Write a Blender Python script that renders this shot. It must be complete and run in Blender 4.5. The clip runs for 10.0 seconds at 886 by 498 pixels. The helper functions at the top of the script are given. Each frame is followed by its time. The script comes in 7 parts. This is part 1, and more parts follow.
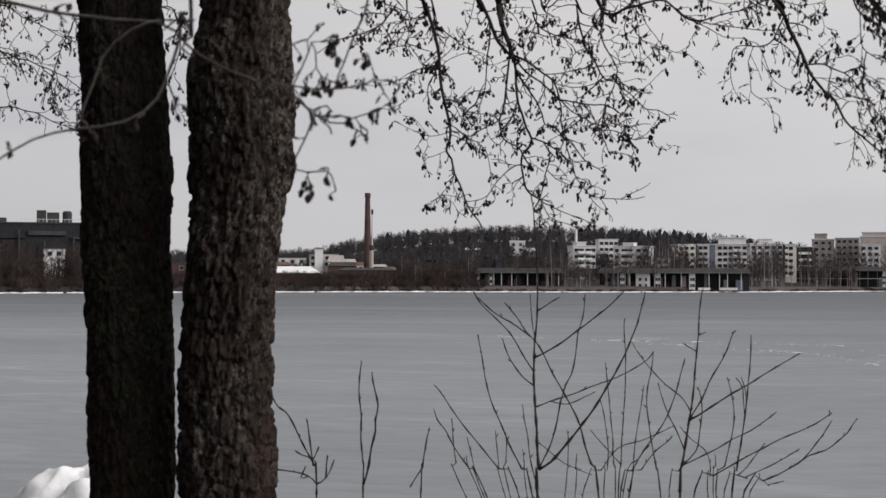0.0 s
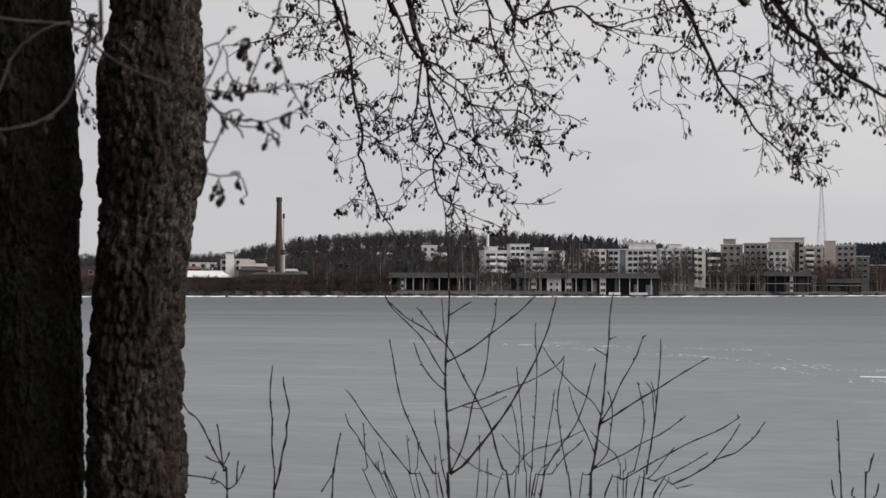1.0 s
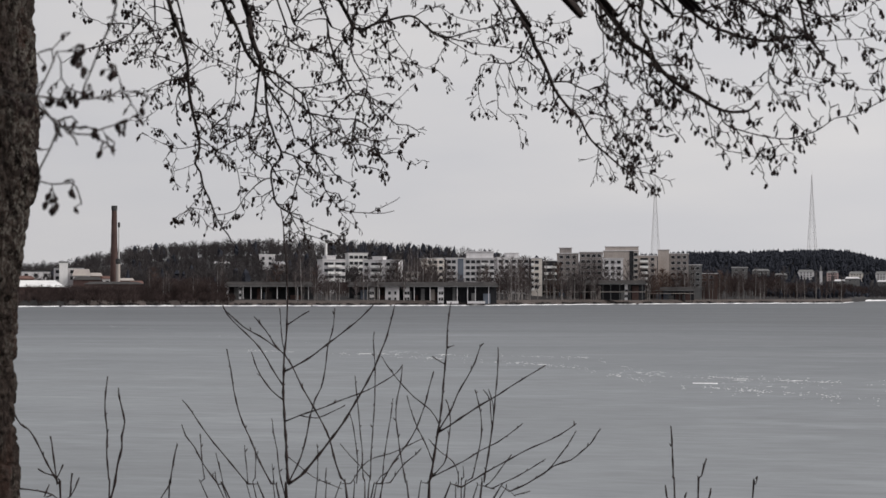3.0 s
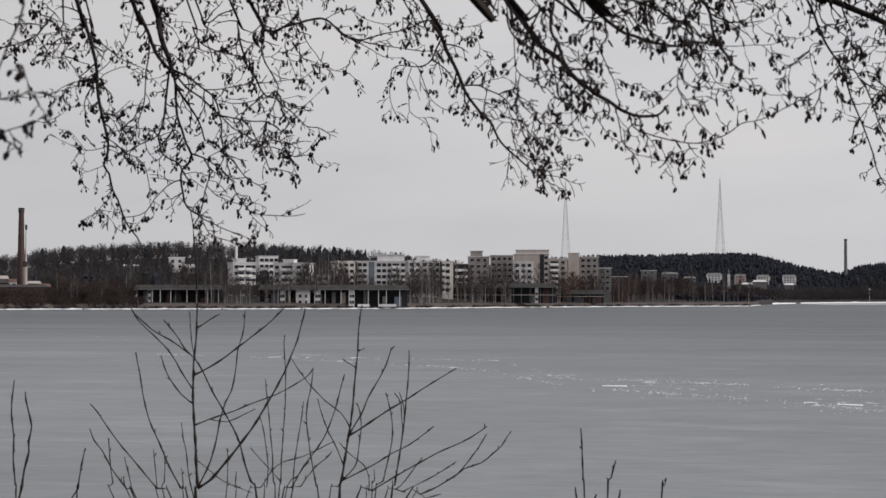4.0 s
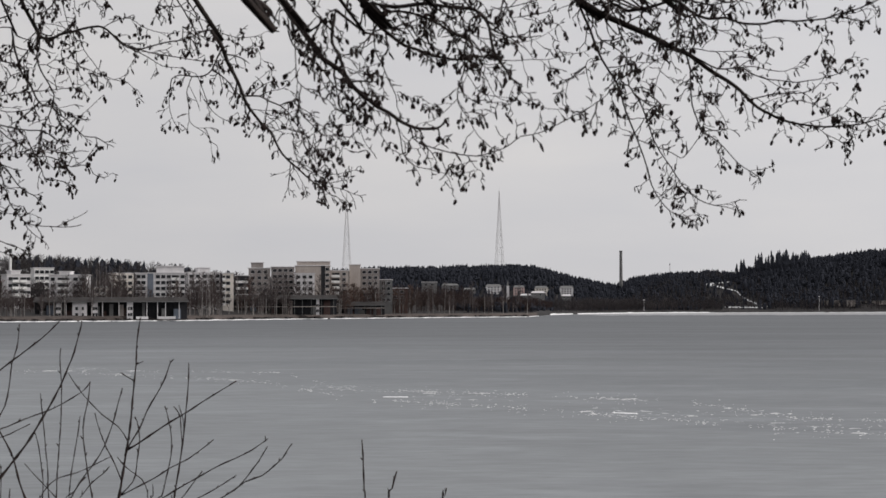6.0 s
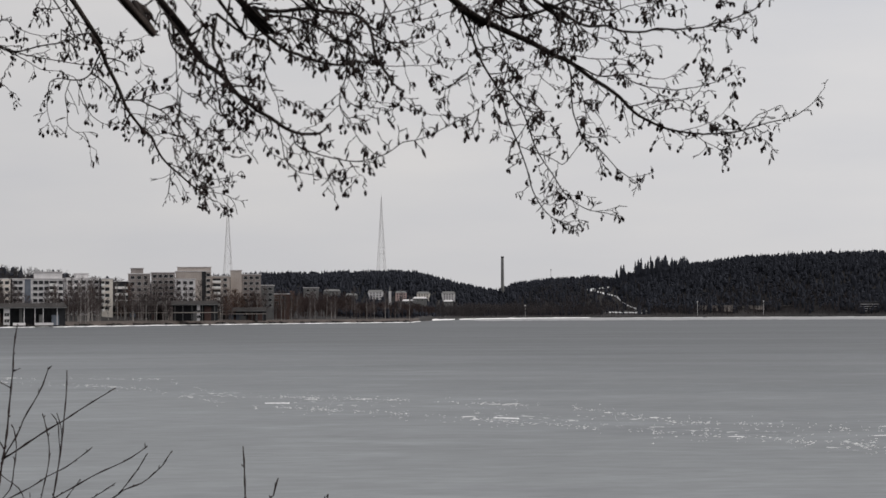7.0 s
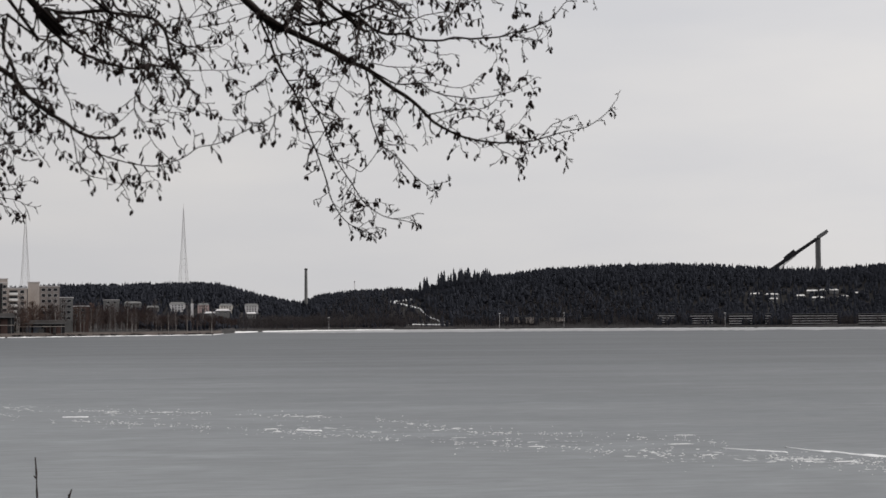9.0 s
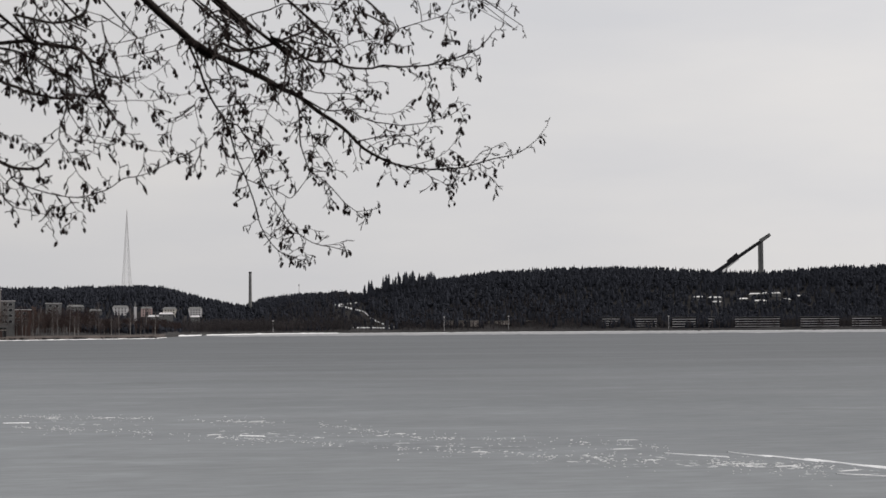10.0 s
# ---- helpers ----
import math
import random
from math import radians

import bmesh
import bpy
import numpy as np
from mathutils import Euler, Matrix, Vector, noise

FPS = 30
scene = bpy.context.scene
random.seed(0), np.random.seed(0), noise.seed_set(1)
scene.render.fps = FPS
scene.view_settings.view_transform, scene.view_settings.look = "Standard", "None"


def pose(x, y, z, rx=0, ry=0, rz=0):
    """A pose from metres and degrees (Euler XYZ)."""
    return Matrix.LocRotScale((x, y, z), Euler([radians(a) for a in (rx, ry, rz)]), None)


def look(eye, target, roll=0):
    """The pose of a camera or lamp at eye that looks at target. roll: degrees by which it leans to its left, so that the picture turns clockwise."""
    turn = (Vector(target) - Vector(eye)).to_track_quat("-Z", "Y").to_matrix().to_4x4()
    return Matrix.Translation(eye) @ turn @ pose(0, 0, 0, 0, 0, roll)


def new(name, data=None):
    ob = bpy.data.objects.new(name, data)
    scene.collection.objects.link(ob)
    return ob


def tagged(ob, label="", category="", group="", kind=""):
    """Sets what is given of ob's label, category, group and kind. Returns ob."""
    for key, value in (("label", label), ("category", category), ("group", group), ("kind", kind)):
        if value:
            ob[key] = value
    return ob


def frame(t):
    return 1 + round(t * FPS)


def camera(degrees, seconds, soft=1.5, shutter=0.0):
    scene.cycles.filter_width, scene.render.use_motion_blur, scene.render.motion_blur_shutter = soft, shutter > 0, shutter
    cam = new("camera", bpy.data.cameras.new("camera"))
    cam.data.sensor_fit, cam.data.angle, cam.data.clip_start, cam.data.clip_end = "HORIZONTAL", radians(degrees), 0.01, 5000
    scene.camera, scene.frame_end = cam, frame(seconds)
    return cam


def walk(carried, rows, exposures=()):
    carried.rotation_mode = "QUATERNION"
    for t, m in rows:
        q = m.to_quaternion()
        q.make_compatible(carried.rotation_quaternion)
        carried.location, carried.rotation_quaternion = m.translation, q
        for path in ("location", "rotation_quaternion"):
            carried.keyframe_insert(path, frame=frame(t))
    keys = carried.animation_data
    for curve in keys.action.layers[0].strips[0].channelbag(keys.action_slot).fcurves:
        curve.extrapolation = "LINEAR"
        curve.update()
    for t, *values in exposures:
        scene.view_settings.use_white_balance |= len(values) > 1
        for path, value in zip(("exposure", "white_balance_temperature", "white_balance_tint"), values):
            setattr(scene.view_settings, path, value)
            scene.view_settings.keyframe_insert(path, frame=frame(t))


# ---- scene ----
import functools

EYE = 4.4          # the lens stands this high over the ice

# the camera turns where it stands: seconds, bearing, tilt, lean (degrees)
cam = camera(28.21, 10.0, soft=1.5)
cam.data.dof.use_dof = True          # the nearest twigs are slightly out of focus
cam.data.dof.focus_distance = 40.0
cam.data.dof.aperture_fstop = 13.0
PATH = [(0.0, -18.668, 1.051, 0.150),
        (0.5, -17.107, 1.140, 0.131),
        (1.0, -15.803, 1.210, 0.193),
        (1.5, -14.436, 1.289, 0.112),
        (2.0, -13.155, 1.302, 0.138),
        (2.5, -11.827, 1.414, 0.102),
        (4.0, -7.659, 1.612, 0.032),
        (4.5, -5.721, 1.678, 0.083),
        (5.0, -3.646, 1.783, -0.069),
        (5.5, -2.153, 1.892, -0.115),
        (7.0, 3.281, 2.148, -0.272),
        (7.5, 5.356, 2.261, -0.257),
        (8.0, 7.427, 2.364, -0.336),
        (8.5, 8.641, 2.458, -0.358),
        (9.0, 9.660, 2.505, -0.384),
        (9.5, 10.948, 2.570, -0.390),
        (10.0, 11.458, 2.597, -0.432)]
# near the end it also drifts a few centimetres to the right and up
DRIFT_T, DRIFT_SIDE, DRIFT_UP = (0, 7.5, 8, 8.5, 9, 9.5, 10), (0, 0, 0.006, 0.011, 0.021, 0.043, 0.075), (0, 0, -0.012, -0.017, -0.018, 0.004, 0.066)


def eye_at(t, bearing):
    side = float(np.interp(t, DRIFT_T, DRIFT_SIDE))
    return side * math.cos(radians(bearing)), -side * math.sin(radians(bearing)), EYE + float(np.interp(t, DRIFT_T, DRIFT_UP))


walk(cam, [(t, pose(*eye_at(t, bearing), 90 + tilt, 0, -bearing) @ pose(0, 0, 0, 0, 0, lean)) for t, bearing, tilt, lean in PATH],
     [(0.0, 0.06, 6500, 11), (2.5, 0.08, 6490, 11), (4.0, 0.0, 6490, 11), (5.5, 0.0, 6510, 11), (7.5, 0.0, 6540, 10), (10.0, 0.03, 6580, 10)])

# ---------------------------------------------------------------- sky and sun
world = bpy.data.worlds.new("overcast_sky")
scene.world = world
world.use_nodes = True
wn, wl = world.node_tree.nodes, world.node_tree.links
wn.clear()
w_out = wn.new("ShaderNodeOutputWorld")
w_bg = wn.new("ShaderNodeBackground")
w_sky = wn.new("ShaderNodeTexSky")
w_sky.sky_type = "NISHITA"
w_sky.sun_disc = False
w_sky.sun_elevation = radians(34)
w_sky.sun_rotation = radians(75)
w_sky.dust_density = 4.0
w_hsv = wn.new("ShaderNodeHueSaturation")
w_hsv.inputs["Saturation"].default_value = 0.10
w_hsv.inputs["Value"].default_value = 0.095
w_mix = wn.new("ShaderNodeMixRGB")
w_mix.inputs[0].default_value = 0.84
w_tex = wn.new("ShaderNodeTexCoord")
w_map = wn.new("ShaderNodeMapping")
w_map.inputs["Scale"].default_value = (1.6, 1.6, 7.0)
w_noise = wn.new("ShaderNodeTexNoise")
w_noise.inputs["Scale"].default_value = 2.2
w_noise.inputs["Detail"].default_value = 5.0
w_ramp = wn.new("ShaderNodeValToRGB")
w_ramp.color_ramp.elements[0].position = 0.30
w_ramp.color_ramp.elements[0].color = (0.635, 0.642, 0.675, 1)
w_ramp.color_ramp.elements[1].position = 0.70
w_ramp.color_ramp.elements[1].color = (0.748, 0.736, 0.735, 1)
wl.new(w_tex.outputs["Generated"], w_map.inputs["Vector"])
wl.new(w_map.outputs["Vector"], w_noise.inputs["Vector"])
wl.new(w_noise.outputs["Fac"], w_ramp.inputs["Fac"])
wl.new(w_sky.outputs["Color"], w_hsv.inputs["Color"])
wl.new(w_hsv.outputs["Color"], w_mix.inputs[1])
wl.new(w_ramp.outputs["Color"], w_mix.inputs[2])
w_dot = wn.new("ShaderNodeVectorMath")
w_dot.operation = "DOT_PRODUCT"
w_dot.inputs[1].default_value = Vector((80, -11, 46)).normalized()
w_glow = wn.new("ShaderNodeMath")
w_glow.operation = "MULTIPLY_ADD"
w_glow.inputs[1].default_value, w_glow.inputs[2].default_value = 0.22, 0.985
w_mul = wn.new("ShaderNodeMixRGB")
w_mul.blend_type = "MULTIPLY"
w_mul.inputs[0].default_value = 1.0
wl.new(w_tex.outputs["Generated"], w_dot.inputs[0])
wl.new(w_dot.outputs["Value"], w_glow.inputs[0])
wl.new(w_mix.outputs["Color"], w_mul.inputs[1])
wl.new(w_glow.outputs[0], w_mul.inputs[2])
wl.new(w_mul.outputs["Color"], w_bg.inputs["Color"])
wl.new(w_bg.outputs["Background"], w_out.inputs["Surface"])
w_bg.inputs["Strength"].default_value = 1.0

sun = new("sun", bpy.data.lights.new("sun", "SUN"))
sun.data.energy = 1.9
sun.data.angle = radians(30)
sun.data.color = (1.0, 0.96, 0.9)
sun.matrix_world = look((80, -11, 46), (0, 0, 0))


# ---------------------------------------------------------------- materials
def material(name, low, high, rough=0.8, scale=4.0, detail=6.0, bump=0.2, stretch=(1, 1, 1), metal=0.0, fine=None, spread=0.0, spec=0.3):
    """Two-scale noise between two colours, with relief; spread: lightness change from object to object or piece to piece."""
    m = bpy.data.materials.new(name)
    m.use_nodes = True
    n, l = m.node_tree.nodes, m.node_tree.links
    b = n["Principled BSDF"]
    b.inputs["Roughness"].default_value = rough
    b.inputs["Metallic"].default_value = metal
    b.inputs["Specular IOR Level"].default_value = spec
    co = n.new("ShaderNodeTexCoord")
    mp = n.new("ShaderNodeMapping")
    mp.inputs["Scale"].default_value = stretch
    l.new(co.outputs["Object"], mp.inputs["Vector"])
    big = n.new("ShaderNodeTexNoise")
    big.inputs["Scale"].default_value = scale
    big.inputs["Detail"].default_value = detail
    small = n.new("ShaderNodeTexNoise")
    small.inputs["Scale"].default_value = fine if fine else scale * 9
    small.inputs["Detail"].default_value = 4.0
    l.new(mp.outputs["Vector"], big.inputs["Vector"])
    l.new(mp.outputs["Vector"], small.inputs["Vector"])
    add = n.new("ShaderNodeMath")
    add.operation = "MULTIPLY_ADD"
    add.inputs[1].default_value = 0.45
    l.new(small.outputs["Fac"], add.inputs[0])
    half = n.new("ShaderNodeMath")
    half.operation = "MULTIPLY"
    half.inputs[1].default_value = 0.55
    l.new(big.outputs["Fac"], half.inputs[0])
    l.new(half.outputs[0], add.inputs[2])
    ramp = n.new("ShaderNodeValToRGB")
    ramp.color_ramp.elements[0].position, ramp.color_ramp.elements[1].position = 0.34, 0.66
    ramp.color_ramp.elements[0].color, ramp.color_ramp.elements[1].color = (*low, 1), (*high, 1)
    l.new(add.outputs[0], ramp.inputs["Fac"])
    col = ramp.outputs["Color"]
    if spread:
        info = n.new("ShaderNodeObjectInfo")
        isl = n.new("ShaderNodeNewGeometry")
        mixr = n.new("ShaderNodeMath")
        mixr.operation = "ADD"
        l.new(info.outputs["Random"], mixr.inputs[0])
        l.new(isl.outputs["Random Per Island"], mixr.inputs[1])
        sc = n.new("ShaderNodeMath")
        sc.operation = "MULTIPLY_ADD"
        sc.inputs[1].default_value = spread
        sc.inputs[2].default_value = 1.0 - spread
        l.new(mixr.outputs[0], sc.inputs[0])
        hs = n.new("ShaderNodeHueSaturation")
        l.new(sc.outputs[0], hs.inputs["Value"])
        l.new(col, hs.inputs["Color"])
        col = hs.outputs["Color"]
    l.new(col, b.inputs["Base Color"])
    if bump:
        bp = n.new("ShaderNodeBump")
        bp.inputs["Strength"].default_value = bump
        bp.inputs["Distance"].default_value = 0.02
        l.new(add.outputs[0], bp.inputs["Height"])
        l.new(bp.outputs["Normal"], b.inputs["Normal"])
    return m


LIMB = material("limb_bark", (0.022, 0.018, 0.017), (0.060, 0.048, 0.045), 0.9, 25, 5, 0.4, spec=0.2)
# lighter limb bark: sky light on the nearest limbs is put into the colour
SKYLIT_LIMB = material("skylit_limb_bark", (0.032, 0.028, 0.026), (0.090, 0.080, 0.076), 0.85, 30, 5, 0.4, spec=0.2)
TWIG = material("twig_bark", (0.024, 0.018, 0.017), (0.060, 0.046, 0.043), 0.85, 40, 4, 0.0, spec=0.2)
SHRUB = material("shrub_bark", (0.022, 0.017, 0.017), (0.062, 0.045, 0.043), 0.8, 40, 4, 0.2, spec=0.25)
CONE = material("alder_cone", (0.015, 0.011, 0.011), (0.045, 0.033, 0.031), 0.9, 90, 3, 0.0, spread=0.3, spec=0.1)
SNOW = material("old_snow", (0.74, 0.75, 0.77), (0.86, 0.86, 0.87), 0.75, 3, 6, 0.4)
DIRTY_SNOW = material("shore_snow", (0.62, 0.62, 0.63), (0.82, 0.82, 0.83), 0.8, 0.15, 6, 0.2)
FIELD_SNOW = material("wet_snow", (0.24, 0.24, 0.25), (0.40, 0.40, 0.41), 0.8, 0.006, 7, 0.1, fine=0.08)
EARTH = material("shore_earth", (0.014, 0.013, 0.014), (0.034, 0.031, 0.031), 0.95, 0.05, 8, 0.3, fine=0.9)
DRY_GRASS = material("dry_grass", (0.044, 0.036, 0.033), (0.105, 0.086, 0.078), 0.95, 0.06, 8, 0.3, fine=0.7)
STONE = material("shore_stone", (0.018, 0.016, 0.016), (0.060, 0.054, 0.051), 0.9, 0.4, 6, 0.3, spread=0.25)
# distance haze is put into the needle colour, lifted and bluish
CONIFER = material("hazed_needles", (0.026, 0.028, 0.036), (0.042, 0.045, 0.056), 0.95, 0.1, 4, 0.0, spread=0.06, spec=0.03)
BARE = material("bare_twigs", (0.052, 0.043, 0.043), (0.120, 0.101, 0.099), 0.95, 0.1, 4, 0.0, spread=0.3, spec=0.05)
HILLWOOD = material("hill_twigs", (0.032, 0.029, 0.031), (0.078, 0.070, 0.071), 0.95, 0.02, 5, 0.0, fine=0.4, spread=0.22, spec=0.05)
THICKET = material("thicket_twigs", (0.027, 0.020, 0.020), (0.068, 0.050, 0.047), 0.95, 0.03, 5, 0.0, fine=0.5, spread=0.25, spec=0.05)
BAYWOOD = material("bay_twigs", (0.030, 0.027, 0.029), (0.070, 0.062, 0.063), 0.95, 0.02, 5, 0.0, fine=0.3, spread=0.3, spec=0.05)
BIRCH = material("birch_stem", (0.12, 0.11, 0.105), (0.34, 0.32, 0.31), 0.9, 1.2, 4, 0.0, spread=0.3, spec=0.1)
RUST = material("russet_twigs", (0.060, 0.040, 0.034), (0.118, 0.080, 0.068), 0.95, 0.3, 4, 0.0, spread=0.3, spec=0.05)
PALE = material("pale_render", (0.540, 0.525, 0.535), (0.700, 0.682, 0.690), 0.85, 0.25, 5, 0.1, (1, 1, 0.3))
WHITE = material("white_render", (0.66, 0.65, 0.645), (0.82, 0.81, 0.80), 0.85, 0.25, 5, 0.1, (1, 1, 0.3))
CREAM = material("cream_render", (0.580, 0.540, 0.500), (0.720, 0.670, 0.610), 0.85, 0.25, 5, 0.1, (1, 1, 0.3))
ROSE = material("rose_render", (0.42, 0.30, 0.28), (0.55, 0.42, 0.40), 0.85, 0.25, 5, 0.1)
UMBER = material("umber_panel", (0.200, 0.178, 0.172), (0.310, 0.280, 0.270), 0.85, 0.25, 5, 0.1, (1, 1, 0.3))
TAN = material("tan_panel", (0.330, 0.290, 0.268), (0.460, 0.412, 0.380), 0.85, 0.25, 5, 0.1, (1, 1, 0.3))
BLUEGREY = material("bluegrey_panel", (0.10, 0.12, 0.15), (0.17, 0.19, 0.23), 0.8, 0.3, 5, 0.1)
DARKWALL = material("dark_surface", (0.012, 0.013, 0.016), (0.030, 0.030, 0.034), 0.85, 0.12, 6, 0.1, (1, 1, 0.4))
BROWNWALL = material("sooty_brick", (0.018, 0.014, 0.014), (0.042, 0.034, 0.033), 0.9, 0.2, 6, 0.2)
CONCRETE = material("grey_concrete", (0.11, 0.11, 0.11), (0.20, 0.20, 0.20), 0.9, 0.3, 6, 0.2)
BRICK = material("old_brick", (0.050, 0.031, 0.029), (0.100, 0.062, 0.056), 0.9, 0.3, 6, 0.2, (1, 1, 0.5))
REDWALL = material("red_brick_wall", (0.050, 0.028, 0.026), (0.105, 0.062, 0.055), 0.9, 0.3, 6, 0.2)
RUSTY = material("rust_red_cladding", (0.090, 0.048, 0.040), (0.190, 0.105, 0.086), 0.85, 0.3, 6, 0.1)
SLATE = material("weathered_roof", (0.028, 0.026, 0.026), (0.062, 0.057, 0.056), 0.9, 0.4, 6, 0.1)
ROOFING = material("bitumen_roof", (0.03, 0.03, 0.032), (0.07, 0.07, 0.072), 0.9, 0.3, 6, 0.1)
STEEL = material("galvanised_steel", (0.50, 0.49, 0.49), (0.66, 0.65, 0.65), 0.6, 1.0, 4, 0.0)
GLASS = material("window_glass", (0.010, 0.011, 0.013), (0.028, 0.030, 0.034), 0.3, 0.5, 3, 0.0, spec=0.2, spread=0.3)


def bark_material(name, dark, mid, red, lichen, patches):
    """Bark: dark brown with reddish worn patches and grey-green lichen specks."""
    m = bpy.data.materials.new(name)
    m.use_nodes = True
    n, l = m.node_tree.nodes, m.node_tree.links
    b = n["Principled BSDF"]
    b.inputs["Roughness"].default_value = 0.95
    b.inputs["Specular IOR Level"].default_value = 0.12
    co = n.new("ShaderNodeTexCoord")

    def field(scale, stretch, detail, lo, hi, seed):
        mp = n.new("ShaderNodeMapping")
        mp.inputs["Scale"].default_value = (1, 1, stretch)
        mp.inputs["Location"].default_value = (seed, seed * 2, 0)
        t = n.new("ShaderNodeTexNoise")
        t.inputs["Scale"].default_value, t.inputs["Detail"].default_value, t.inputs["Roughness"].default_value = scale, detail, 0.65
        r = n.new("ShaderNodeMapRange")
        r.inputs["From Min"].default_value, r.inputs["From Max"].default_value = lo, hi
        l.new(co.outputs["Object"], mp.inputs["Vector"])
        l.new(mp.outputs["Vector"], t.inputs["Vector"])
        l.new(t.outputs["Fac"], r.inputs["Value"])
        return r.outputs["Result"]

    def over(fac, a, c):
        x = n.new("ShaderNodeMixRGB")
        l.new(fac, x.inputs[0])
        for sock, v in ((x.inputs[1], a), (x.inputs[2], c)):
            if isinstance(v, tuple):
                sock.default_value = (*v, 1)
            else:
                l.new(v, sock)
        return x.outputs["Color"]

    grain = field(34, 0.6, 8, 0.36, 0.66, 0.0)
    col = over(grain, dark, mid)
    col = over(field(5.5, 0.6, 4, 0.54, 0.70, 3.1), col, red)
    both = n.new("ShaderNodeMath")
    both.operation = "MULTIPLY"
    l.new(field(48, 0.8, 6, 0.48, 0.60, 7.7), both.inputs[0])
    l.new(field(4.0, 0.5, 5, patches, patches + 0.14, 9.3), both.inputs[1])
    col = over(both.outputs[0], col, lichen)
    l.new(col, b.inputs["Base Color"])
    bp = n.new("ShaderNodeBump")
    bp.inputs["Strength"].default_value, bp.inputs["Distance"].default_value = 0.9, 0.012
    l.new(field(60, 0.7, 8, 0.3, 0.7, 1.0), bp.inputs["Height"])
    l.new(bp.outputs["Normal"], b.inputs["Normal"])
    return m


BARK = bark_material("alder_bark", (0.012, 0.009, 0.008), (0.086, 0.067, 0.059), (0.064, 0.039, 0.032), (0.180, 0.165, 0.145), 0.45)
BARK_DARK = bark_material("mossy_bark", (0.016, 0.013, 0.012), (0.046, 0.037, 0.033), (0.040, 0.022, 0.018), (0.050, 0.062, 0.034), 0.45)


def ice_material():
    """Frosted lake ice: grey, streaked across, with a track of thawed white slush along one line."""
    m = bpy.data.materials.new("lake_ice")
    m.use_nodes = True
    n, l = m.node_tree.nodes, m.node_tree.links
    b = n["Principled BSDF"]
    b.inputs["Specular IOR Level"].default_value = 0.12
    co = n.new("ShaderNodeTexCoord")

    def noise_of(scale, stretch, detail, rough=0.55):
        mp = n.new("ShaderNodeMapping")
        mp.inputs["Scale"].default_value = stretch
        mp.inputs["Rotation"].default_value = (0, 0, radians(6))
        t = n.new("ShaderNodeTexNoise")
        t.inputs["Scale"].default_value, t.inputs["Detail"].default_value = scale, detail
        t.inputs["Roughness"].default_value = rough
        l.new(co.outputs["Object"], mp.inputs["Vector"])
        l.new(mp.outputs["Vector"], t.inputs["Vector"])
        return t.outputs["Fac"]

    def ramp_of(fac, stops):
        r = n.new("ShaderNodeValToRGB")
        e = r.color_ramp.elements
        for i, (p, c) in enumerate(stops):
            el = e[i] if i < 2 else e.new(p)
            el.position, el.color = p, (*c, 1)
        l.new(fac, r.inputs["Fac"])
        return r.outputs["Color"]

    def mix(kind, fac, a, c):
        x = n.new("ShaderNodeMixRGB")
        x.blend_type = kind
        for sock, v in ((x.inputs[0], fac), (x.inputs[1], a), (x.inputs[2], c)):
            if isinstance(v, (int, float)):
                sock.default_value = v
            else:
                l.new(v, sock)
        return x.outputs["Color"]

    broad = ramp_of(noise_of(0.004, (0.35, 1.3, 1), 6), [(0.34, (0.224, 0.238, 0.249)), (0.66, (0.290, 0.304, 0.316))])
    streak = ramp_of(noise_of(0.05, (0.45, 1.0, 1), 9, 0.74), [(0.30, (0.82, 0.82, 0.82)), (0.70, (1.16, 1.16, 1.16))])
    grain = ramp_of(noise_of(1.4, (0.35, 1.0, 1), 6, 0.7), [(0.30, (0.84, 0.84, 0.84)), (0.70, (1.14, 1.14, 1.14))])
    col = mix("MULTIPLY", 1.0, mix("MULTIPLY", 1.0, broad, streak), grain)
    flecks = ramp_of(noise_of(0.22, (0.55, 1.0, 1), 5, 0.6), [(0.55, (1, 1, 1)), (0.66, (1.16, 1.16, 1.16))])
    cracks = ramp_of(noise_of(0.13, (0.4, 1.0, 1), 6, 0.65), [(0.32, (0.90, 0.90, 0.91)), (0.41, (1, 1, 1))])
    rime = ramp_of(noise_of(0.03, (0.5, 1.0, 1), 7, 0.66), [(0.605, (1, 1, 1)), (0.66, (1.12, 1.12, 1.12))])
    col = mix("MULTIPLY", 1.0, mix("MULTIPLY", 1.0, mix("MULTIPLY", 1.0, col, flecks), cracks), rime)
    # farther out, the dark reflection of the shore is painted into the colour
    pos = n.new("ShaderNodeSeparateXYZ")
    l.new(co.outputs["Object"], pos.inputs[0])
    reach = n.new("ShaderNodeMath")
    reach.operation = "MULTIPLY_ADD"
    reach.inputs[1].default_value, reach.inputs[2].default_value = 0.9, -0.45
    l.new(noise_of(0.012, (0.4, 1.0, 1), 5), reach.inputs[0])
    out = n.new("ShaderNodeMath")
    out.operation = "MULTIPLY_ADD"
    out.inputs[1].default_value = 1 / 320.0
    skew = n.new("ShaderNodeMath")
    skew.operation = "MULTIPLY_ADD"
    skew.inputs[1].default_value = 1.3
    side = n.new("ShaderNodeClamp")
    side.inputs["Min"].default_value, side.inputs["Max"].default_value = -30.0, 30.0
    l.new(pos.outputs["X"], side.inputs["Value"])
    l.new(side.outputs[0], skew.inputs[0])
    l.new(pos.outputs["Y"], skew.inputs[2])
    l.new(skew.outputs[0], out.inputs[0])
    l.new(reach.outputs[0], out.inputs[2])
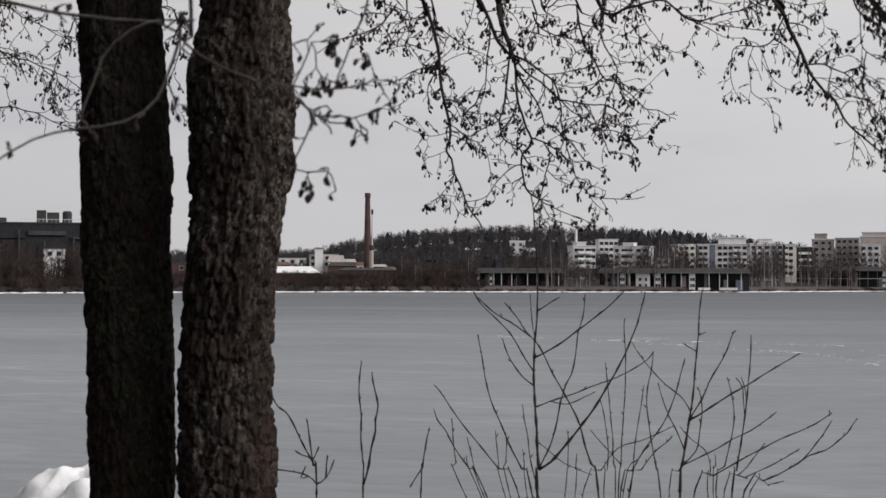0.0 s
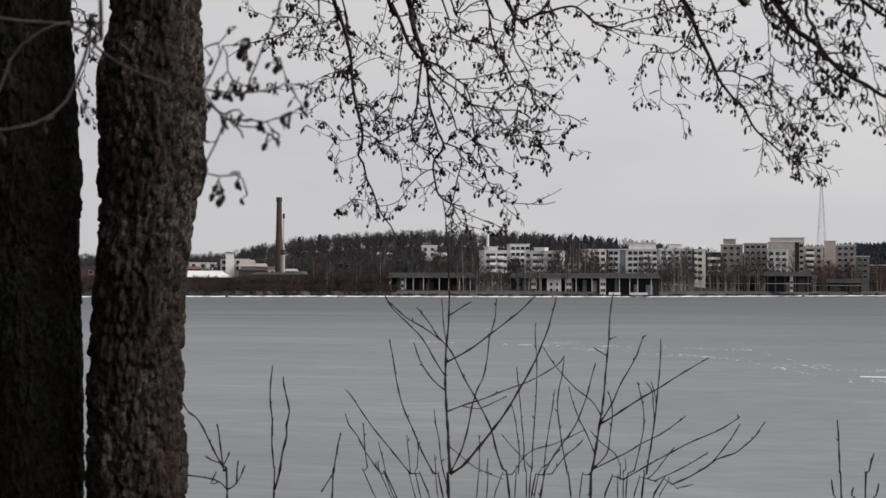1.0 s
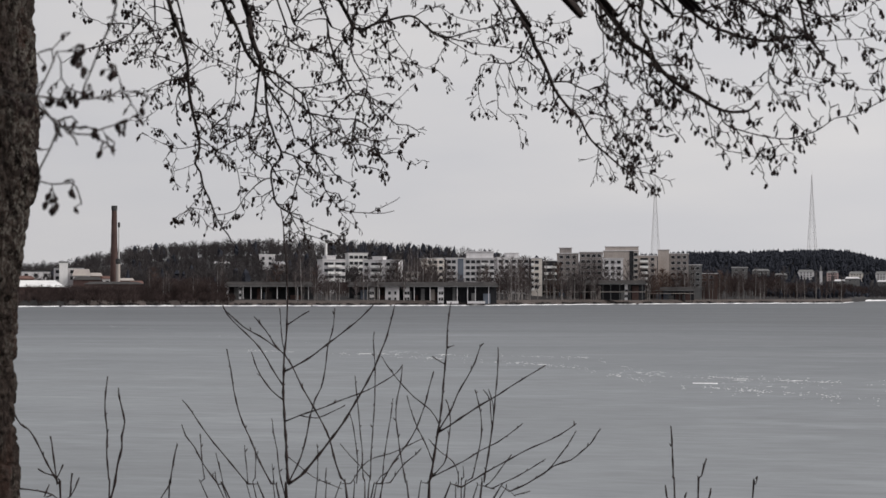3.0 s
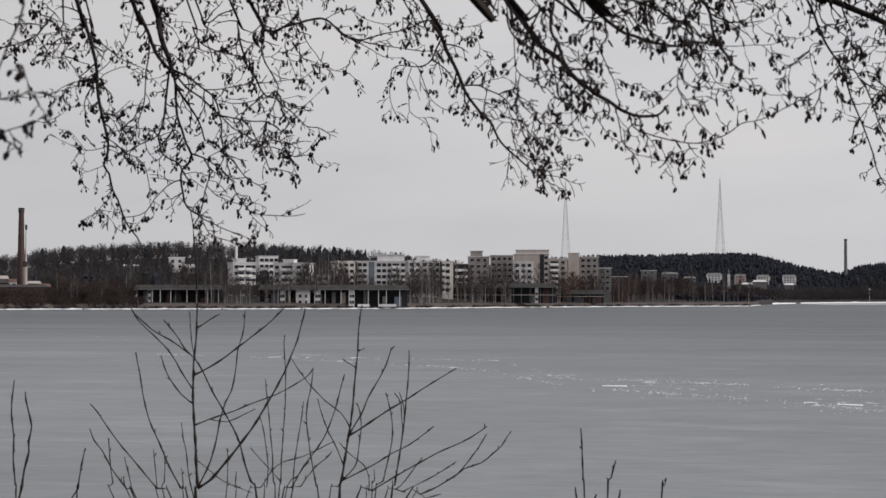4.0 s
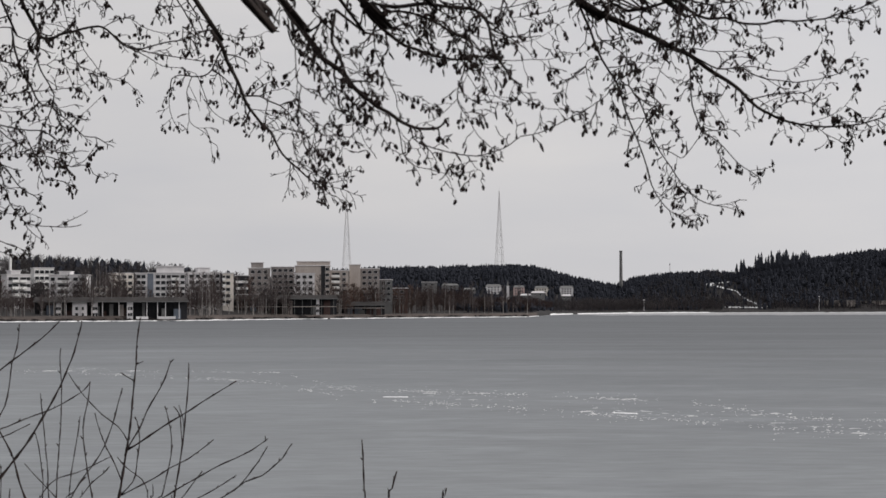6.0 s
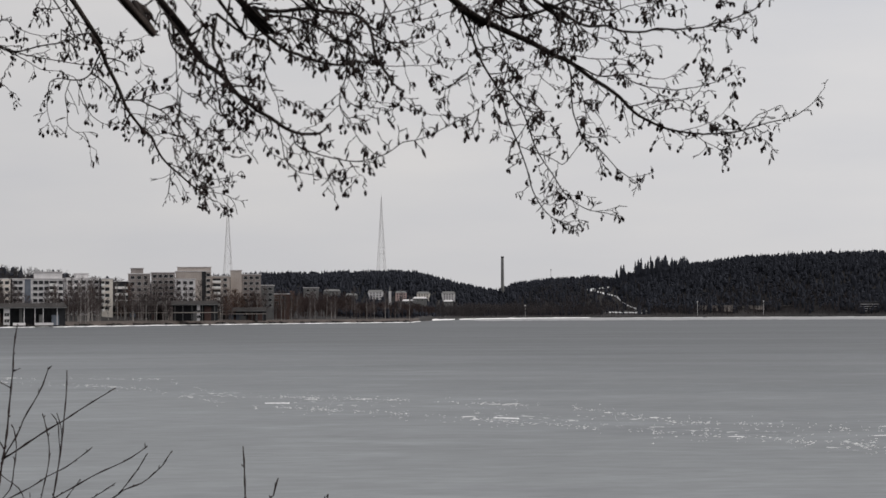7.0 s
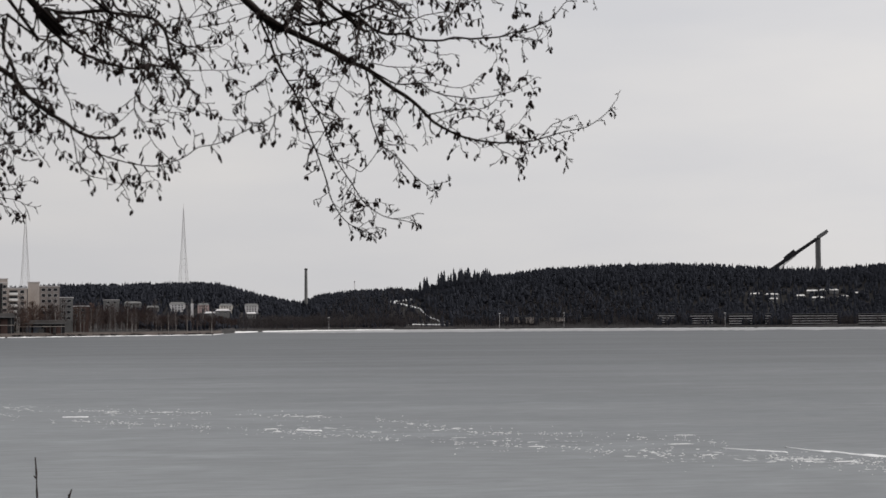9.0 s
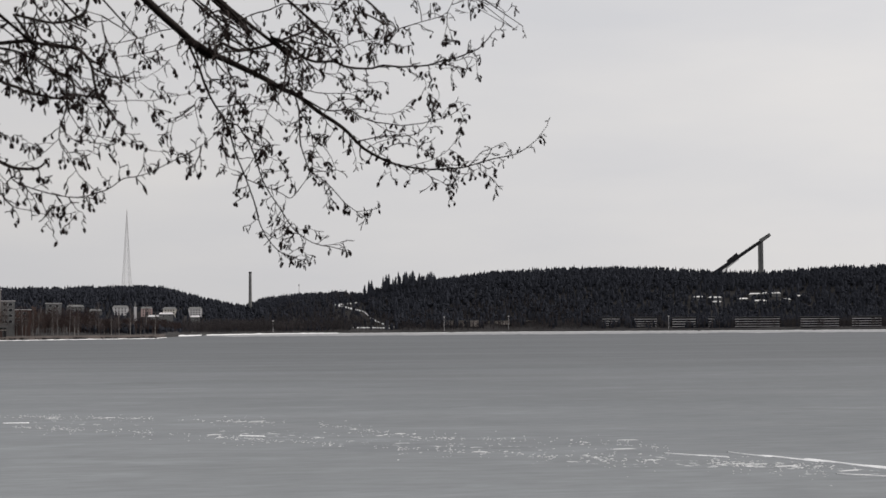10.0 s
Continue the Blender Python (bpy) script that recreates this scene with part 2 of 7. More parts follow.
    reflection_tone = ramp_of(out.outputs[0], [(0.08, (1.05, 1.05, 1.055)), (0.38, (0.79, 0.795, 0.81)), (0.72, (0.57, 0.575, 0.59)), (1.0, (0.48, 0.485, 0.50))])
    col = mix("MULTIPLY", 1.0, col, reflection_tone)

    # the slush track: a band about the line y = A + B x
    sep = n.new("ShaderNodeSeparateXYZ")
    l.new(co.outputs["Object"], sep.inputs[0])

    def maths(op, a, c=None, d=None):
        x = n.new("ShaderNodeMath")
        x.operation = op
        for sock, v in zip(x.inputs, (a, c, d)):
            if isinstance(v, (int, float)):
                sock.default_value = v
            elif v is not None:
                l.new(v, sock)
        return x.outputs[0]

    line = maths("MULTIPLY_ADD", sep.outputs["X"], TRACK_SLOPE, TRACK_START)
    off = maths("ABSOLUTE", maths("SUBTRACT", sep.outputs["Y"], line))
    band = maths("SUBTRACT", 1.0, maths("DIVIDE", off, 12.0))
    band = maths("MAXIMUM", band, 0.0)
    spots = noise_of(2.3, (0.8, 0.5, 1), 5, 0.6)
    lumps = noise_of(0.10, (0.8, 1.0, 1), 4)
    val = maths("ADD", maths("MULTIPLY", spots, 1.0), maths("MULTIPLY_ADD", lumps, 0.55, -0.30))
    val = maths("MULTIPLY_ADD", band, 0.20, val)
    # sparser towards the far end of the track
    val = maths("SUBTRACT", val, maths("MAXIMUM", maths("MINIMUM", maths("MULTIPLY", sep.outputs["X"], -0.0035), 0.05), 0.0))
    slush = ramp_of(val, [(0.775, (0, 0, 0)), (0.82, (0.7, 0.7, 0.7))])
    slush = mix("MULTIPLY", 1.0, slush, ramp_of(band, [(0.0, (0, 0, 0)), (0.25, (1, 1, 1))]))
    white = n.new("ShaderNodeRGB")
    white.outputs[0].default_value = (0.78, 0.79, 0.80, 1)
    col = mix("MIX", slush, col, white.outputs[0])
    l.new(col, b.inputs["Base Color"])
    rr = maths("MULTIPLY_ADD", noise_of(0.02, (0.2, 1.0, 1), 5), 0.2, 0.78)
    l.new(rr, b.inputs["Roughness"])
    bp = n.new("ShaderNodeBump")
    bp.inputs["Strength"].default_value = 0.15
    bp.inputs["Distance"].default_value = 0.02
    l.new(noise_of(3.0, (0.5, 1, 1), 5), bp.inputs["Height"])
    l.new(bp.outputs["Normal"], b.inputs["Normal"])
    wet = n.new("ShaderNodeBsdfPrincipled")
    wet.inputs["Base Color"].default_value = (0.10, 0.105, 0.11, 1)
    wet.inputs["Roughness"].default_value = 0.28
    wet.inputs["Specular IOR Level"].default_value = 0.35
    share = n.new("ShaderNodeMixShader")
    amount = maths("MULTIPLY_ADD", noise_of(0.03, (0.13, 1.0, 1), 8, 0.68), 0.22, 0.02)
    l.new(amount, share.inputs[0])
    l.new(b.outputs[0], share.inputs[1])
    l.new(wet.outputs[0], share.inputs[2])
    l.new(share.outputs[0], n["Material Output"].inputs["Surface"])
    return m


TRACK_SLOPE, TRACK_START = -1.62, 88.5


# ---------------------------------------------------------------- building helpers
def place(bearing, dist, z=0.0):
    """A point by its bearing (degrees to the right of +y) and distance from the camera's stand."""
    return Vector((dist * math.sin(radians(bearing)), dist * math.cos(radians(bearing)), z))


def rise(angle, dist):
    """The height over the ice of what stands at that angle over the level of the eye."""
    return EYE + dist * math.tan(radians(angle))


def spot(bearing, angle, dist):
    return place(bearing, dist, rise(angle, dist))


class Geo:
    """Vertices and faces gathered for one mesh."""

    def __init__(self):
        self.v, self.f, self.m = [], [], []

    def add(self, verts, faces, mat=0):
        k = len(self.v)
        self.v.extend(verts)
        self.f.extend([tuple(i + k for i in f) for f in faces])
        self.m.extend([mat] * len(faces))

    def box(self, x0, x1, y0, y1, z0, z1, mat=0):
        c = [(x, y, z) for z in (z0, z1) for y in (y0, y1) for x in (x0, x1)]
        self.add(c, [(0, 2, 3, 1), (4, 5, 7, 6), (0, 1, 5, 4), (2, 6, 7, 3), (0, 4, 6, 2), (1, 3, 7, 5)], mat)

    def tube(self, pts, radii, sides=5, mat=0, cap=True):
        k = len(self.v)
        prev = None
        n = len(pts)
        for i, p in enumerate(pts):
            d = (pts[min(i + 1, n - 1)] - pts[max(i - 1, 0)])
            d = d.normalized() if d.length > 1e-9 else Vector((0, 0, 1))
            if prev is None:
                prev = d.orthogonal().normalized()
            a = prev - d * prev.dot(d)
            a = a.normalized() if a.length > 1e-6 else d.orthogonal().normalized()
            prev = a
            c = d.cross(a)
            for s in range(sides):
                w = 2 * math.pi * s / sides
                self.v.append(tuple(p + (a * math.cos(w) + c * math.sin(w)) * radii[i]))
        for i in range(n - 1):
            for s in range(sides):
                q = (s + 1) % sides
                self.f.append((k + i * sides + s, k + i * sides + q, k + (i + 1) * sides + q, k + (i + 1) * sides + s))
                self.m.append(mat)
        if cap:
            self.f.append(tuple(k + s for s in reversed(range(sides))))
            self.f.append(tuple(k + (n - 1) * sides + s for s in range(sides)))
            self.m.extend([mat, mat])

    def mesh(self, name, *mats, smooth=False):
        me = bpy.data.meshes.new(name)
        me.from_pydata([tuple(p) for p in self.v], [], self.f)
        for m in mats:
            me.materials.append(m)
        me.polygons.foreach_set("material_index", self.m)
        if smooth:
            me.polygons.foreach_set("use_smooth", [True] * len(self.f))
        me.update()
        return me


def part(name, mesh, parent, label="", at=None, kind=""):
    ob = new(name, mesh)
    ob.parent = parent
    if at is not None:
        ob.matrix_basis = at
    return tagged(ob, label, kind=kind)


def thing(name, label, category, at=None, group="", kind=""):
    ob = new(name)
    ob.empty_display_size = 0.2
    if at is not None:
        ob.matrix_basis = at
    return tagged(ob, label, category, group, kind)


def smooth(a, b, x):
    t = min(1.0, max(0.0, (x - a) / (b - a)))
    return t * t * (3 - 2 * t)


def table(x, xs, ys):
    return float(np.interp(x, xs, ys))


# ---------------------------------------------------------------- ground, ice, shore
SHORE_B = (-60, -40, -32, -27, -20, -14, -9, -5, 0, 2.2, 3.0, 4.0, 6.0, 8, 14, 20, 24, 30, 60)
SHORE_D = (500, 560, 610, 660, 720, 730, 775, 880, 1010, 1060, 1450, 1700, 2050, 2150, 2250, 2100, 2000, 1900, 1500)
HILL_L_B = (-34, -28, -25, -24, -22.8, -22, -21, -19, -17.5, -15, -13, -11, -9, -6, -3)
HILL_L_A = (0.75, 0.85, 0.86, 0.88, 0.96, 1.15, 1.40, 1.60, 1.71, 1.73, 1.66, 1.56, 1.36, 0.95, 0.5)
HILL_R_B = (-8, -3, 0, 1.5, 2.5, 3.2, 4.0, 5.0, 5.6, 6.5, 8.0, 8.9, 10, 11.4, 13, 15.5, 18, 20.5, 22, 24, 30)
HILL_R_A = (0.85, 1.21, 1.26, 1.30, 1.28, 1.10, 0.93, 0.76, 1.0, 1.14, 1.23, 1.18, 1.45, 1.6, 1.8, 1.92, 1.90, 1.72, 1.70, 1.82, 1.9)
HILL_L_D, HILL_R_D = 1120.0, 2480.0


def shore(b):
    return table(b, SHORE_B, SHORE_D) + 4.0 * math.sin(b * 7.1) + 2.0 * math.sin(b * 17.3)


def ground(b, d):
    """Height of the land at a bearing and distance."""
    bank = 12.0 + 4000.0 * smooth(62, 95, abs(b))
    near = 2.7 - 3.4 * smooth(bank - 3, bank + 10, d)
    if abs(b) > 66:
        # added unseen rise behind the camera that keeps sky light off the trunks
        sky_screen = smooth(66, 92, -b) if b < 0 else smooth(135, 165, b)
        return max(near, -0.7) + 52.0 * smooth(5, 38, d) * sky_screen
    s = shore(b)
    land = -0.7 + 2.9 * smooth(s - 3, s + 10, d) + 1.0 * smooth(s + 10, s + 60, d) + 0.006 * max(0.0, d - s)
    left = max(0.0, rise(table(b, HILL_L_B, HILL_L_A), HILL_L_D) - 14.0) * smooth(-36, -32, b) * smooth(-2, -6, b)
    left *= math.exp(-((d - HILL_L_D) / 165.0) ** 2)
    right = max(0.0, rise(table(b, HILL_R_B, HILL_R_A), HILL_R_D) - 15.0) * smooth(-9, -6, b)
    right *= math.exp(-((d - HILL_R_D) / (150.0 if d < HILL_R_D else 400.0)) ** 2)
    return max(near, land + (left + right) * smooth(s, s + 80, d))


def build_ground():
    bearings = [-180 + 6 * i for i in range(22)] + [-48 + 0.5 * i for i in range(193)] + [54 + 6 * i for i in range(21)]
    near = [0.0, 2, 4, 6, 8, 9, 10, 11, 12, 13, 15, 17, 19, 21, 23, 26, 40, 200, 450]
    g = Geo()
    for b in bearings:
        s = shore(b)
        steps = near + [s + o for o in (-20, -5, -3, -1, 2, 5, 8, 11, 20, 36, 60)]
        steps += [s + 60 + (2940 - s) * i / 110 for i in range(1, 111)] + [3300, 3700, 4200, 4900]
        for d in steps:
            g.v.append(tuple(place(b, d, ground(b, d) + (0.07 * noise.noise((d * math.sin(radians(b)) * 0.7, d * math.cos(radians(b)) * 0.7, 2.0)) if d > 1 else 0))))
    n, k = len(steps), len(bearings)
    for i in range(k):
        j = (i + 1) % k
        for s in range(n - 1):
            if s == 0:
                g.f.append((i * n, j * n + 1, i * n + 1))
            else:
                g.f.append((i * n + s, j * n + s, j * n + s + 1, i * n + s + 1))
            g.m.append(1 if 23 <= s < 27 and -23 < bearings[i] < 2.2 else 0)
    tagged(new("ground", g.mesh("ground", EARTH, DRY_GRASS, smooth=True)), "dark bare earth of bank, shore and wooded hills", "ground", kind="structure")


def build_ice():
    g = Geo()
    bearings = [-74 + 1.0 * i for i in range(149)]
    for b in bearings:
        far = shore(b) + 3.0
        for d in (14.0, 30.0, 60.0, 120.0, 250.0, far * 0.75, far):
            g.v.append(tuple(place(b, d, 0.0)))
    for i in range(len(bearings) - 1):
        for s in range(6):
            g.f.append((i * 7 + s, i * 7 + s + 1, i * 7 + 8 + s, i * 7 + 7 + s))
            g.m.append(0)
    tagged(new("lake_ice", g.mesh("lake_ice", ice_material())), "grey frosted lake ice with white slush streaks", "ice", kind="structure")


def build_shore_snow():
    """A low bank of old snow pushed up along the far shore."""
    g = Geo()
    rnd = random.Random(5)
    b = -40.0
    rows = []
    while b < 34:
        s = shore(b) - 3.0
        h = 0.34 + 0.25 * max(0.0, noise.noise((b * 3.1, 0, 0))) + rnd.uniform(-0.05, 0.05)
        if 2.6 < b < 8.0:
            h = 0.9 + 1.2 * max(0.0, noise.noise((b * 4.1, 3, 0)))
        rows.append((place(b, s - 2.5, -0.1), place(b, s - 1.0, h), place(b, s + 2.0, h * 1.05), place(b, s + 5.0, 0.1)))
        b += 0.08
    for r in rows:
        g.v.extend(tuple(p) for p in r)
    for i in range(len(rows) - 1):
        for s in range(3):
            g.f.append((i * 4 + s, i * 4 + s + 1, i * 4 + 5 + s, i * 4 + 4 + s))
            g.m.append(0)
    tagged(new("shore_snow_bank", g.mesh("shore_snow", DIRTY_SNOW, smooth=True)), "thin bank of old snow along the far shore", "snow", kind="structure")


def build_shore_stones():
    g = Geo()
    rnd = random.Random(11)
    for i in range(5200):
        b = rnd.uniform(-36, 2.2)
        d = shore(b) + rnd.uniform(-0.6, 4.2)
        w, h = rnd.uniform(0.35, 1.1), rnd.uniform(0.3, 0.7)
        c = place(b, d, ground(b, d) - 0.2)
        k = [(c.x + w * math.cos(a) * rnd.uniform(0.7, 1), c.y + w * math.sin(a) * rnd.uniform(0.7, 1), c.z + z) for z in (0, h) for a in (0, 1.26, 2.5, 3.77, 5.0)]
        g.add(k, [(0, 1, 6, 5), (1, 2, 7, 6), (2, 3, 8, 7), (3, 4, 9, 8), (4, 0, 5, 9), (5, 6, 7, 8, 9)])
    tagged(new("shore_stones", g.mesh("shore_stones", STONE)), "dark stones heaped along the far shore", "stones", kind="stuff")


build_ground()
build_ice()
build_shore_snow()
build_shore_stones()


def build_snow_patch(name, label, b0, d0, b1, d1, w0, w1, seed):
    """A thin tongue of snow lying on the ice, with ragged edges."""
    g = Geo()
    n = 90
    p, q = place(b0, d0, 0), place(b1, d1, 0)
    for i in range(n + 1):
        t = i / n
        c = p.lerp(q, t)
        w = (w0 + (w1 - w0) * t) * (0.7 + 0.9 * abs(noise.noise((t * 9, seed, 0))) + 0.3 * noise.noise((t * 40, seed, 3))) + 0.02
        o = 0.9 * noise.noise((t * 5, seed, 8)) * w1
        for k, z in ((-w, 0.004), (-w * 0.6, 0.03), (w * 0.6, 0.03), (w, 0.004)):
            g.v.append((c.x, c.y + o + k, z))
    for i in range(n):
        for k in range(3):
            g.f.append((i * 4 + k, i * 4 + k + 1, i * 4 + 5 + k, i * 4 + 4 + k))
            g.m.append(0)
    tagged(new(name, g.mesh(name, SNOW, smooth=True)), label, "snow", kind="structure")


def build_snow_field():
    """Old snow lying on the ice along the far bay."""
    g = Geo()
    bearings = [2.6 + 0.1 * i for i in range(334)]
    for b in bearings:
        far = shore(b) + 1.0
        start = min(far - 40.0, 1330.0 + 150.0 * noise.noise((b * 0.9, 1, 0)) + 120.0 * noise.noise((b * 6.0, 4, 0)) + 700.0 * smooth(4.6, 2.6, b))
        for t in (0.0, 0.2, 0.5, 1.0):
            g.v.append(tuple(place(b, start + (far - start) * t, 0.012 + 0.03 * min(t * 5, 1))))
    for i in range(len(bearings) - 1):
        for k in range(3):
            g.f.append((i * 4 + k, i * 4 + k + 1, i * 4 + 5 + k, i * 4 + 4 + k))
            g.m.append(0)
    tagged(new("snow_field", g.mesh("snow_field", FIELD_SNOW)), "pale old snow on the ice of the far bay", "snow", kind="structure")


def build_ice_rubble():
    """Crumbs and plates of white ice heaved up along two lines of a refrozen crack."""
    rnd = random.Random(44)
    g = Geo()
    lines = (((-17, -12, -6.6, -3.5, 5.2, 9.0, 17.2, 23.8, 29), (142, 127, 110, 88, 73.5, 67.7, 60, 57.5, 55)),
             ((-14, -6, -3.7, 3.5, 7.7, 10.5, 15.4, 19), (134, 126, 98, 90, 83, 73, 70, 66)))
    for i in range(9500):
        bs, ds = lines[0] if rnd.random() < 0.6 else lines[1]
        b = rnd.uniform(bs[0], bs[-1])
        clump = noise.noise((b * 0.5, bs[1], 0)) + 0.8 * noise.noise((b * 2.7, bs[1], 4)) + 0.5 * noise.noise((b * 9.0, bs[1], 8))
        if clump < rnd.uniform(-0.25, 1.0) + 0.12 * smooth(-2, -10, b):
            continue
        d = table(b, bs, ds) + (rnd.gauss(0, 0.6) if rnd.random() < 0.6 else rnd.gauss(0, 2.4))
        c = place(b, d, 0.0)
        w, deep, h = 0.010 + min(0.08, rnd.expovariate(55)), rnd.uniform(0.015, 0.05), rnd.uniform(0.006, 0.022)
        if rnd.random() < 0.012:
            w, deep, h = rnd.uniform(0.15, 0.5), rnd.uniform(0.08, 0.22), 0.015
        a = rnd.uniform(-0.5, 0.5)
        u, v = Vector((math.cos(a), math.sin(a), 0)) * w, Vector((-math.sin(a), math.cos(a), 0)) * deep
        k = [c - u - v, c + u - v * 0.7, c + u * 0.8 + v, c - u * 0.9 + v * 0.8]
        k += [p * 0.6 + c * 0.4 + Vector((0, 0, h * rnd.uniform(0.6, 1.1))) for p in k]
        g.add([tuple(p) for p in k], [(0, 1, 5, 4), (1, 2, 6, 5), (2, 3, 7, 6), (3, 0, 4, 7), (4, 5, 6, 7)])
    tagged(new("ice_rubble", g.mesh("ice_rubble", DIRTY_SNOW)), "white crumbs of ice heaved up along a refrozen crack", "ice", kind="stuff")


build_snow_field()
build_ice_rubble()
build_snow_patch("snow_tongue", "long white tongue of snow on the ice", 20.6, 63.9, 27.6, 55.0, 0.14, 1.7, 1.0)
build_snow_patch("snow_streak", "thin white streak of snow on the ice", 24.0, 54.8, 27.5, 53.2, 0.05, 0.25, 5.0)
build_snow_patch("snow_streak", "thin white streak of snow on the ice", 18.6, 63.2, 20.6, 61.5, 0.08, 0.3, 9.0)
build_snow_patch("snow_streak", "thin white streak of snow on the ice", 4.9, 75.5, 5.7, 75.0, 0.2, 0.35, 13.0)
build_snow_patch("snow_streak", "thin white streak of snow on the ice", -2.5, 89.5, -1.7, 89.3, 0.2, 0.4, 17.0)


# ---------------------------------------------------------------- far woods
def conifer(g, base, h, w, rnd, layers=5, full=1.0):
    for i in range(layers):
        t0 = 0.12 + 0.8 * i / layers
        r = w * (1 - t0) ** full * rnd.uniform(0.8, 1.15) + 0.12
        z0, z1 = h * t0, min(h, h * (t0 + 1.55 / layers))
        a0 = rnd.uniform(0, 6.28)
        k = [(base.x + r * math.cos(a0 + 1.047 * s) * rnd.uniform(0.65, 1.2), base.y + r * math.sin(a0 + 1.047 * s) * rnd.uniform(0.65, 1.2), base.z + z0 + rnd.uniform(-0.3, 0.1) * r) for s in range(6)]
        k.append((base.x, base.y, base.z + z1))
        g.add(k, [(s, (s + 1) % 6, 6) for s in range(6)])
    k = [(base.x + 0.16 * c, base.y + 0.16 * s, base.z + z) for z in (-1, h * 0.3) for c, s in ((1, 0), (-0.5, 0.87), (-0.5, -0.87))]
    g.add(k, [(0, 1, 4, 3), (1, 2, 5, 4), (2, 0, 3, 5)])


def blade(g, p, q, w, mat=0):
    d = (q - p)
    a = d.orthogonal().normalized() * w
    c = d.cross(a).normalized() * w
    g.add([tuple(p + a), tuple(p - a * 0.5 + c * 0.87), tuple(p - a * 0.5 - c * 0.87), tuple(q)], [(0, 1, 3), (1, 2, 3), (2, 0, 3)], mat)


def bare_tree(g, base, h, spread, rnd, limbs=14, twigs=7, stem=0.13, thick=0.045, trunk_mat=0, twig_mat=0, gt=None, pointed=True, climb=(0.7, 1.6)):
    """A leafless broad tree: stem, rising limbs, sprays of twigs."""
    lean = Vector((rnd.uniform(-0.05, 0.05), rnd.uniform(-0.05, 0.05), 1)).normalized()
    top = base + lean * h
    (gt or g).tube([base - lean * 0.8, base + lean * h * 0.4, base + lean * h * 0.75, top], [stem, stem * 0.75, stem * 0.4, 0.03], 4, trunk_mat, False)
    for i in range(limbs):
        t = rnd.uniform(0.2, 0.96)
        a = rnd.uniform(0, 6.28)
        ln = spread * (1.15 - t if pointed else 1.0 - 0.7 * t * t) * rnd.uniform(0.7, 1.2) + 0.6
        d = Vector((math.cos(a), math.sin(a), rnd.uniform(*climb))).normalized()
        p = base + lean * (h * t)
        q = p + d * ln
        blade(g, p, q, thick * 1.4, twig_mat)
        for k in range(twigs):
            u = rnd.uniform(0.25, 1.0)
            e = (d + Vector((rnd.uniform(-0.8, 0.8), rnd.uniform(-0.8, 0.8), rnd.uniform(-0.2, 0.7)))).normalized()
            blade(g, p + d * ln * u, p + d * ln * u + e * ln * rnd.uniform(0.25, 0.55), thick, twig_mat)


def where(b, top, tall, lo, hi):
    """The distance at which a house of that height, standing on the ground, reaches the angle top."""
    best = min(range(int(lo), int(hi), 4), key=lambda d: abs(ground(b, d) + tall - rise(top, d)))
    return float(best)


ROAD = [(b, where(b, a, 0.5, 2165, 2470)) for b, a in ((8.89, 0.89), (7.94, 0.80), (8.40, 0.71), (8.89, 0.58), (9.13, 0.34), (9.53, 0.17), (9.95, 0.06))]
ROAD_END = [(b, where(b, a, 0.5, 2165, 2470)) for b, a in ((8.52, 0.07), (9.07, 0.06), (9.71, 0.04))]


def along(line, step=0.03):
    for (b0, d0), (b1, d1) in zip(line, line[1:]):
        n = max(2, int(abs(b1 - b0) / step))
        for i in range(n):
            yield b0 + (b1 - b0) * i / n, d0 + (d1 - d0) * i / n


ROAD_SPOTS = list(along(ROAD)) + list(along(ROAD_END))


def by_road(b, d):
    """Is the spot on the road or just below it, where the slope is cleared?"""
    if not 7 < b < 11:
        return False
    return math.sin(b * 47.0 + d * 3.0) < 0.8 and any(abs(b - rb) < 0.07 and rd - 60 < d < rd + 6 for rb, rd in ROAD_SPOTS)


def pine(g, base, h, w, rnd):
    """A far pine: a blunt, uneven crown."""
    k = []
    for t, r in ((0.05, 0.6), (0.55, 1.0), (0.83, 0.66)):
        a0 = rnd.uniform(0, 6.28)
        for s in range(4):
            q = w * r * rnd.uniform(0.65, 1.25)
            k.append((base.x + q * math.cos(a0 + 1.571 * s), base.y + q * math.sin(a0 + 1.571 * s), base.z + h * (t + rnd.uniform(-0.06, 0.06))))
    k.append((base.x + rnd.uniform(-0.3, 0.3) * w, base.y + rnd.uniform(-0.3, 0.3) * w, base.z + h))
    f = [(r * 4 + s, r * 4 + (s + 1) % 4, r * 4 + 4 + (s + 1) % 4, r * 4 + 4 + s) for r in (0, 1) for s in range(4)]
    g.add(k, f + [(8 + s, 8 + (s + 1) % 4, 12) for s in range(4)])


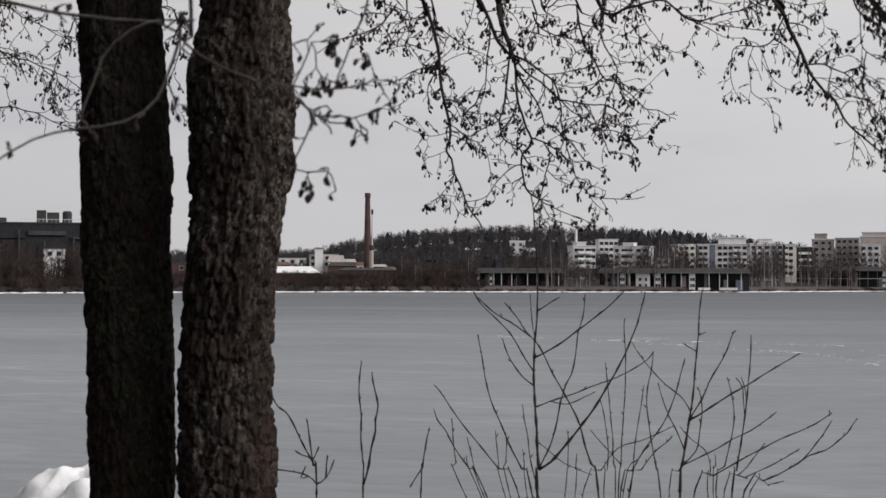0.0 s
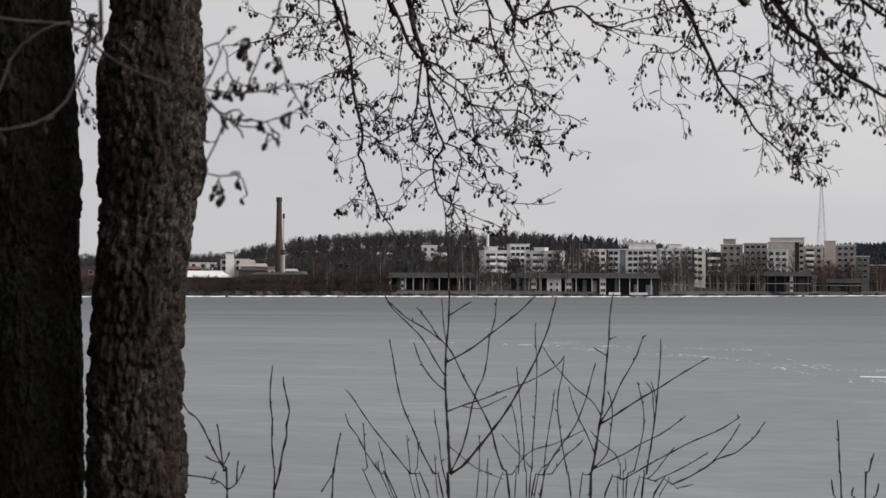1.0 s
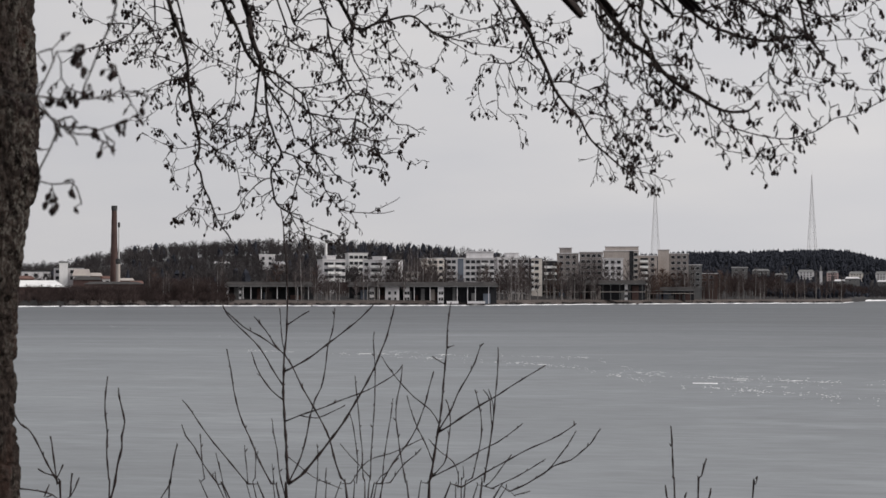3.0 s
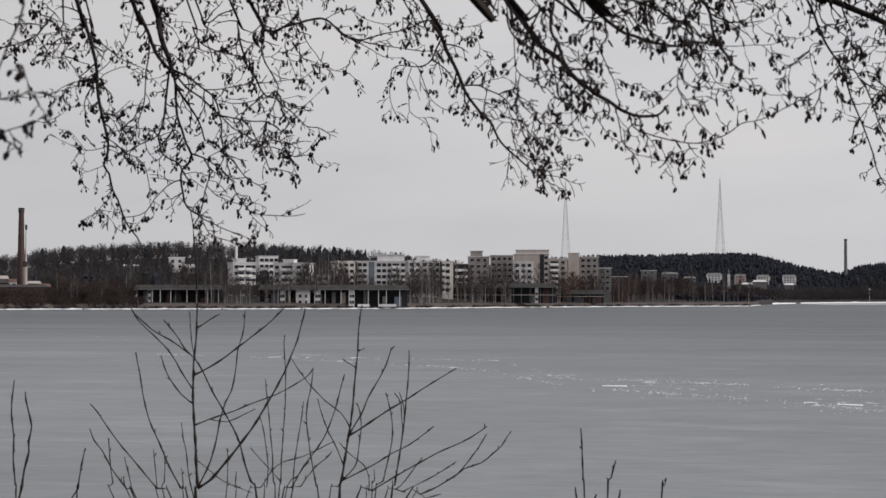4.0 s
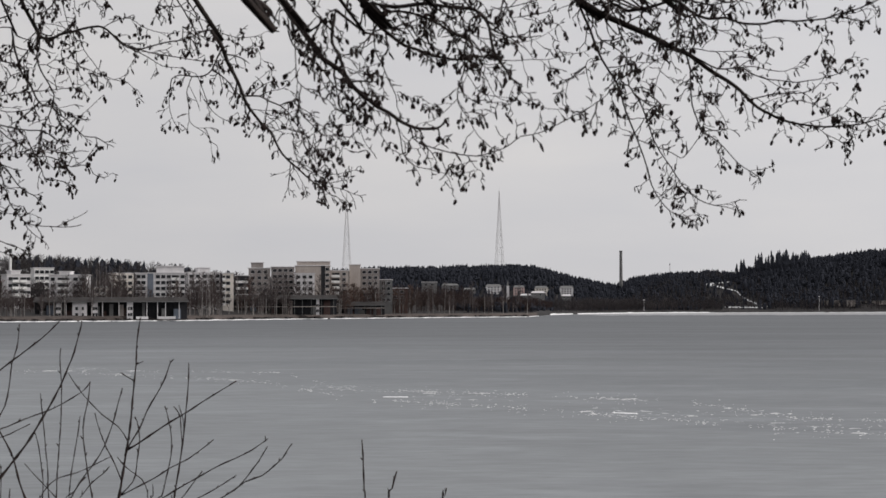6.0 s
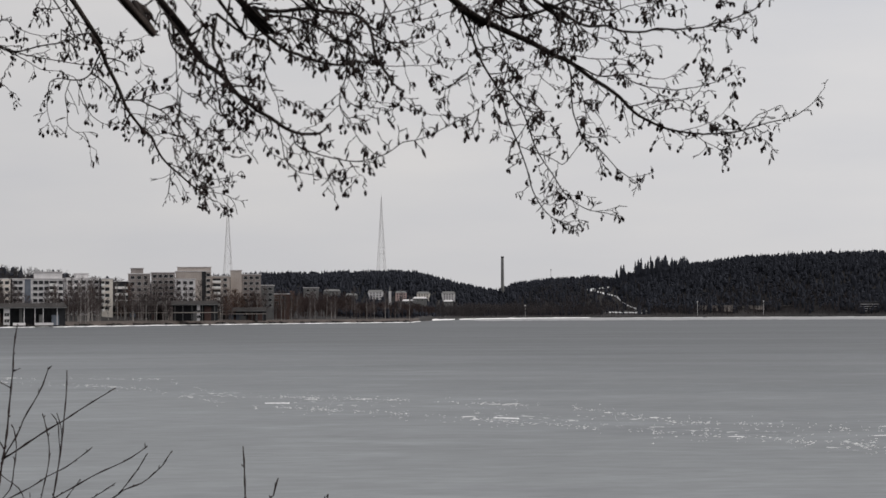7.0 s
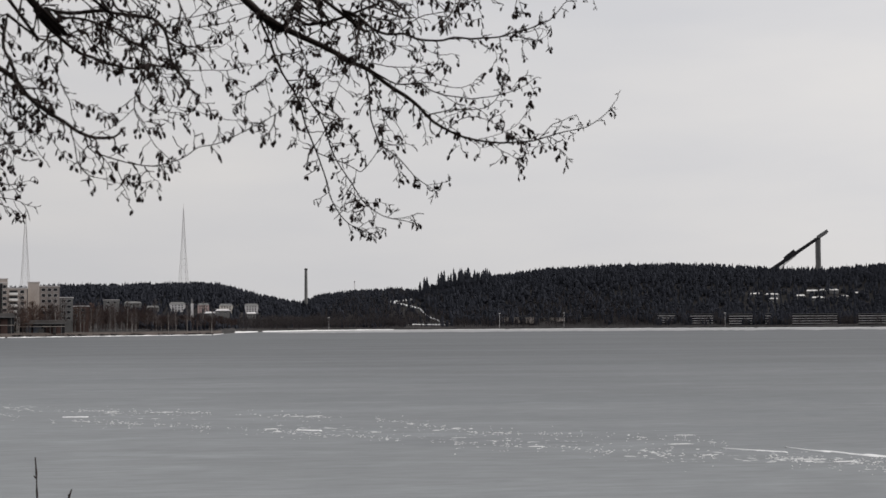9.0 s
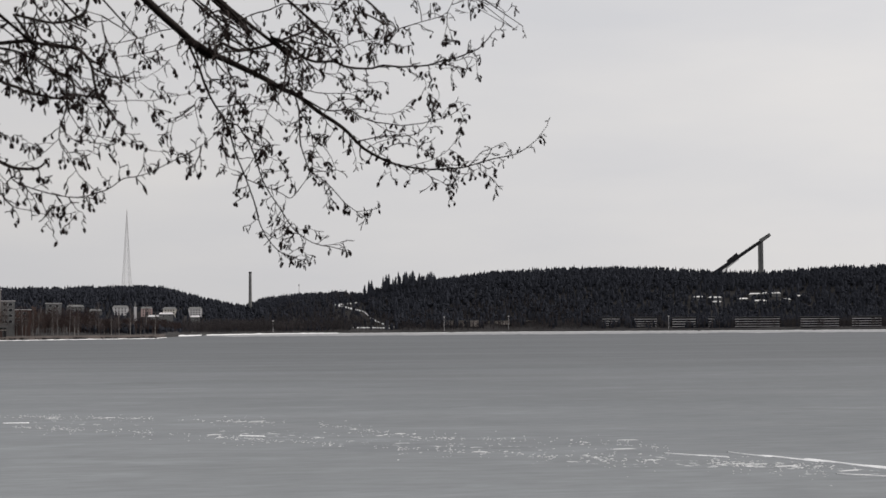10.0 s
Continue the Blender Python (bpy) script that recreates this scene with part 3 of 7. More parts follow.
def build_far_woods():
    rnd = random.Random(21)
    g = Geo()
    gb = Geo()
    for i in range(4300):
        b = rnd.uniform(-33, -5)
        d = rnd.uniform(860, 1180)
        if d < shore(b) + 120:
            continue
        z = ground(b, d)
        if rnd.random() < 0.03 + 0.27 * smooth(-15.5, -11, b):
            (conifer(g, place(b, d, z), rnd.uniform(8, 12), rnd.uniform(1.8, 2.7), rnd, 6, 0.75) if rnd.random() < 0.4 else pine(g, place(b, d, z), rnd.uniform(8, 12), rnd.uniform(1.6, 2.4), rnd))
        else:
            bare_tree(gb, place(b, d, z), rnd.uniform(6.5, 11), rnd.uniform(2.6, 3.8), rnd, 14, 6, 0.11, 0.085, pointed=False, climb=(0.5, 1.7))
    tagged(new("hill_conifers", g.mesh("hill_conifers", CONIFER)), "dark conifers among bare woods on a low hill", "woods", kind="stuff")
    tagged(new("hill_bare_woods", gb.mesh("hill_bare_woods", HILLWOOD)), "grey-brown leafless woods on a low hill", "woods", kind="stuff")
    g = Geo()
    for i in range(30000):
        b = rnd.uniform(-6, 29)
        d = rnd.uniform(2120, 2540) if i < 20000 else rnd.uniform(2400, 2540)
        if d < shore(b) + (38 + 34 * noise.noise((b * 1.7, 0, 6)) if b > 3.5 else 25) or by_road(b, d):
            continue
        if 19.2 < b < 23.3 and 2230 < d < 2430 and rnd.random() < 0.5:
            continue
        if 0.6 < b < 3.8 and d < 2340 and rnd.random() < 0.75:
            continue
        if 4.0 < b < 9.6 and d < 2330 and rnd.random() < 0.75:
            continue
        h = rnd.choice((7, 8, 9, 10, 11, 14)) * rnd.uniform(0.9, 1.1) * (1 if b > 9 else 0.85)
        p = place(b, d, ground(b, d) - 0.5)
        if rnd.random() < 0.72:
            pine(g, p, h, rnd.uniform(1.9, 3.0), rnd)
        else:
            conifer(g, p, h * 1.15, rnd.uniform(1.9, 2.8), rnd, 3, 0.75)
    for i in range(90):
        b = rnd.uniform(-0.2, 3.0)
        d = shore(b) + rnd.uniform(25, 160)
        pine(g, place(b, d, ground(b, d) - 0.3), rnd.uniform(4, 7), rnd.uniform(1.2, 2.2), rnd)
    for i in range(120):
        b = rnd.uniform(1.6, 7.0)
        d = shore(b) + rnd.uniform(40, 330)
        h = rnd.uniform(7, 11)
        conifer(g, place(b, d, ground(b, d) - 0.5), h, h * rnd.uniform(0.17, 0.25), rnd, 5)
    for b0, b1, n, lo, hi in ((8.9, 9.3, 10, 18, 29), (9.5, 9.72, 7, 20, 31), (9.8, 9.95, 4, 20, 30), (10.0, 10.5, 22, 22, 31), (10.5, 11.2, 22, 18, 26)):
        for i in range(n):
            b = rnd.uniform(b0, b1)
            conifer(g, place(b, 2450 + rnd.uniform(-30, 30), ground(b, 2450)), rnd.uniform(lo, hi), rnd.uniform(2.6, 4.4), rnd, 9, 0.6)
    tagged(new("far_conifer_forest", g.mesh("far_conifers", CONIFER)), "nearly black pine and spruce forest on the far ridges", "forest", kind="stuff")

    g = Geo()
    for i in range(3400):
        b = rnd.uniform(3.0, 28)
        d = shore(b) + rnd.uniform(8, 120)
        if by_road(b, d) or (16 < b < 25.5 and d < shore(b) + 62 and rnd.random() < 0.6):
            continue
        bare_tree(g, place(b, d, ground(b, d)), rnd.uniform(7, 13), 3.0, rnd, 8, 3, 0.22, 0.18, climb=(1.0, 2.4))
    for i in range(1500):
        b = rnd.uniform(3.4, 9.7)
        d = shore(b) + rnd.uniform(20, 330)
        if by_road(b, d):
            continue
        bare_tree(g, place(b, d, ground(b, d)), rnd.uniform(8, 14) * (1 if b > 3.9 else 0.65), 3.4, rnd, 8, 4, 0.2, 0.16, climb=(1.0, 2.4))
    tagged(new("bay_bare_woods", g.mesh("bay_bare_woods", BAYWOOD)), "grey leafless woods on the slope by the bay", "woods", kind="stuff")

    g = Geo()
    for i in range(620):
        b = rnd.uniform(-3.0, 3.0)
        d = shore(b) + rnd.uniform(30, 260)
        bare_tree(g, place(b, d, ground(b, d)), rnd.uniform(9, 16) * (1 if b < 0.3 else 0.58), 4.0 if b < 0.3 else 3.4, rnd, 12, 6, 0.16, 0.11)
    for i in range(150):
        b = rnd.uniform(-34.5, -29)
        d = shore(b) + rnd.uniform(6, 30)
        bare_tree(g, place(b, d, ground(b, d)), rnd.uniform(8, 16), 3.6, rnd, 14, 7, 0.13, 0.07)
    for i in range(620):
        b = rnd.uniform(-16, -1.5)
        d = shore(b) + rnd.uniform(48, 85)
        if -7.6 < b < -3.8 and d < 905:
            continue
        bare_tree(g, place(b, d, ground(b, d)), rnd.uniform(3, 6.5), 2.6, rnd, 9, 6, 0.08, 0.06, pointed=False)
    for i in range(1150):
        b = rnd.uniform(-34, -18) if i < 650 else rnd.uniform(-22.4, -17.5)
        d = shore(b) + rnd.uniform(14, 72)
        bare_tree(g, place(b, d, ground(b, d)), rnd.uniform(5, 9) * (0.55 if -25.6 < b < -22.3 else 0.6 if b < -20 else 1), 2.8, rnd, 10, 6, 0.10, 0.06)
    for i in range(2100):
        b = rnd.uniform(-36, -17.3)
        d = shore(b) + rnd.uniform(3, 22)
        bare_tree(g, place(b, d, ground(b, d) - 0.2), rnd.uniform(1.0, 3.2), 1.5, rnd, 7, 4, 0.05, 0.06, pointed=False)
    tagged(new("shore_thicket", g.mesh("shore_thicket", THICKET)), "brown leafless thicket along the far shore", "thicket", kind="stuff")


build_far_woods()


# ---------------------------------------------------------------- far buildings
def facing(bearing, dist, z, twist=0.0):
    """A pose at a bearing whose x runs to the right and y away, as seen from the lake."""
    return Matrix.Translation(place(bearing, dist, z)) @ pose(0, 0, 0, 0, 0, -bearing + twist)


@functools.lru_cache(None)
def window_meshes(w, h):
    """A frame with its reveal, and the pane that sits in it."""
    g = Geo()
    f = 0.08
    rings = ((0.0, 0.02), (0.0, -0.10), (f, -0.10), (f, -0.01))
    for inset, y in rings:
        g.v.extend([(-w / 2 + inset, y, inset), (w / 2 - inset, y, inset), (w / 2 - inset, y, h - inset), (-w / 2 + inset, y, h - inset)])
    for r in range(3):
        for k in range(4):
            q = (k + 1) % 4
            g.f.append((r * 4 + k, r * 4 + q, r * 4 + 4 + q, r * 4 + 4 + k))
            g.m.append(0)
    p = Geo()
    p.box(-w / 2 + f, w / 2 - f, -0.04, -0.015, f, h - f)
    return g.mesh("window", PALE), p.mesh("pane", GLASS)


def window(w, h, parent, at):
    frame_mesh, pane_mesh = window_meshes(w, h)
    part("pane", pane_mesh, part("window", frame_mesh, parent, at=at))


@functools.lru_cache(None)
def balcony_meshes(w):
    g = Geo()
    g.box(-w / 2, w / 2, -1.5, 0.05, -0.12, 0.12, 0)
    g.box(-w / 2, w / 2, -1.5, -1.38, 0.12, 1.12, 0)
    for x in (-w / 2, w / 2 - 0.1):
        g.box(x, x + 0.1, -1.38, 0.02, 0.12, 1.12, 0)
    # dark glazed panel on the wall stands in for the recess's shade
    p = Geo()
    p.box(-w / 2 + 0.2, w / 2 - 0.2, -0.02, 0.03, 0.15, 2.3)
    return g.mesh("balcony", WHITE), p.mesh("glass_door", GLASS)


def balcony(w, parent, at):
    slab_mesh, recess_mesh = balcony_meshes(w)
    part("glass_door", recess_mesh, part("balcony", slab_mesh, parent, at=at))


def apartments(label, b0, b1, dist, top, floors, wall_mat, twist=0.0, depth=13.0, windows=(), balconies=(), attic=None, panel=None, group="lakeside apartment blocks"):
    """A flat-roofed block; windows and balconies by their fraction along the front."""
    b = (b0 + b1) / 2
    width = 2 * dist * math.tan(radians((b1 - b0) / 2)) / max(0.5, math.cos(radians(twist)))
    z0 = ground(b, dist) - 0.6
    h = rise(top, dist) - z0
    st = (h - 0.6) / floors if floors * 3.4 > h else 3.05
    root = thing("apartment_building", label, "apartment building", facing(b, dist, z0, twist), group)
    g = Geo()
    g.box(-width / 2, width / 2, 0, depth, 0, h)
    part("wall", g.mesh("wall", wall_mat), root)
    g = Geo()
    g.box(-width / 2 - 0.35, width / 2 + 0.35, -0.35, depth + 0.35, h + 0.004, h + 0.38)
    roof = part("roof", g.mesh("roof", PALE), root)
    if attic:
        x0, x1, ah = attic
        g = Geo()
        g.box(width * (x0 - 0.5), width * (x1 - 0.5), 1.5, depth - 2, h + 0.38, h + ah - 0.3)
        g.box(width * (x0 - 0.5) - 0.4, width * (x1 - 0.5) + 0.4, 1.1, depth - 1.6, h + ah - 0.3, h + ah, 1)
        part("attic_storey", g.mesh("attic", wall_mat, PALE), root)
    if panel:
        x0, x1, mat = panel
        g = Geo()
        g.box(width * (x0 - 0.5), width * (x1 - 0.5), -0.12, -0.004, 0.4, h - 0.05)
        part("facade_panel", g.mesh("facade_panel", mat), root)
    for i in range(floors):
        z = h - 0.5 - st * (i + 1)
        if z < 0.3:
            break
        for x in windows:
            window(2.1, 1.7, root, pose(width * (x - 0.5), -0.16, z + 0.95))
        for x, w in balconies:
            balcony(w, root, pose(width * (x - 0.5), -0.15, z + 0.2))
    return root


def build_apartments():
    A = apartments
    A("pale stepped apartment block with stacked white balconies", -14.45, -13.72, 850, 1.15, 5, PALE, 12, windows=(0.15, 0.9), balconies=((0.35, 3.2), (0.68, 3.2)), attic=(0.2, 0.6, 2.2))
    A("pale apartment block standing higher up the slope", -13.62, -13.0, 930, 1.36, 5, WHITE, 8, windows=(0.15, 0.4, 0.65, 0.9))
    A("pale apartment block with long white balconies", -13.15, -12.0, 850, 1.14, 5, PALE, -10, windows=(0.1, 0.72, 0.9), balconies=((0.38, 5.5),), attic=(0.25, 0.55, 2.0))
    A("small pale house with white balconies among bare trees", -11.75, -11.3, 840, 0.75, 3, CREAM, 0, windows=(0.2,), balconies=((0.65, 3.0),))
    A("cream apartment block behind bare trees", -11.1, -10.5, 880, 1.2, 5, CREAM, 14, windows=(0.2, 0.5, 0.8))
    A("long pale apartment block with a blue-grey stair panel", -10.45, -8.88, 860, 1.2, 6, PALE, 0, windows=(0.06, 0.16, 0.45, 0.56, 0.67, 0.95), balconies=((0.8, 3.6),), attic=(0.42, 0.98, 3.6), panel=(0.24, 0.36, BLUEGREY))
    A("pale grey apartment block with a roof cabin", -8.78, -7.76, 870, 1.22, 6, PALE, 6, windows=(0.1, 0.3, 0.52, 0.72, 0.92), attic=(0.3, 0.68, 2.6))
    A("narrow bright white gabled apartment block", -7.68, -7.33, 866, 1.2, 6, CREAM, 0, windows=(0.5,), balconies=((0.12, 1.6),))
    A("dark recessed block with stacked white balconies", -7.28, -6.84, 900, 1.12, 5, DARKWALL, 0, balconies=((0.5, 6.2),))
    A("brown apartment tower with a roof cabin", -6.85, -6.15, 905, 1.36, 6, UMBER, 0, windows=(0.2, 0.5, 0.8), attic=(0.12, 0.68, 3.2))
    A("brown apartment wing behind birches", -6.12, -5.37, 930, 1.40, 6, UMBER, 0, windows=(0.15, 0.38, 0.62, 0.85))
    A("pale apartment wing with square windows", -5.38, -4.72, 915, 1.19, 5, PALE, 0, windows=(0.2, 0.5, 0.8))
    A("large tan apartment tower with a dark stair panel", -5.35, -4.22, 945, 1.44, 7, TAN, 0, windows=(0.92,), attic=(0.05, 1.0, 2.6), panel=(0.74, 0.86, DARKWALL), balconies=())
    A("tan apartment wing with stacked balconies", -4.22, -3.62, 950, 1.28, 6, TAN, 0, windows=(0.75,), balconies=((0.3, 4.5),))
    A("slim tan stair tower of the lakeside flats", -3.60, -3.24, 960, 1.47, 7, TAN, 0, windows=())
    A("brownish apartment wing behind russet trees", -3.24, -2.62, 965, 1.34, 6, UMBER, 0, windows=(0.2, 0.5, 0.8))
    A("low brown apartment end with a pale roof edge", -2.62, -2.2, 970, 0.98, 4, CONCRETE, 0, windows=(0.3, 0.7))
    A("low pale-roofed building behind bare trees", -2.3, -1.7, 985, 0.70, 3, BRICK, 0, windows=(0.3, 0.7))
    A("small grey building half hidden by bare trees", -1.25, -0.75, 1250, 0.9, 3, CONCRETE, 0, windows=(0.3, 0.7))


build_apartments()


def pavilion(label, b0, b1, dist, top, columns, white_bays=(), base_bays=(), rail=0.0, post=PALE, half=0.2):
    """A long flat-roofed lakeside hall on columns, with a dark interior."""
    b = (b0 + b1) / 2
    width = 2 * dist * math.tan(radians((b1 - b0) / 2))
    z0 = ground(b, dist) - 0.3
    h = rise(top, dist) - z0
    root = thing("lakeside_pavilion", label, "pavilion", facing(b, dist, z0), "lakeside pavilions")
    rnd = random.Random(int(-b0 * 10))
    g = Geo()
    o = 1.7
    k = [(-width / 2 - 0.6, -2.9, h - o), (width / 2 + 0.6, -2.9, h - o), (width / 2 + 0.6, 9.4, h - o), (-width / 2 - 0.6, 9.4, h - o)]
    k += [(-width / 2 + 0.8, -0.6, h), (width / 2 - 0.8, -0.6, h), (width / 2 - 0.8, 8, h), (-width / 2 + 0.8, 8, h)]
    g.add(k, [(0, 1, 5, 4), (1, 2, 6, 5), (2, 3, 7, 6), (3, 0, 4, 7), (4, 5, 6, 7), (3, 2, 1, 0)])
    part("roof", g.mesh("roof", SLATE), root, "grey sloping roof skirt")
    g = Geo()
    g.box(-width / 2 - 0.5, width / 2 + 0.5, -2.8, -2.5, h - o - 0.45, h - o - 0.004)
    part("eaves_beam", g.mesh("eaves_beam", CONCRETE), root)
    h -= o - 0.3
    # shade of the open interior is put into the near-black wall colour
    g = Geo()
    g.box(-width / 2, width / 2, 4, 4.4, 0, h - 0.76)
    part("shaded_back_wall", g.mesh("shaded_back_wall", DARKWALL), root)
    g = Geo()
    g.box(-half, half, -half, half, 0, h - 0.76)
    col = g.mesh("column", post)
    for i in range(columns):
        part("column", col, root, at=pose(width * ((i + 0.5 + rnd.uniform(-0.28, 0.28)) / columns - 0.5), -1.6, 0))
    for i in range(columns):
        x, w = width * rnd.uniform(-0.49, 0.44), rnd.uniform(1.2, 3.6)
        g = Geo()
        g.box(x, x + w, rnd.uniform(0.2, 3.4), 3.6, 0, (h - 0.8) * rnd.uniform(0.35, 0.98))
        part("inner_wall", g.mesh("inner_wall", rnd.choice((BLUEGREY, BROWNWALL, CONCRETE, BRICK, TAN))), root)
    for x0, x1 in white_bays:
        g = Geo()
        g.box(width * (x0 - 0.5), width * (x1 - 0.5), -1.2, -0.9, 0, h - 0.8)
        part("white_wall", g.mesh("white_wall", PALE), root)
        for k in range(2):
            for xx in (0.3, 0.7):
                window(1.3, 1.5, root, pose(width * (x0 + (x1 - x0) * xx - 0.5), -1.25, 1.2 + 2.6 * k))
    for x0, x1 in base_bays:
        g = Geo()
        g.box(width * (x0 - 0.5), width * (x1 - 0.5), -2.2, -1.95, 0, 1.1)
        part("parapet", g.mesh("parapet", PALE), root)
    if rail:
        g = Geo()
        g.box(-width / 2, width / 2, -2.6, -2.3, h * rail, h * rail + 0.26)
        part("gallery_rail", g.mesh("gallery_rail", TAN), root, "thin tan gallery rail")


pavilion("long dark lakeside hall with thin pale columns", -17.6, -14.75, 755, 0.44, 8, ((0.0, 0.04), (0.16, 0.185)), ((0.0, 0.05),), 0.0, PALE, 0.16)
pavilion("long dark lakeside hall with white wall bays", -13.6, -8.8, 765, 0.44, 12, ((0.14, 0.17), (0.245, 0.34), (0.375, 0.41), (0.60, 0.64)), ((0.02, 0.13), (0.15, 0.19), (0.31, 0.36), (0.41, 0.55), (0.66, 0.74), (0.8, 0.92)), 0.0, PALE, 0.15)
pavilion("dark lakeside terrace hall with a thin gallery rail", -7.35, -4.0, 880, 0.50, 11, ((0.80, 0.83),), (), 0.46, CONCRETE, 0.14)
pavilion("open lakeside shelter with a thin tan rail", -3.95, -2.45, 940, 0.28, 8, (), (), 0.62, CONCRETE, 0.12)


def box_house(name, label, category, b0, b1, dist, top, wall, roof_mat, gable=0.0, depth=12.0, windows=(), rows=2, group="", base=None):
    b = (b0 + b1) / 2
    width = 2 * dist * math.tan(radians((b1 - b0) / 2))
    z0 = (ground(b, dist) - 0.8) if base is None else base
    h = rise(top, dist) - z0 - gable
    root = thing(name, label, category, facing(b, dist, z0), group)
    g = Geo()
    g.box(-width / 2, width / 2, 0, depth, 0, h)
    part("wall", g.mesh("wall", wall), root)
    g = Geo()
    if gable:
        x, o = width / 2 + 0.4, 0.5
        k = [(-x, -o, h + 0.004), (x, -o, h + 0.004), (x, depth + o, h + 0.004), (-x, depth + o, h + 0.004), (-x + width * 0.12, depth / 2, h + gable), (x - width * 0.12, depth / 2, h + gable)]
        g.add(k, [(0, 1, 5, 4), (1, 2, 5), (2, 3, 4, 5), (3, 0, 4), (0, 3, 2, 1)])
    else:
        g.box(-width / 2 - 0.3, width / 2 + 0.3, -0.3, depth + 0.3, h + 0.004, h + 0.5)
    part("roof", g.mesh("roof", roof_mat), root)
    for k in range(rows):
        for x in windows:
            window(1.8, 1.7, root, pose(width * (x - 0.5), -0.06, h - 2.6 - 3.0 * k))
    return root


def build_works():
    # the dark mill with roof plant, and its neighbours
    root = box_house("mill_building", "huge dark mill building with roof silos", "factory", -34.5, -28.0, 690, 1.80, DARKWALL, ROOFING, depth=40)
    h = rise(1.80, 690) - (ground(-31.25, 690) - 0.8)
    for name, b0, b1, top, round_ in (("roof_cabin", -31.66, -31.36, 2.2, 0), ("roof_cabin", -31.34, -30.95, 2.13, 0), ("roof_tank", -30.85, -30.55, 2.18, 1), ("roof_cabin", -33.2, -32.6, 1.95, 0)):
        w = 690 * math.tan(radians(b1 - b0))
        x = 690 * math.tan(radians((b0 + b1) / 2 + 31.25))
        t = (top - 1.80) * 12.04
        g = Geo()
        if round_:
            g.tube([Vector((0, 0, 0)), Vector((0, 0, t * 0.85)), Vector((0, 0, t))], [w / 2, w / 2, w * 0.38], 16)
        else:
            g.box(-w / 2, w / 2, -w / 2, w / 2, 0, t)
        part(name, g.mesh(name, ROOFING), root, "dark roof plant", pose(x, 8, h + 0.5))
    rnd = random.Random(3)
    for k, (x0, x1, z0, z1, mat) in enumerate(((-39, -18, 0.8, 15, BROWNWALL), (-17.6, -9, 0.8, 17, BROWNWALL), (-4, 12, 0.8, 15.5, BROWNWALL), (14, 30, 0.8, 16, BROWNWALL), (-39, -9, 17.6, 18.6, BROWNWALL), (-8, 6, 18.8, 20.4, ROOFING), (8, 38, 17.4, 18.2, ROOFING))):
        g = Geo()
        g.box(x0, x1, -0.5 - 0.1 * k, -0.005, z0, z1)
        part("wall_panel" if z1 - z0 > 5 else "ledge", g.mesh("wall_panel", mat), root)
    for k in range(9):
        g = Geo()
        x = -36 + k * 8.7 + rnd.uniform(-1.5, 1.5)
        g.tube([Vector((x, -1.6, 0.5)), Vector((x, -1.6, rnd.uniform(15, 22)))], [0.35, 0.35], 8)
        part("pipe", g.mesh("pipe", ROOFING), root)
    for k in range(18):
        g = Geo()
        g.tube([Vector((-12 + k * 1.6, 1, h + 0.5)), Vector((-12 + k * 1.6, 1, h + 1.7))], [0.09, 0.09], 4)
        part("rail_post", g.mesh("rail_post", STEEL), root)
    g = Geo()
    g.box(-12, 15.4, 0.9, 1.1, h + 1.6, h + 1.75)
    part("roof_rail", g.mesh("roof_rail", STEEL), root)
    box_house("annex_building", "light grey annex in front of the mill", "annex", -31.45, -30.75, 655, 1.0, PALE, ROOFING, depth=10, windows=(0.3, 0.7), rows=1)
    box_house("low_factory", "low dark factory wing among bare trees", "factory", -29.5, -25.5, 700, 0.55, REDWALL, ROOFING, depth=20, windows=(0.2, 0.4, 0.6, 0.8), rows=1)
    root = box_house("warehouse", "white-roofed warehouse with dark brick walls", "warehouse", -25.2, -22.66, 760, 0.48, REDWALL, WHITE, gable=2.9, depth=18)
    box_house("office_building", "white works office with a stair tower", "office", -23.0, -22.05, 850, 0.87, PALE, ROOFING, depth=14, windows=(0.12, 0.6, 0.75, 0.9), rows=2)
    box_house("stair_tower", "white concrete stair tower of the works", "tower", -22.83, -22.56, 846, 1.04, WHITE, CONCRETE, depth=3.5)
    box_house("terrace_house", "long low pale building behind the warehouse", "house", -24.6, -23.1, 880, 0.75, PALE, ROOFING, depth=10, windows=(0.1, 0.3, 0.5, 0.7, 0.9), rows=1)
    box_house("brick_workshop", "low red brick workshop by the chimney", "workshop", -22.05, -20.2, 800, 0.44, BRICK, SLATE, gable=1.2, depth=12, windows=(0.2, 0.5, 0.8), rows=1)
    box_house("brick_shed", "red brick shed with a dark brick-red roof", "workshop", -22.4, -21.5, 830, 0.60, BRICK, SLATE, gable=1.6, depth=12)
    box_house("hillside_house", "pale house with a russet roof on the hill", "house", -16.5, -16.0, 1000, 1.30, PALE, WHITE, gable=0.0, depth=8, windows=(0.25, 0.7), rows=2)
    box_house("hillside_house", "tan house with a pale roof among hillside trees", "house", -16.03, -15.68, 985, 1.10, TAN, PALE, gable=1.6, depth=8, windows=(0.3, 0.7), rows=2)
    box_house("hillside_house", "dim grey house among hillside trees", "house", -17.95, -17.45, 1000, 1.10, CONCRETE, PALE, gable=1.2, depth=8, windows=(0.2, 0.5, 0.8), rows=1)
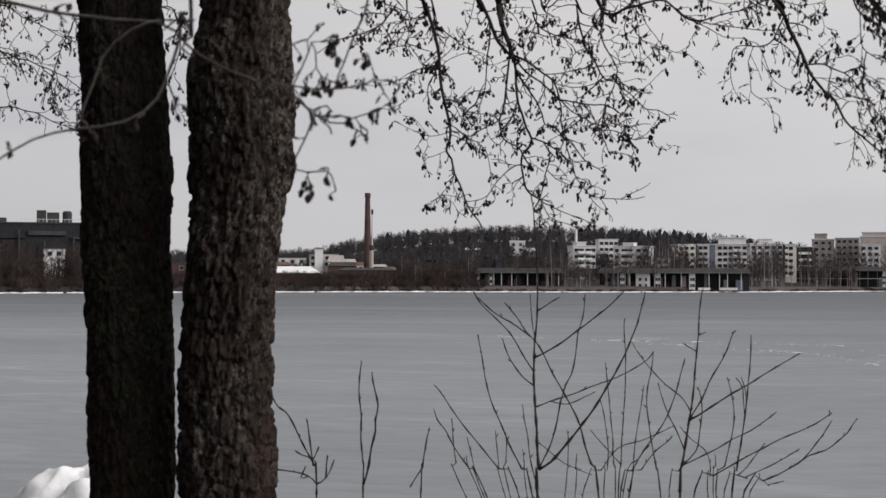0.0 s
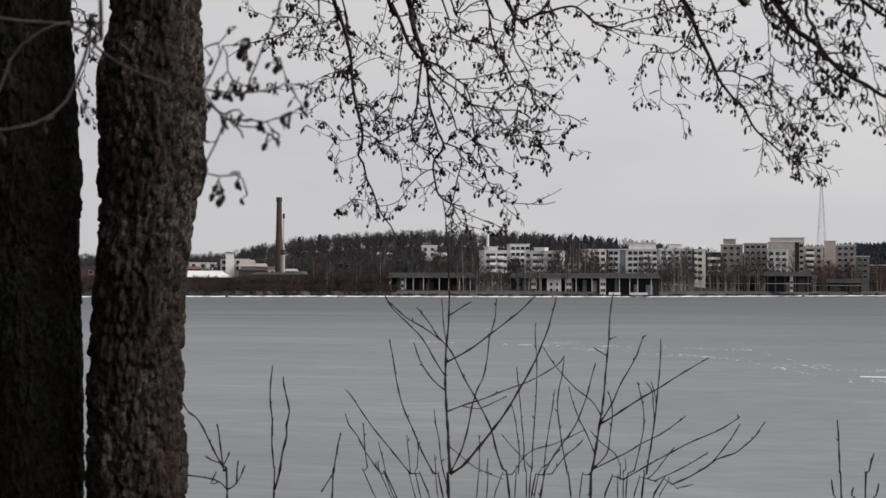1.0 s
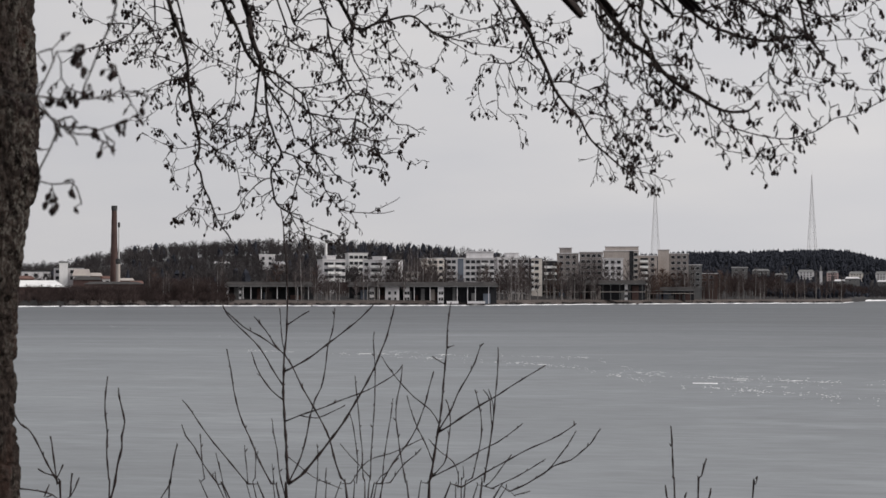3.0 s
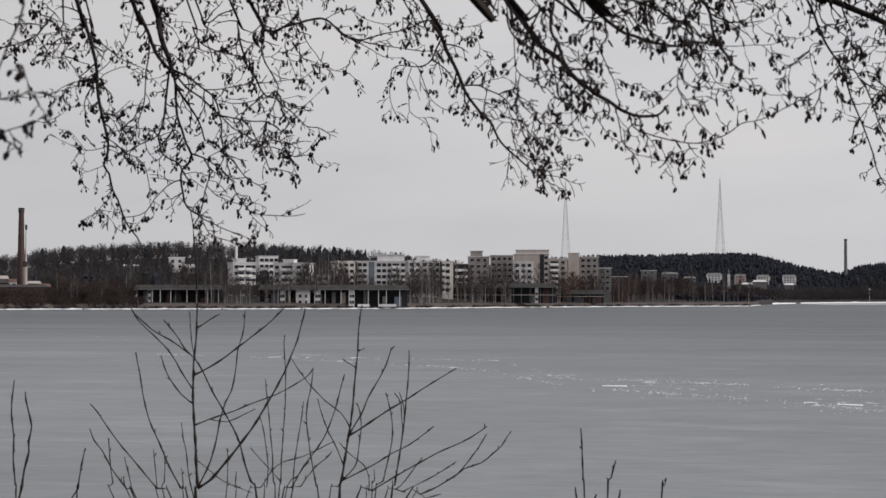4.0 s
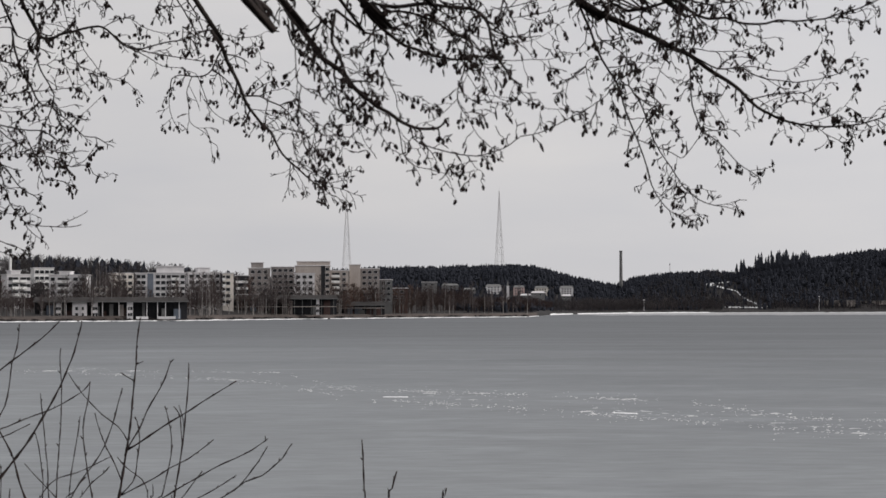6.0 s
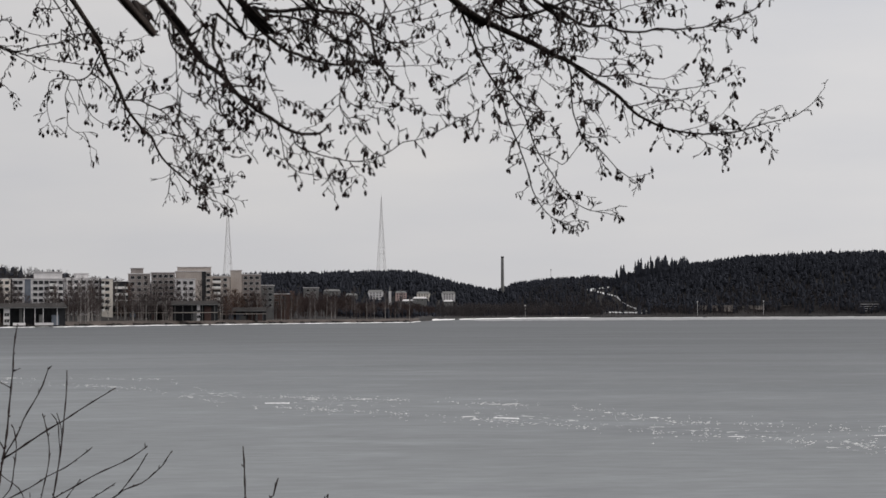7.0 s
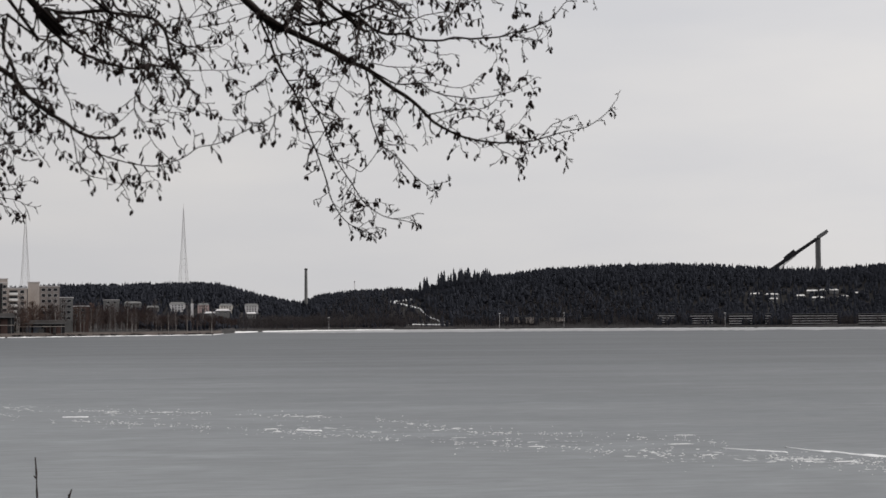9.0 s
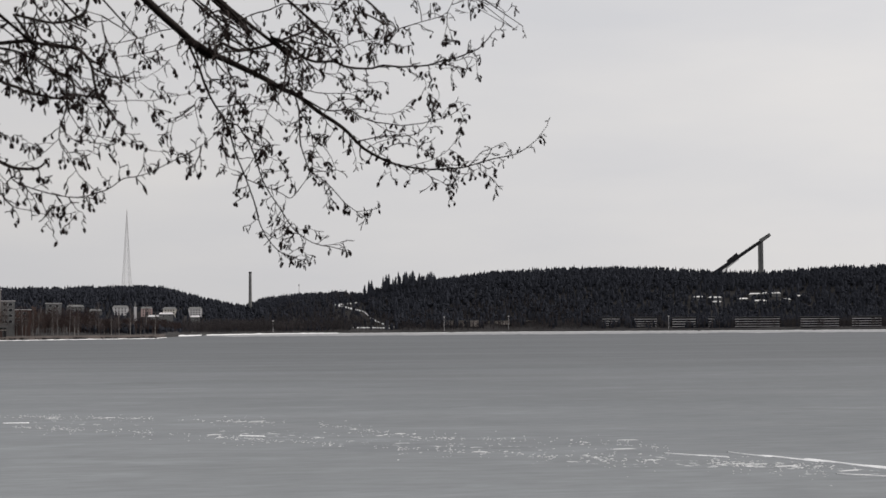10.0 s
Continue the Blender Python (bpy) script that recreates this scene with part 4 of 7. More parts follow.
    for b0, b1, d, top, wall, roof, gable in ((-21.95, -21.5, 850, 0.72, RUSTY, TAN, 1.6), (-21.62, -21.2, 856, 0.62, PALE, RUSTY, 1.3), (-20.95, -20.5, 850, 0.55, RUSTY, TAN, 1.2), (-20.62, -20.2, 846, 0.47, TAN, RUSTY, 1.4), (-24.5, -23.6, 846, 0.62, RUSTY, RUSTY, 1.4)):
        box_house("works_shed", "small rust-red works shed by the brick chimney", "shed", b0, b1, d, top, wall, roof, gable=gable, depth=9, windows=(0.25, 0.7), rows=1, group="works sheds")
    box_house("works_hall", "works hall with a sloping tan roof", "workshop", -22.4, -21.86, 842, 0.84, PALE, TAN, gable=3.2, depth=12)


build_works()


def stack(name, label, bearing, dist, top, r0, r1, mat, base=None):
    z0 = ground(bearing, dist) - 1.0
    h = rise(top, dist) - z0
    root = thing(name, label, "chimney", Matrix.Translation(place(bearing, dist, z0)))
    g = Geo()
    g.tube([Vector((0, 0, h * t)) for t in (0, 0.25, 0.5, 0.75, 1)], [r0 + (r1 - r0) * t for t in (0, 0.25, 0.5, 0.75, 1)], 20)
    part("shaft", g.mesh("shaft", mat, smooth=False), root)
    g = Geo()
    g.tube([Vector((0, 0, h - 2.2)), Vector((0, 0, h - 1.4)), Vector((0, 0, h + 0.3)), Vector((0, 0, h + 0.3))], [r1 + 0.02, r1 + 0.28, r1 + 0.24, r1 * 0.6], 20)
    part("rim", g.mesh("rim", ROOFING), root)
    for k in range(5):
        g = Geo()
        z = h * (0.2 + 0.16 * k)
        r = r0 + (r1 - r0) * z / h
        g.tube([Vector((0, 0, z)), Vector((0, 0, z + 0.35))], [r + 0.09, r + 0.09], 20)
        part("band", g.mesh("band", mat), root)
    return root


stack("brick_chimney", "tall tapering dark red brick factory chimney", -21.12, 840, 2.84, 2.0, 1.15, BRICK)
stack("steel_flue", "thin steel flue beside the brick chimney", -20.97, 842, 2.31, 0.45, 0.3, STEEL)
stack("pale_silo", "grey-tan concrete cylinder beside the brick chimney", -20.99, 832, 1.15, 0.95, 0.95, TAN)
stack("hill_stack", "slim pale chimney rising from the woods", -14.35, 1000, 1.95, 0.85, 0.7, WHITE)
stack("concrete_chimney", "tall plain dark concrete chimney over the woods", 5.21, 2430, 1.89, 2.4, 1.9, CONCRETE)
stack("antenna_pole", "thin antenna pole over the treetops", 6.78, 2480, 1.47, 0.5, 0.35, STEEL)


def radio_mast(bearing, dist, top):
    """A tapering lattice mast: four legs, rings and crossed braces."""
    z0 = ground(bearing, dist) - 1
    h = rise(top, dist) - z0
    root = thing("radio_mast", "tall tapering steel lattice radio mast on a hill", "radio mast", Matrix.Translation(place(bearing, dist, z0)) @ pose(0, 0, 0, 0, 0, 17), "radio masts")

    def half(z):
        return 0.3 + 6.0 * (1 - z / h) ** 1.1

    levels = [h * (1 - (1 - i / 15) ** 1.25) for i in range(16)]
    for sx, sy in ((1, 1), (-1, 1), (-1, -1), (1, -1)):
        g = Geo()
        g.tube([Vector((sx * half(z), sy * half(z), z)) for z in levels], [0.30 - 0.18 * z / h for z in levels], 4)
        part("leg", g.mesh("leg", STEEL), root)
    for i in range(15):
        a, c = levels[i], levels[i + 1]
        corners = ((1, 1), (-1, 1), (-1, -1), (1, -1))
        for k in range(4):
            p, q = corners[k], corners[(k + 1) % 4]
            u0, u1 = Vector((p[0] * half(a), p[1] * half(a), a)), Vector((q[0] * half(c), q[1] * half(c), c))
            v0, v1 = Vector((q[0] * half(a), q[1] * half(a), a)), Vector((p[0] * half(c), p[1] * half(c), c))
            for name, e, f in (("brace", u0, u1), ("brace", v0, v1), ("ring_bar", v1, u1)):
                g = Geo()
                g.tube([e, f], [0.15, 0.14], 3)
                part(name, g.mesh(name, STEEL), root)
    g = Geo()
    g.tube([Vector((0, 0, h - 1)), Vector((0, 0, h + 7))], [0.3, 0.12], 5)
    part("antenna_tip", g.mesh("antenna_tip", STEEL), root)


radio_mast(-3.68, 2560, 3.80)
radio_mast(1.28, 2560, 3.84)


def ski_jump():
    """The inrun of a ski jump on a concrete pillar."""
    d = 2470.0
    base = place(21.0, d, 0)
    root = thing("ski_jump_tower", "dark ski jump inrun carried on a concrete pillar", "ski jump", Matrix.Translation(base) @ pose(0, 0, 0, 0, 0, -21.0))

    def at(b, a):
        return Vector((d * math.tan(radians(b - 21.0)), 0, rise(a, d)))

    top, low = at(21.95, 2.90), at(20.0, 1.58)
    along = (top - low).normalized()
    up = Vector((-along.z, 0, along.x))

    def beam(p, q, t0, t1, w, mat, name, label=""):
        g = Geo()
        k = []
        for c, t in ((p, t0), (q, t1)):
            for s in (-1, 1):
                for e in (-1, 1):
                    k.append(tuple(c + up * (e * t / 2) + Vector((0, s * w / 2, 0))))
        g.add(k, [(0, 1, 3, 2), (4, 6, 7, 5), (0, 4, 5, 1), (2, 3, 7, 6), (0, 2, 6, 4), (1, 5, 7, 3)])
        part(name, g.mesh(name, mat), root, label)

    beam(low, top, 5.6, 3.8, 7, DARKWALL, "inrun", "dark inclined inrun beam")
    beam(top - along * 14 + up * 0.8, top + along * 2.5 + up * 0.8, 5.0, 4.0, 8, CONCRETE, "start_cabin", "grey start cabin")
    beam(low + along * 34 + up * 3, low + along * 52 + up * 3, 3.5, 6.0, 8, DARKWALL, "judges_cabin")
    beam(low + along * 8 - up * 5.5, low + along * 50 - up * 2.5, 1.2, 1.2, 6, STEEL, "lower_chord")
    n = 16
    for i in range(n):
        p = low + along * (4 + i * 5.6)
        g = Geo()
        g.tube([p + up * 2 + Vector((0, -3.6, 0)), p + up * 3.1 + Vector((0, -3.6, 0))], [0.15, 0.15], 4)
        part("rail_post", g.mesh("rail_post", STEEL), root)
    px = at(21.68, 2.66)
    g = Geo()
    gz = ground(21.68, d) - 2
    g.box(px.x - 3.6, px.x - 0.6, -3, 3, gz, px.z + 1)
    g.box(px.x + 0.6, px.x + 3.6, -3, 3, gz, px.z + 2.2)
    g.box(px.x - 0.7, px.x + 0.7, -2, 2, gz, px.z + 1)
    part("pillar", g.mesh("pillar", CONCRETE), root, "grey concrete lift pillar")
    for b, a in ((20.45, 1.85), (20.6, 1.95)):
        q = at(b, a)
        g = Geo()
        g.tube([Vector((q.x, 0, ground(b, d) - 1)), q], [1.0, 0.8], 6)
        part("strut", g.mesh("strut", CONCRETE), root)


ski_jump()


def build_far_houses():
    H = box_house
    for b0, b1, top, wall in ((0.83, 1.34, 0.83, PALE), (1.73, 2.09, 0.79, ROSE), (2.42, 2.85, 0.77, CREAM), (3.23, 3.67, 0.77, PALE), (-0.6, -0.05, 0.86, CONCRETE), (0.1, 0.5, 0.72, CONCRETE)):
        H("town_house", "pale four-storey house below the wooded hill", "house", b0, b1, where((b0 + b1) / 2, top, 13.5, 1900, 2460), top, wall, CONCRETE, gable=2.6, depth=14, windows=(0.2, 0.4, 0.6, 0.8), rows=4, group="houses below the hill")
    for b0, b1, top in ((1.95, 2.4, 0.52), (2.3, 2.75, 0.6), (3.3, 3.6, 0.5)):
        H("small_house", "small pale house among dark trees", "house", b0, b1, 2000, top, CONCRETE, PALE, gable=2.0, depth=9, windows=(0.3, 0.7), rows=1, group="small houses by the bay")
    z0 = ground(1.55, 2080) - 1
    root = thing("church_tower", "small white church tower with a spire", "church", facing(1.55, 2080, z0))
    g = Geo()
    h = rise(0.78, 2080) - z0
    g.box(-1.6, 1.6, 0, 3.2, 0, h)
    part("wall", g.mesh("wall", PALE), root)
    g = Geo()
    g.tube([Vector((0, 1.6, h)), Vector((0, 1.6, h + 6.5))], [1.9, 0.1], 4)
    part("spire", g.mesh("spire", CONCRETE), root)
    for b0, b1, t in ((16.55, 17.15, 0.34), (17.62, 18.35, 0.33), (18.85, 19.6, 0.32), (20.0, 20.25, 0.32), (20.84, 22.25, 0.31), (22.9, 24.1, 0.30), (11.45, 12.6, 0.27), (12.7, 13.6, 0.25), (14.0, 14.6, 0.25), (24.5, 25.4, 0.30)):
        b = (b0 + b1) / 2
        d = shore(b) + 45
        w = 2 * d * math.tan(radians((b1 - b0) / 2))
        z = ground(b, d) - 0.6
        h = rise(t, d) - z
        root = thing("row_house", "long low row of flats with pale balcony bands", "row house", facing(b, d, z), "flats along the far shore")
        g = Geo()
        g.box(-w / 2, w / 2, 0, 11, 0, h)
        part("wall", g.mesh("wall", TAN if b < 16 else DARKWALL), root)
        g = Geo()
        g.box(-w / 2 - 0.4, w / 2 + 0.4, -1.8, 11.4, h + 0.004, h + 0.4)
        part("roof", g.mesh("roof", CONCRETE), root)
        if b > 16:
            n = 4
            for k in range(n):
                zz = h * (0.14 + 0.22 * k)
                g = Geo()
                g.box(-w / 2, w / 2, -1.7, -0.004, zz, zz + 0.62)
                part("balcony_band", g.mesh("balcony_band", PALE), root, "pale balcony band")
    for b0, b1, t in ((19.5, 19.9, 1.00), (20.0, 20.45, 0.98), (21.3, 21.65, 1.08), (21.7, 22.3, 1.10), (20.95, 21.25, 0.93), (22.75, 23.1, 1.0), (21.4, 21.85, 0.86), (20.1, 20.4, 0.84), (22.3, 22.6, 0.9)):
        d = where((b0 + b1) / 2, t, 6.0, 2150, 2460)
        H("slope_house", "pale flat-roofed house on the wooded slope", "house", b0, b1, d, t, CONCRETE, WHITE, gable=1.8, depth=8, windows=(0.2, 0.5, 0.8), rows=1, group="houses on the slope")


build_far_houses()


def light_mast(bearing, top):
    d = shore(bearing) + 14.0
    z = ground(bearing, d) - 0.3
    h = rise(top, d) - z
    root = thing("light_mast", "thin grey light mast with a white head by the bay", "light mast", facing(bearing, d, z), "light masts along the bay")
    g = Geo()
    g.tube([Vector((0, 0, 0)), Vector((0, 0, h))], [0.22, 0.14], 6)
    part("pole", g.mesh("pole", PALE), root)
    g = Geo()
    g.box(-0.9, 0.9, -0.35, 0.35, h + 0.004, h + 0.9)
    part("lamp_head", g.mesh("lamp_head", WHITE), root, "white lamp head")


for mast_bearing, mast_top in ((5.94, 0.29), (11.48, 0.38), (13.57, 0.39), (18.73, 0.35)):
    light_mast(mast_bearing, mast_top)


def build_snow_path():
    """A snow-covered road that zigzags up the far slope."""
    g = Geo()
    for line, seed in ((ROAD, 1.0), (ROAD_END, 5.0)):
        spots = list(along(line, 0.02)) + [line[-1]]
        rows = []
        for i, (b, d) in enumerate(spots):
            w = max(0.1, 2.4 + 3.4 * noise.noise((i * 0.5, seed, 0)))
            lump = 0.5 + 0.9 * noise.noise((i * 0.3, seed, 4))
            rows.append([tuple(place(b, d + o, ground(b, d + o) + z)) for o, z in ((-w - 1, -0.2), (-w, lump), (w, lump + 0.2), (w + 1, -0.2))])
        for p, q in zip(rows, rows[1:]):
            g.add(p + q, [(0, 4, 5, 1), (1, 5, 6, 2), (2, 6, 7, 3)])
    tagged(new("snowy_road", g.mesh("snowy_road", SNOW)), "snow-covered road zigzagging up the far slope", "road", kind="structure")


build_snow_path()


# ---------------------------------------------------------------- the alders on the bank
def spline(pts, step):
    """A smooth line through a few points, resampled."""
    p = [pts[0] * 2 - pts[1]] + list(pts) + [pts[-1] * 2 - pts[-2]]
    out = []
    for i in range(1, len(p) - 2):
        a, b, c, d = p[i - 1], p[i], p[i + 1], p[i + 2]
        n = max(2, int((c - b).length / step))
        for k in range(n):
            t = k / n
            out.append(0.5 * ((2 * b) + (c - a) * t + (2 * a - 5 * b + 4 * c - d) * t * t + (3 * b - a - 3 * c + d) * t ** 3))
    out.append(p[-2].copy())
    return out


def cone_template():
    """A small woody cone: rings of bulging scales, hanging down from its stalk."""
    v, f = [], []
    prof = ((0.0, 0.25), (-0.2, 0.8), (-0.52, 1.0), (-0.84, 0.62), (-1.0, 0.15))
    for i, (z, r) in enumerate(prof):
        for s in range(5):
            w = 1.257 * s + 0.63 * (i % 2)
            q = r * (1.12 if (s + i) % 2 else 0.86)
            v.append((q * math.cos(w), q * math.sin(w), z))
    for i in range(4):
        for s in range(5):
            q = (s + 1) % 5
            f.append((i * 5 + s, i * 5 + q, i * 5 + 5 + q, i * 5 + 5 + s))
    f.append((20, 21, 22, 23, 24))
    return v, f


CONE_V, CONE_F = cone_template()


HANG_B = (-32, -21, -19.3, -16, -13.4, -12, -10.6, -9.4, -8, -6.6, -5.8, -3.6, -2, 0.5, 2.0, 2.7, 3.6, 4.8, 5.7, 7.2, 8.9, 9.6, 12, 14, 15.2, 20)
HANG_A = (3.4, 3.0, 2.4, 1.7, 1.8, 3.6, 4.3, 5.4, 4.9, 5.0, 3.6, 3.45, 4.0, 3.8, 4.4, 5.8, 6.3, 5.6, 3.3, 2.75, 2.9, 4.2, 4.8, 4.7, 6.0, 7.5)


def too_low(p):
    """Whether a twig there would hang lower than the sprays do."""
    b = math.degrees(math.atan2(p.x, p.y))
    a = math.degrees(math.atan2(p.z - EYE, math.hypot(p.x, p.y)))
    return a < table(b, HANG_B, HANG_A) - 0.15


class Crown:
    """All that grows on one tree: limbs are parts, the fine twigs and cones are gathered."""

    def __init__(self, root, attach, seed, catkins=0.1, reach=0.1):
        self.root, self.attach, self.catkins, self.size, self.bark, self.reach = root, attach, catkins, 1.0, LIMB, reach
        self.twigs, self.cones = Geo(), Geo()
        self.rnd = random.Random(seed)
        self.paths = []

    def cone(self, p, size, catkin=False):
        r = self.rnd
        tilt = Matrix.Rotation(r.uniform(-0.6, 0.6), 3, "X") @ Matrix.Rotation(r.uniform(-0.6, 0.6), 3, "Y")
        w, h = (size * 0.30, size * 2.3) if catkin else (size * 0.52, size * 1.6)
        self.cones.add([tuple(p + tilt @ Vector((x * w, y * w, z * h))) for x, y, z in CONE_V], CONE_F)

    def cluster(self, p, size, catkins):
        """A forked stalk with a tight bunch of cones, or a pair of hanging catkins."""
        r = self.rnd
        pair = r.random() < catkins
        for i in range(r.choice((1, 2, 2)) if pair else r.choice((1, 1, 1, 2, 2, 3))):
            q = p + Vector((r.uniform(-1, 1), r.uniform(-1, 1), r.uniform(-1.4, 0.3))) * (0.010 if pair else 0.013)
            self.twigs.tube([p, q], [0.0014, 0.001], 3, cap=False)
            self.cone(q, self.size * size * r.uniform(0.75, 1.2), pair)

    def shoot(self, p, d, length, r0, level, droop, cones, catkins):
        r = self.rnd
        n = max(3, int(length / 0.030))
        pts, cur, dr = [p], p.copy(), d.normalized()
        for i in range(n):
            dr = (dr + Vector((r.uniform(-1, 1), r.uniform(-1, 1), r.uniform(-1, 1))) * 0.52 + Vector((0, 0, -droop * 0.10))).normalized()
            cur = cur + dr * (length / n)
            if too_low(cur):
                break
            pts.append(cur.copy())
        n = len(pts) - 1
        if n < 1:
            return
        self.twigs.tube(pts, [r0 + (0.0016 - r0) * i / n for i in range(n + 1)], 3 if level > 1 else 4, cap=False)
        if level < 3:
            i = 1
            while i < n:
                if r.random() < 0.78:
                    side = (pts[i] - pts[i - 1]).normalized()
                    e = (side * 0.6 + Vector((r.uniform(-1, 1), r.uniform(-1, 1), r.uniform(-1, 0.7)))).normalized()
                    self.shoot(pts[i], e, length * r.uniform(0.2, 0.5), max(0.0023, r0 * 0.7), level + 1, droop, cones, catkins)
                i += 1
        for i in range(1, n):
            if r.random() < cones * 0.13:
                self.cluster(pts[i], 0.0098, catkins)
        if r.random() < cones * 0.62:
            self.cluster(pts[-1], 0.0106, catkins)

    def limb(self, pts, d0, d1, r0, r1, reach=0.28, gap=0.045, droop=0.6, cones=0.5, catkins=0.1, join=False, widths=None, start_at=None):
        """A limb along bearings and angles, at distances from d0 to d1, with its side shoots."""
        r = self.rnd
        n = len(pts)
        line = [spot(b, a, d0 + (d1 - d0) * i / (n - 1)) for i, (b, a) in enumerate(pts)]
        if widths:
            r0, r1 = widths[0] * d0 / 7300, widths[1] * d1 / 6800
        if start_at is not None:
            line[0] = start_at.copy()
        if join:
            mid = self.attach.lerp(line[0], 0.55) + Vector((0, 0, 0.35))
            line = [self.attach, mid] + line
        elif self.paths and start_at is None:
            near = min((p for old in self.paths for p in old), key=lambda p: (p - line[0]).length)
            if 0.01 < (near - line[0]).length < 0.28:
                if (near - line[1]).length > 0.05:
                    line[0] = near
        path = spline(line, 0.03)
        start = 0
        if join:
            start = min(range(len(path)), key=lambda i: (path[i] - line[2]).length)
        k = len(path)
        for i in range(1, k - 1):
            q = path[i] * 11.0
            path[i] = path[i] + noise.noise_vector((q.x, q.y, q.z)) * (0.0035 if widths else 0.012)
        self.paths.append(path[start:])
        radii = []
        for i in range(k):
            if i < start:
                radii.append(r0 * (2.0 - i / max(1, start)))
            else:
                radii.append(r0 + (r1 - r0) * ((i - start) / max(1, k - 1 - start)) ** 0.8)
        g = Geo()
        g.tube(path, radii, 7)
        part("limb", g.mesh("limb", self.bark, smooth=True), self.root)
        s = gap * 0.5
        for i in range(1, k):
            s -= (path[i] - path[i - 1]).length * (1.0 if i > start else 0.45)
            if s > 0:
                continue
            s = gap * r.uniform(0.6, 1.4)
            t = (i - start) / max(1, k - start)
            d = (path[i] - path[i - 1]).normalized()
            e = Vector((r.uniform(-1, 1), r.uniform(-1, 1), r.uniform(-1, 0.8)))
            e = (d * r.uniform(0.3, 0.9) + (e - d * e.dot(d)).normalized()).normalized()
            ln = reach * r.uniform(0.35, 1.25) * (1.0 - 0.55 * max(0.0, t))
            self.shoot(path[i], e, ln, min(radii[i] * 0.75, 0.0046), 1 if ln > 0.12 else 2, droop, cones, catkins)
        self.shoot(path[-1], path[-1] - path[-3], 0.05, r1, 2, droop, cones, catkins)

    def grow(self, pts, wide, thin, dist=0.0, reach=0.0, gap=0.028, cones=0.56):
        """A limb along bearings and angles; widths in units of a 3120th of the distance. One without a distance leaves the nearest older limb."""
        reach = reach or self.reach
        if dist:
            self.limb(pts, dist, dist * self.rnd.uniform(0.97, 1.03), 0, 0, reach, gap, 0.5, cones, self.catkins, join=max(pts[0][1], pts[-1][1]) > 9.3, widths=(wide, thin))
            return
        way = (spot(*pts[0], 10.0) - Vector((0, 0, EYE))).normalized()
        old = max((p for path in self.paths for p in path), key=lambda p: (p - Vector((0, 0, EYE))).normalized().dot(way))
        far = (old - Vector((0, 0, EYE))).length * math.cos(radians(pts[0][1]))
        self.limb(pts, far, far * self.rnd.uniform(0.975, 1.025), 0, 0, reach, gap, 0.5, cones, self.catkins, widths=(wide, thin), start_at=old)

    def spray(self, count, span, dist, spread):
        """Fine limbs that hang from above into the top of the view."""
        r = self.rnd
        for i in range(count):
            b, a, lean = r.uniform(*span), r.uniform(10.8, 12.0), r.uniform(-0.4, 1.4)
            self.limb([(b, a), (b + lean * 0.4, a - 1.0), (b + lean, a - r.uniform(1.7, 2.4))], dist, dist + r.uniform(-spread, spread), 0.004, 0.0015, 0.12, 0.05, 0.5, 0.6, self.catkins, join=True)

    def thicken(self, count, span, heights, reach):
        """More side shoots on the limbs that lie within these bearings and angles."""
        r = self.rnd
        spots = []
        for path in self.paths:
            for p, q in zip(path, path[1:]):
                if span[0] < math.degrees(math.atan2(p.x, p.y)) < span[1] and heights[0] < math.degrees(math.atan2(p.z - EYE, math.hypot(p.x, p.y))) < heights[1]:
                    spots.append((p, (q - p).normalized()))
        for i in range(count if spots else 0):
            p, d = r.choice(spots)
            e = (d * 0.5 + Vector((r.uniform(-1, 1), r.uniform(-1, 1), r.uniform(-1, 0.8)))).normalized()
            self.shoot(p, e, reach * r.uniform(0.6, 1.2), 0.0036, 1, 0.5, 0.6, self.catkins)

    def finish(self):
        part("twigs", self.twigs.mesh("twigs", TWIG), self.root, "fine dark leafless twigs", kind="stuff")
        part("cones", self.cones.mesh("cones", CONE), self.root, "small dark woody cones and catkins", kind="stuff")


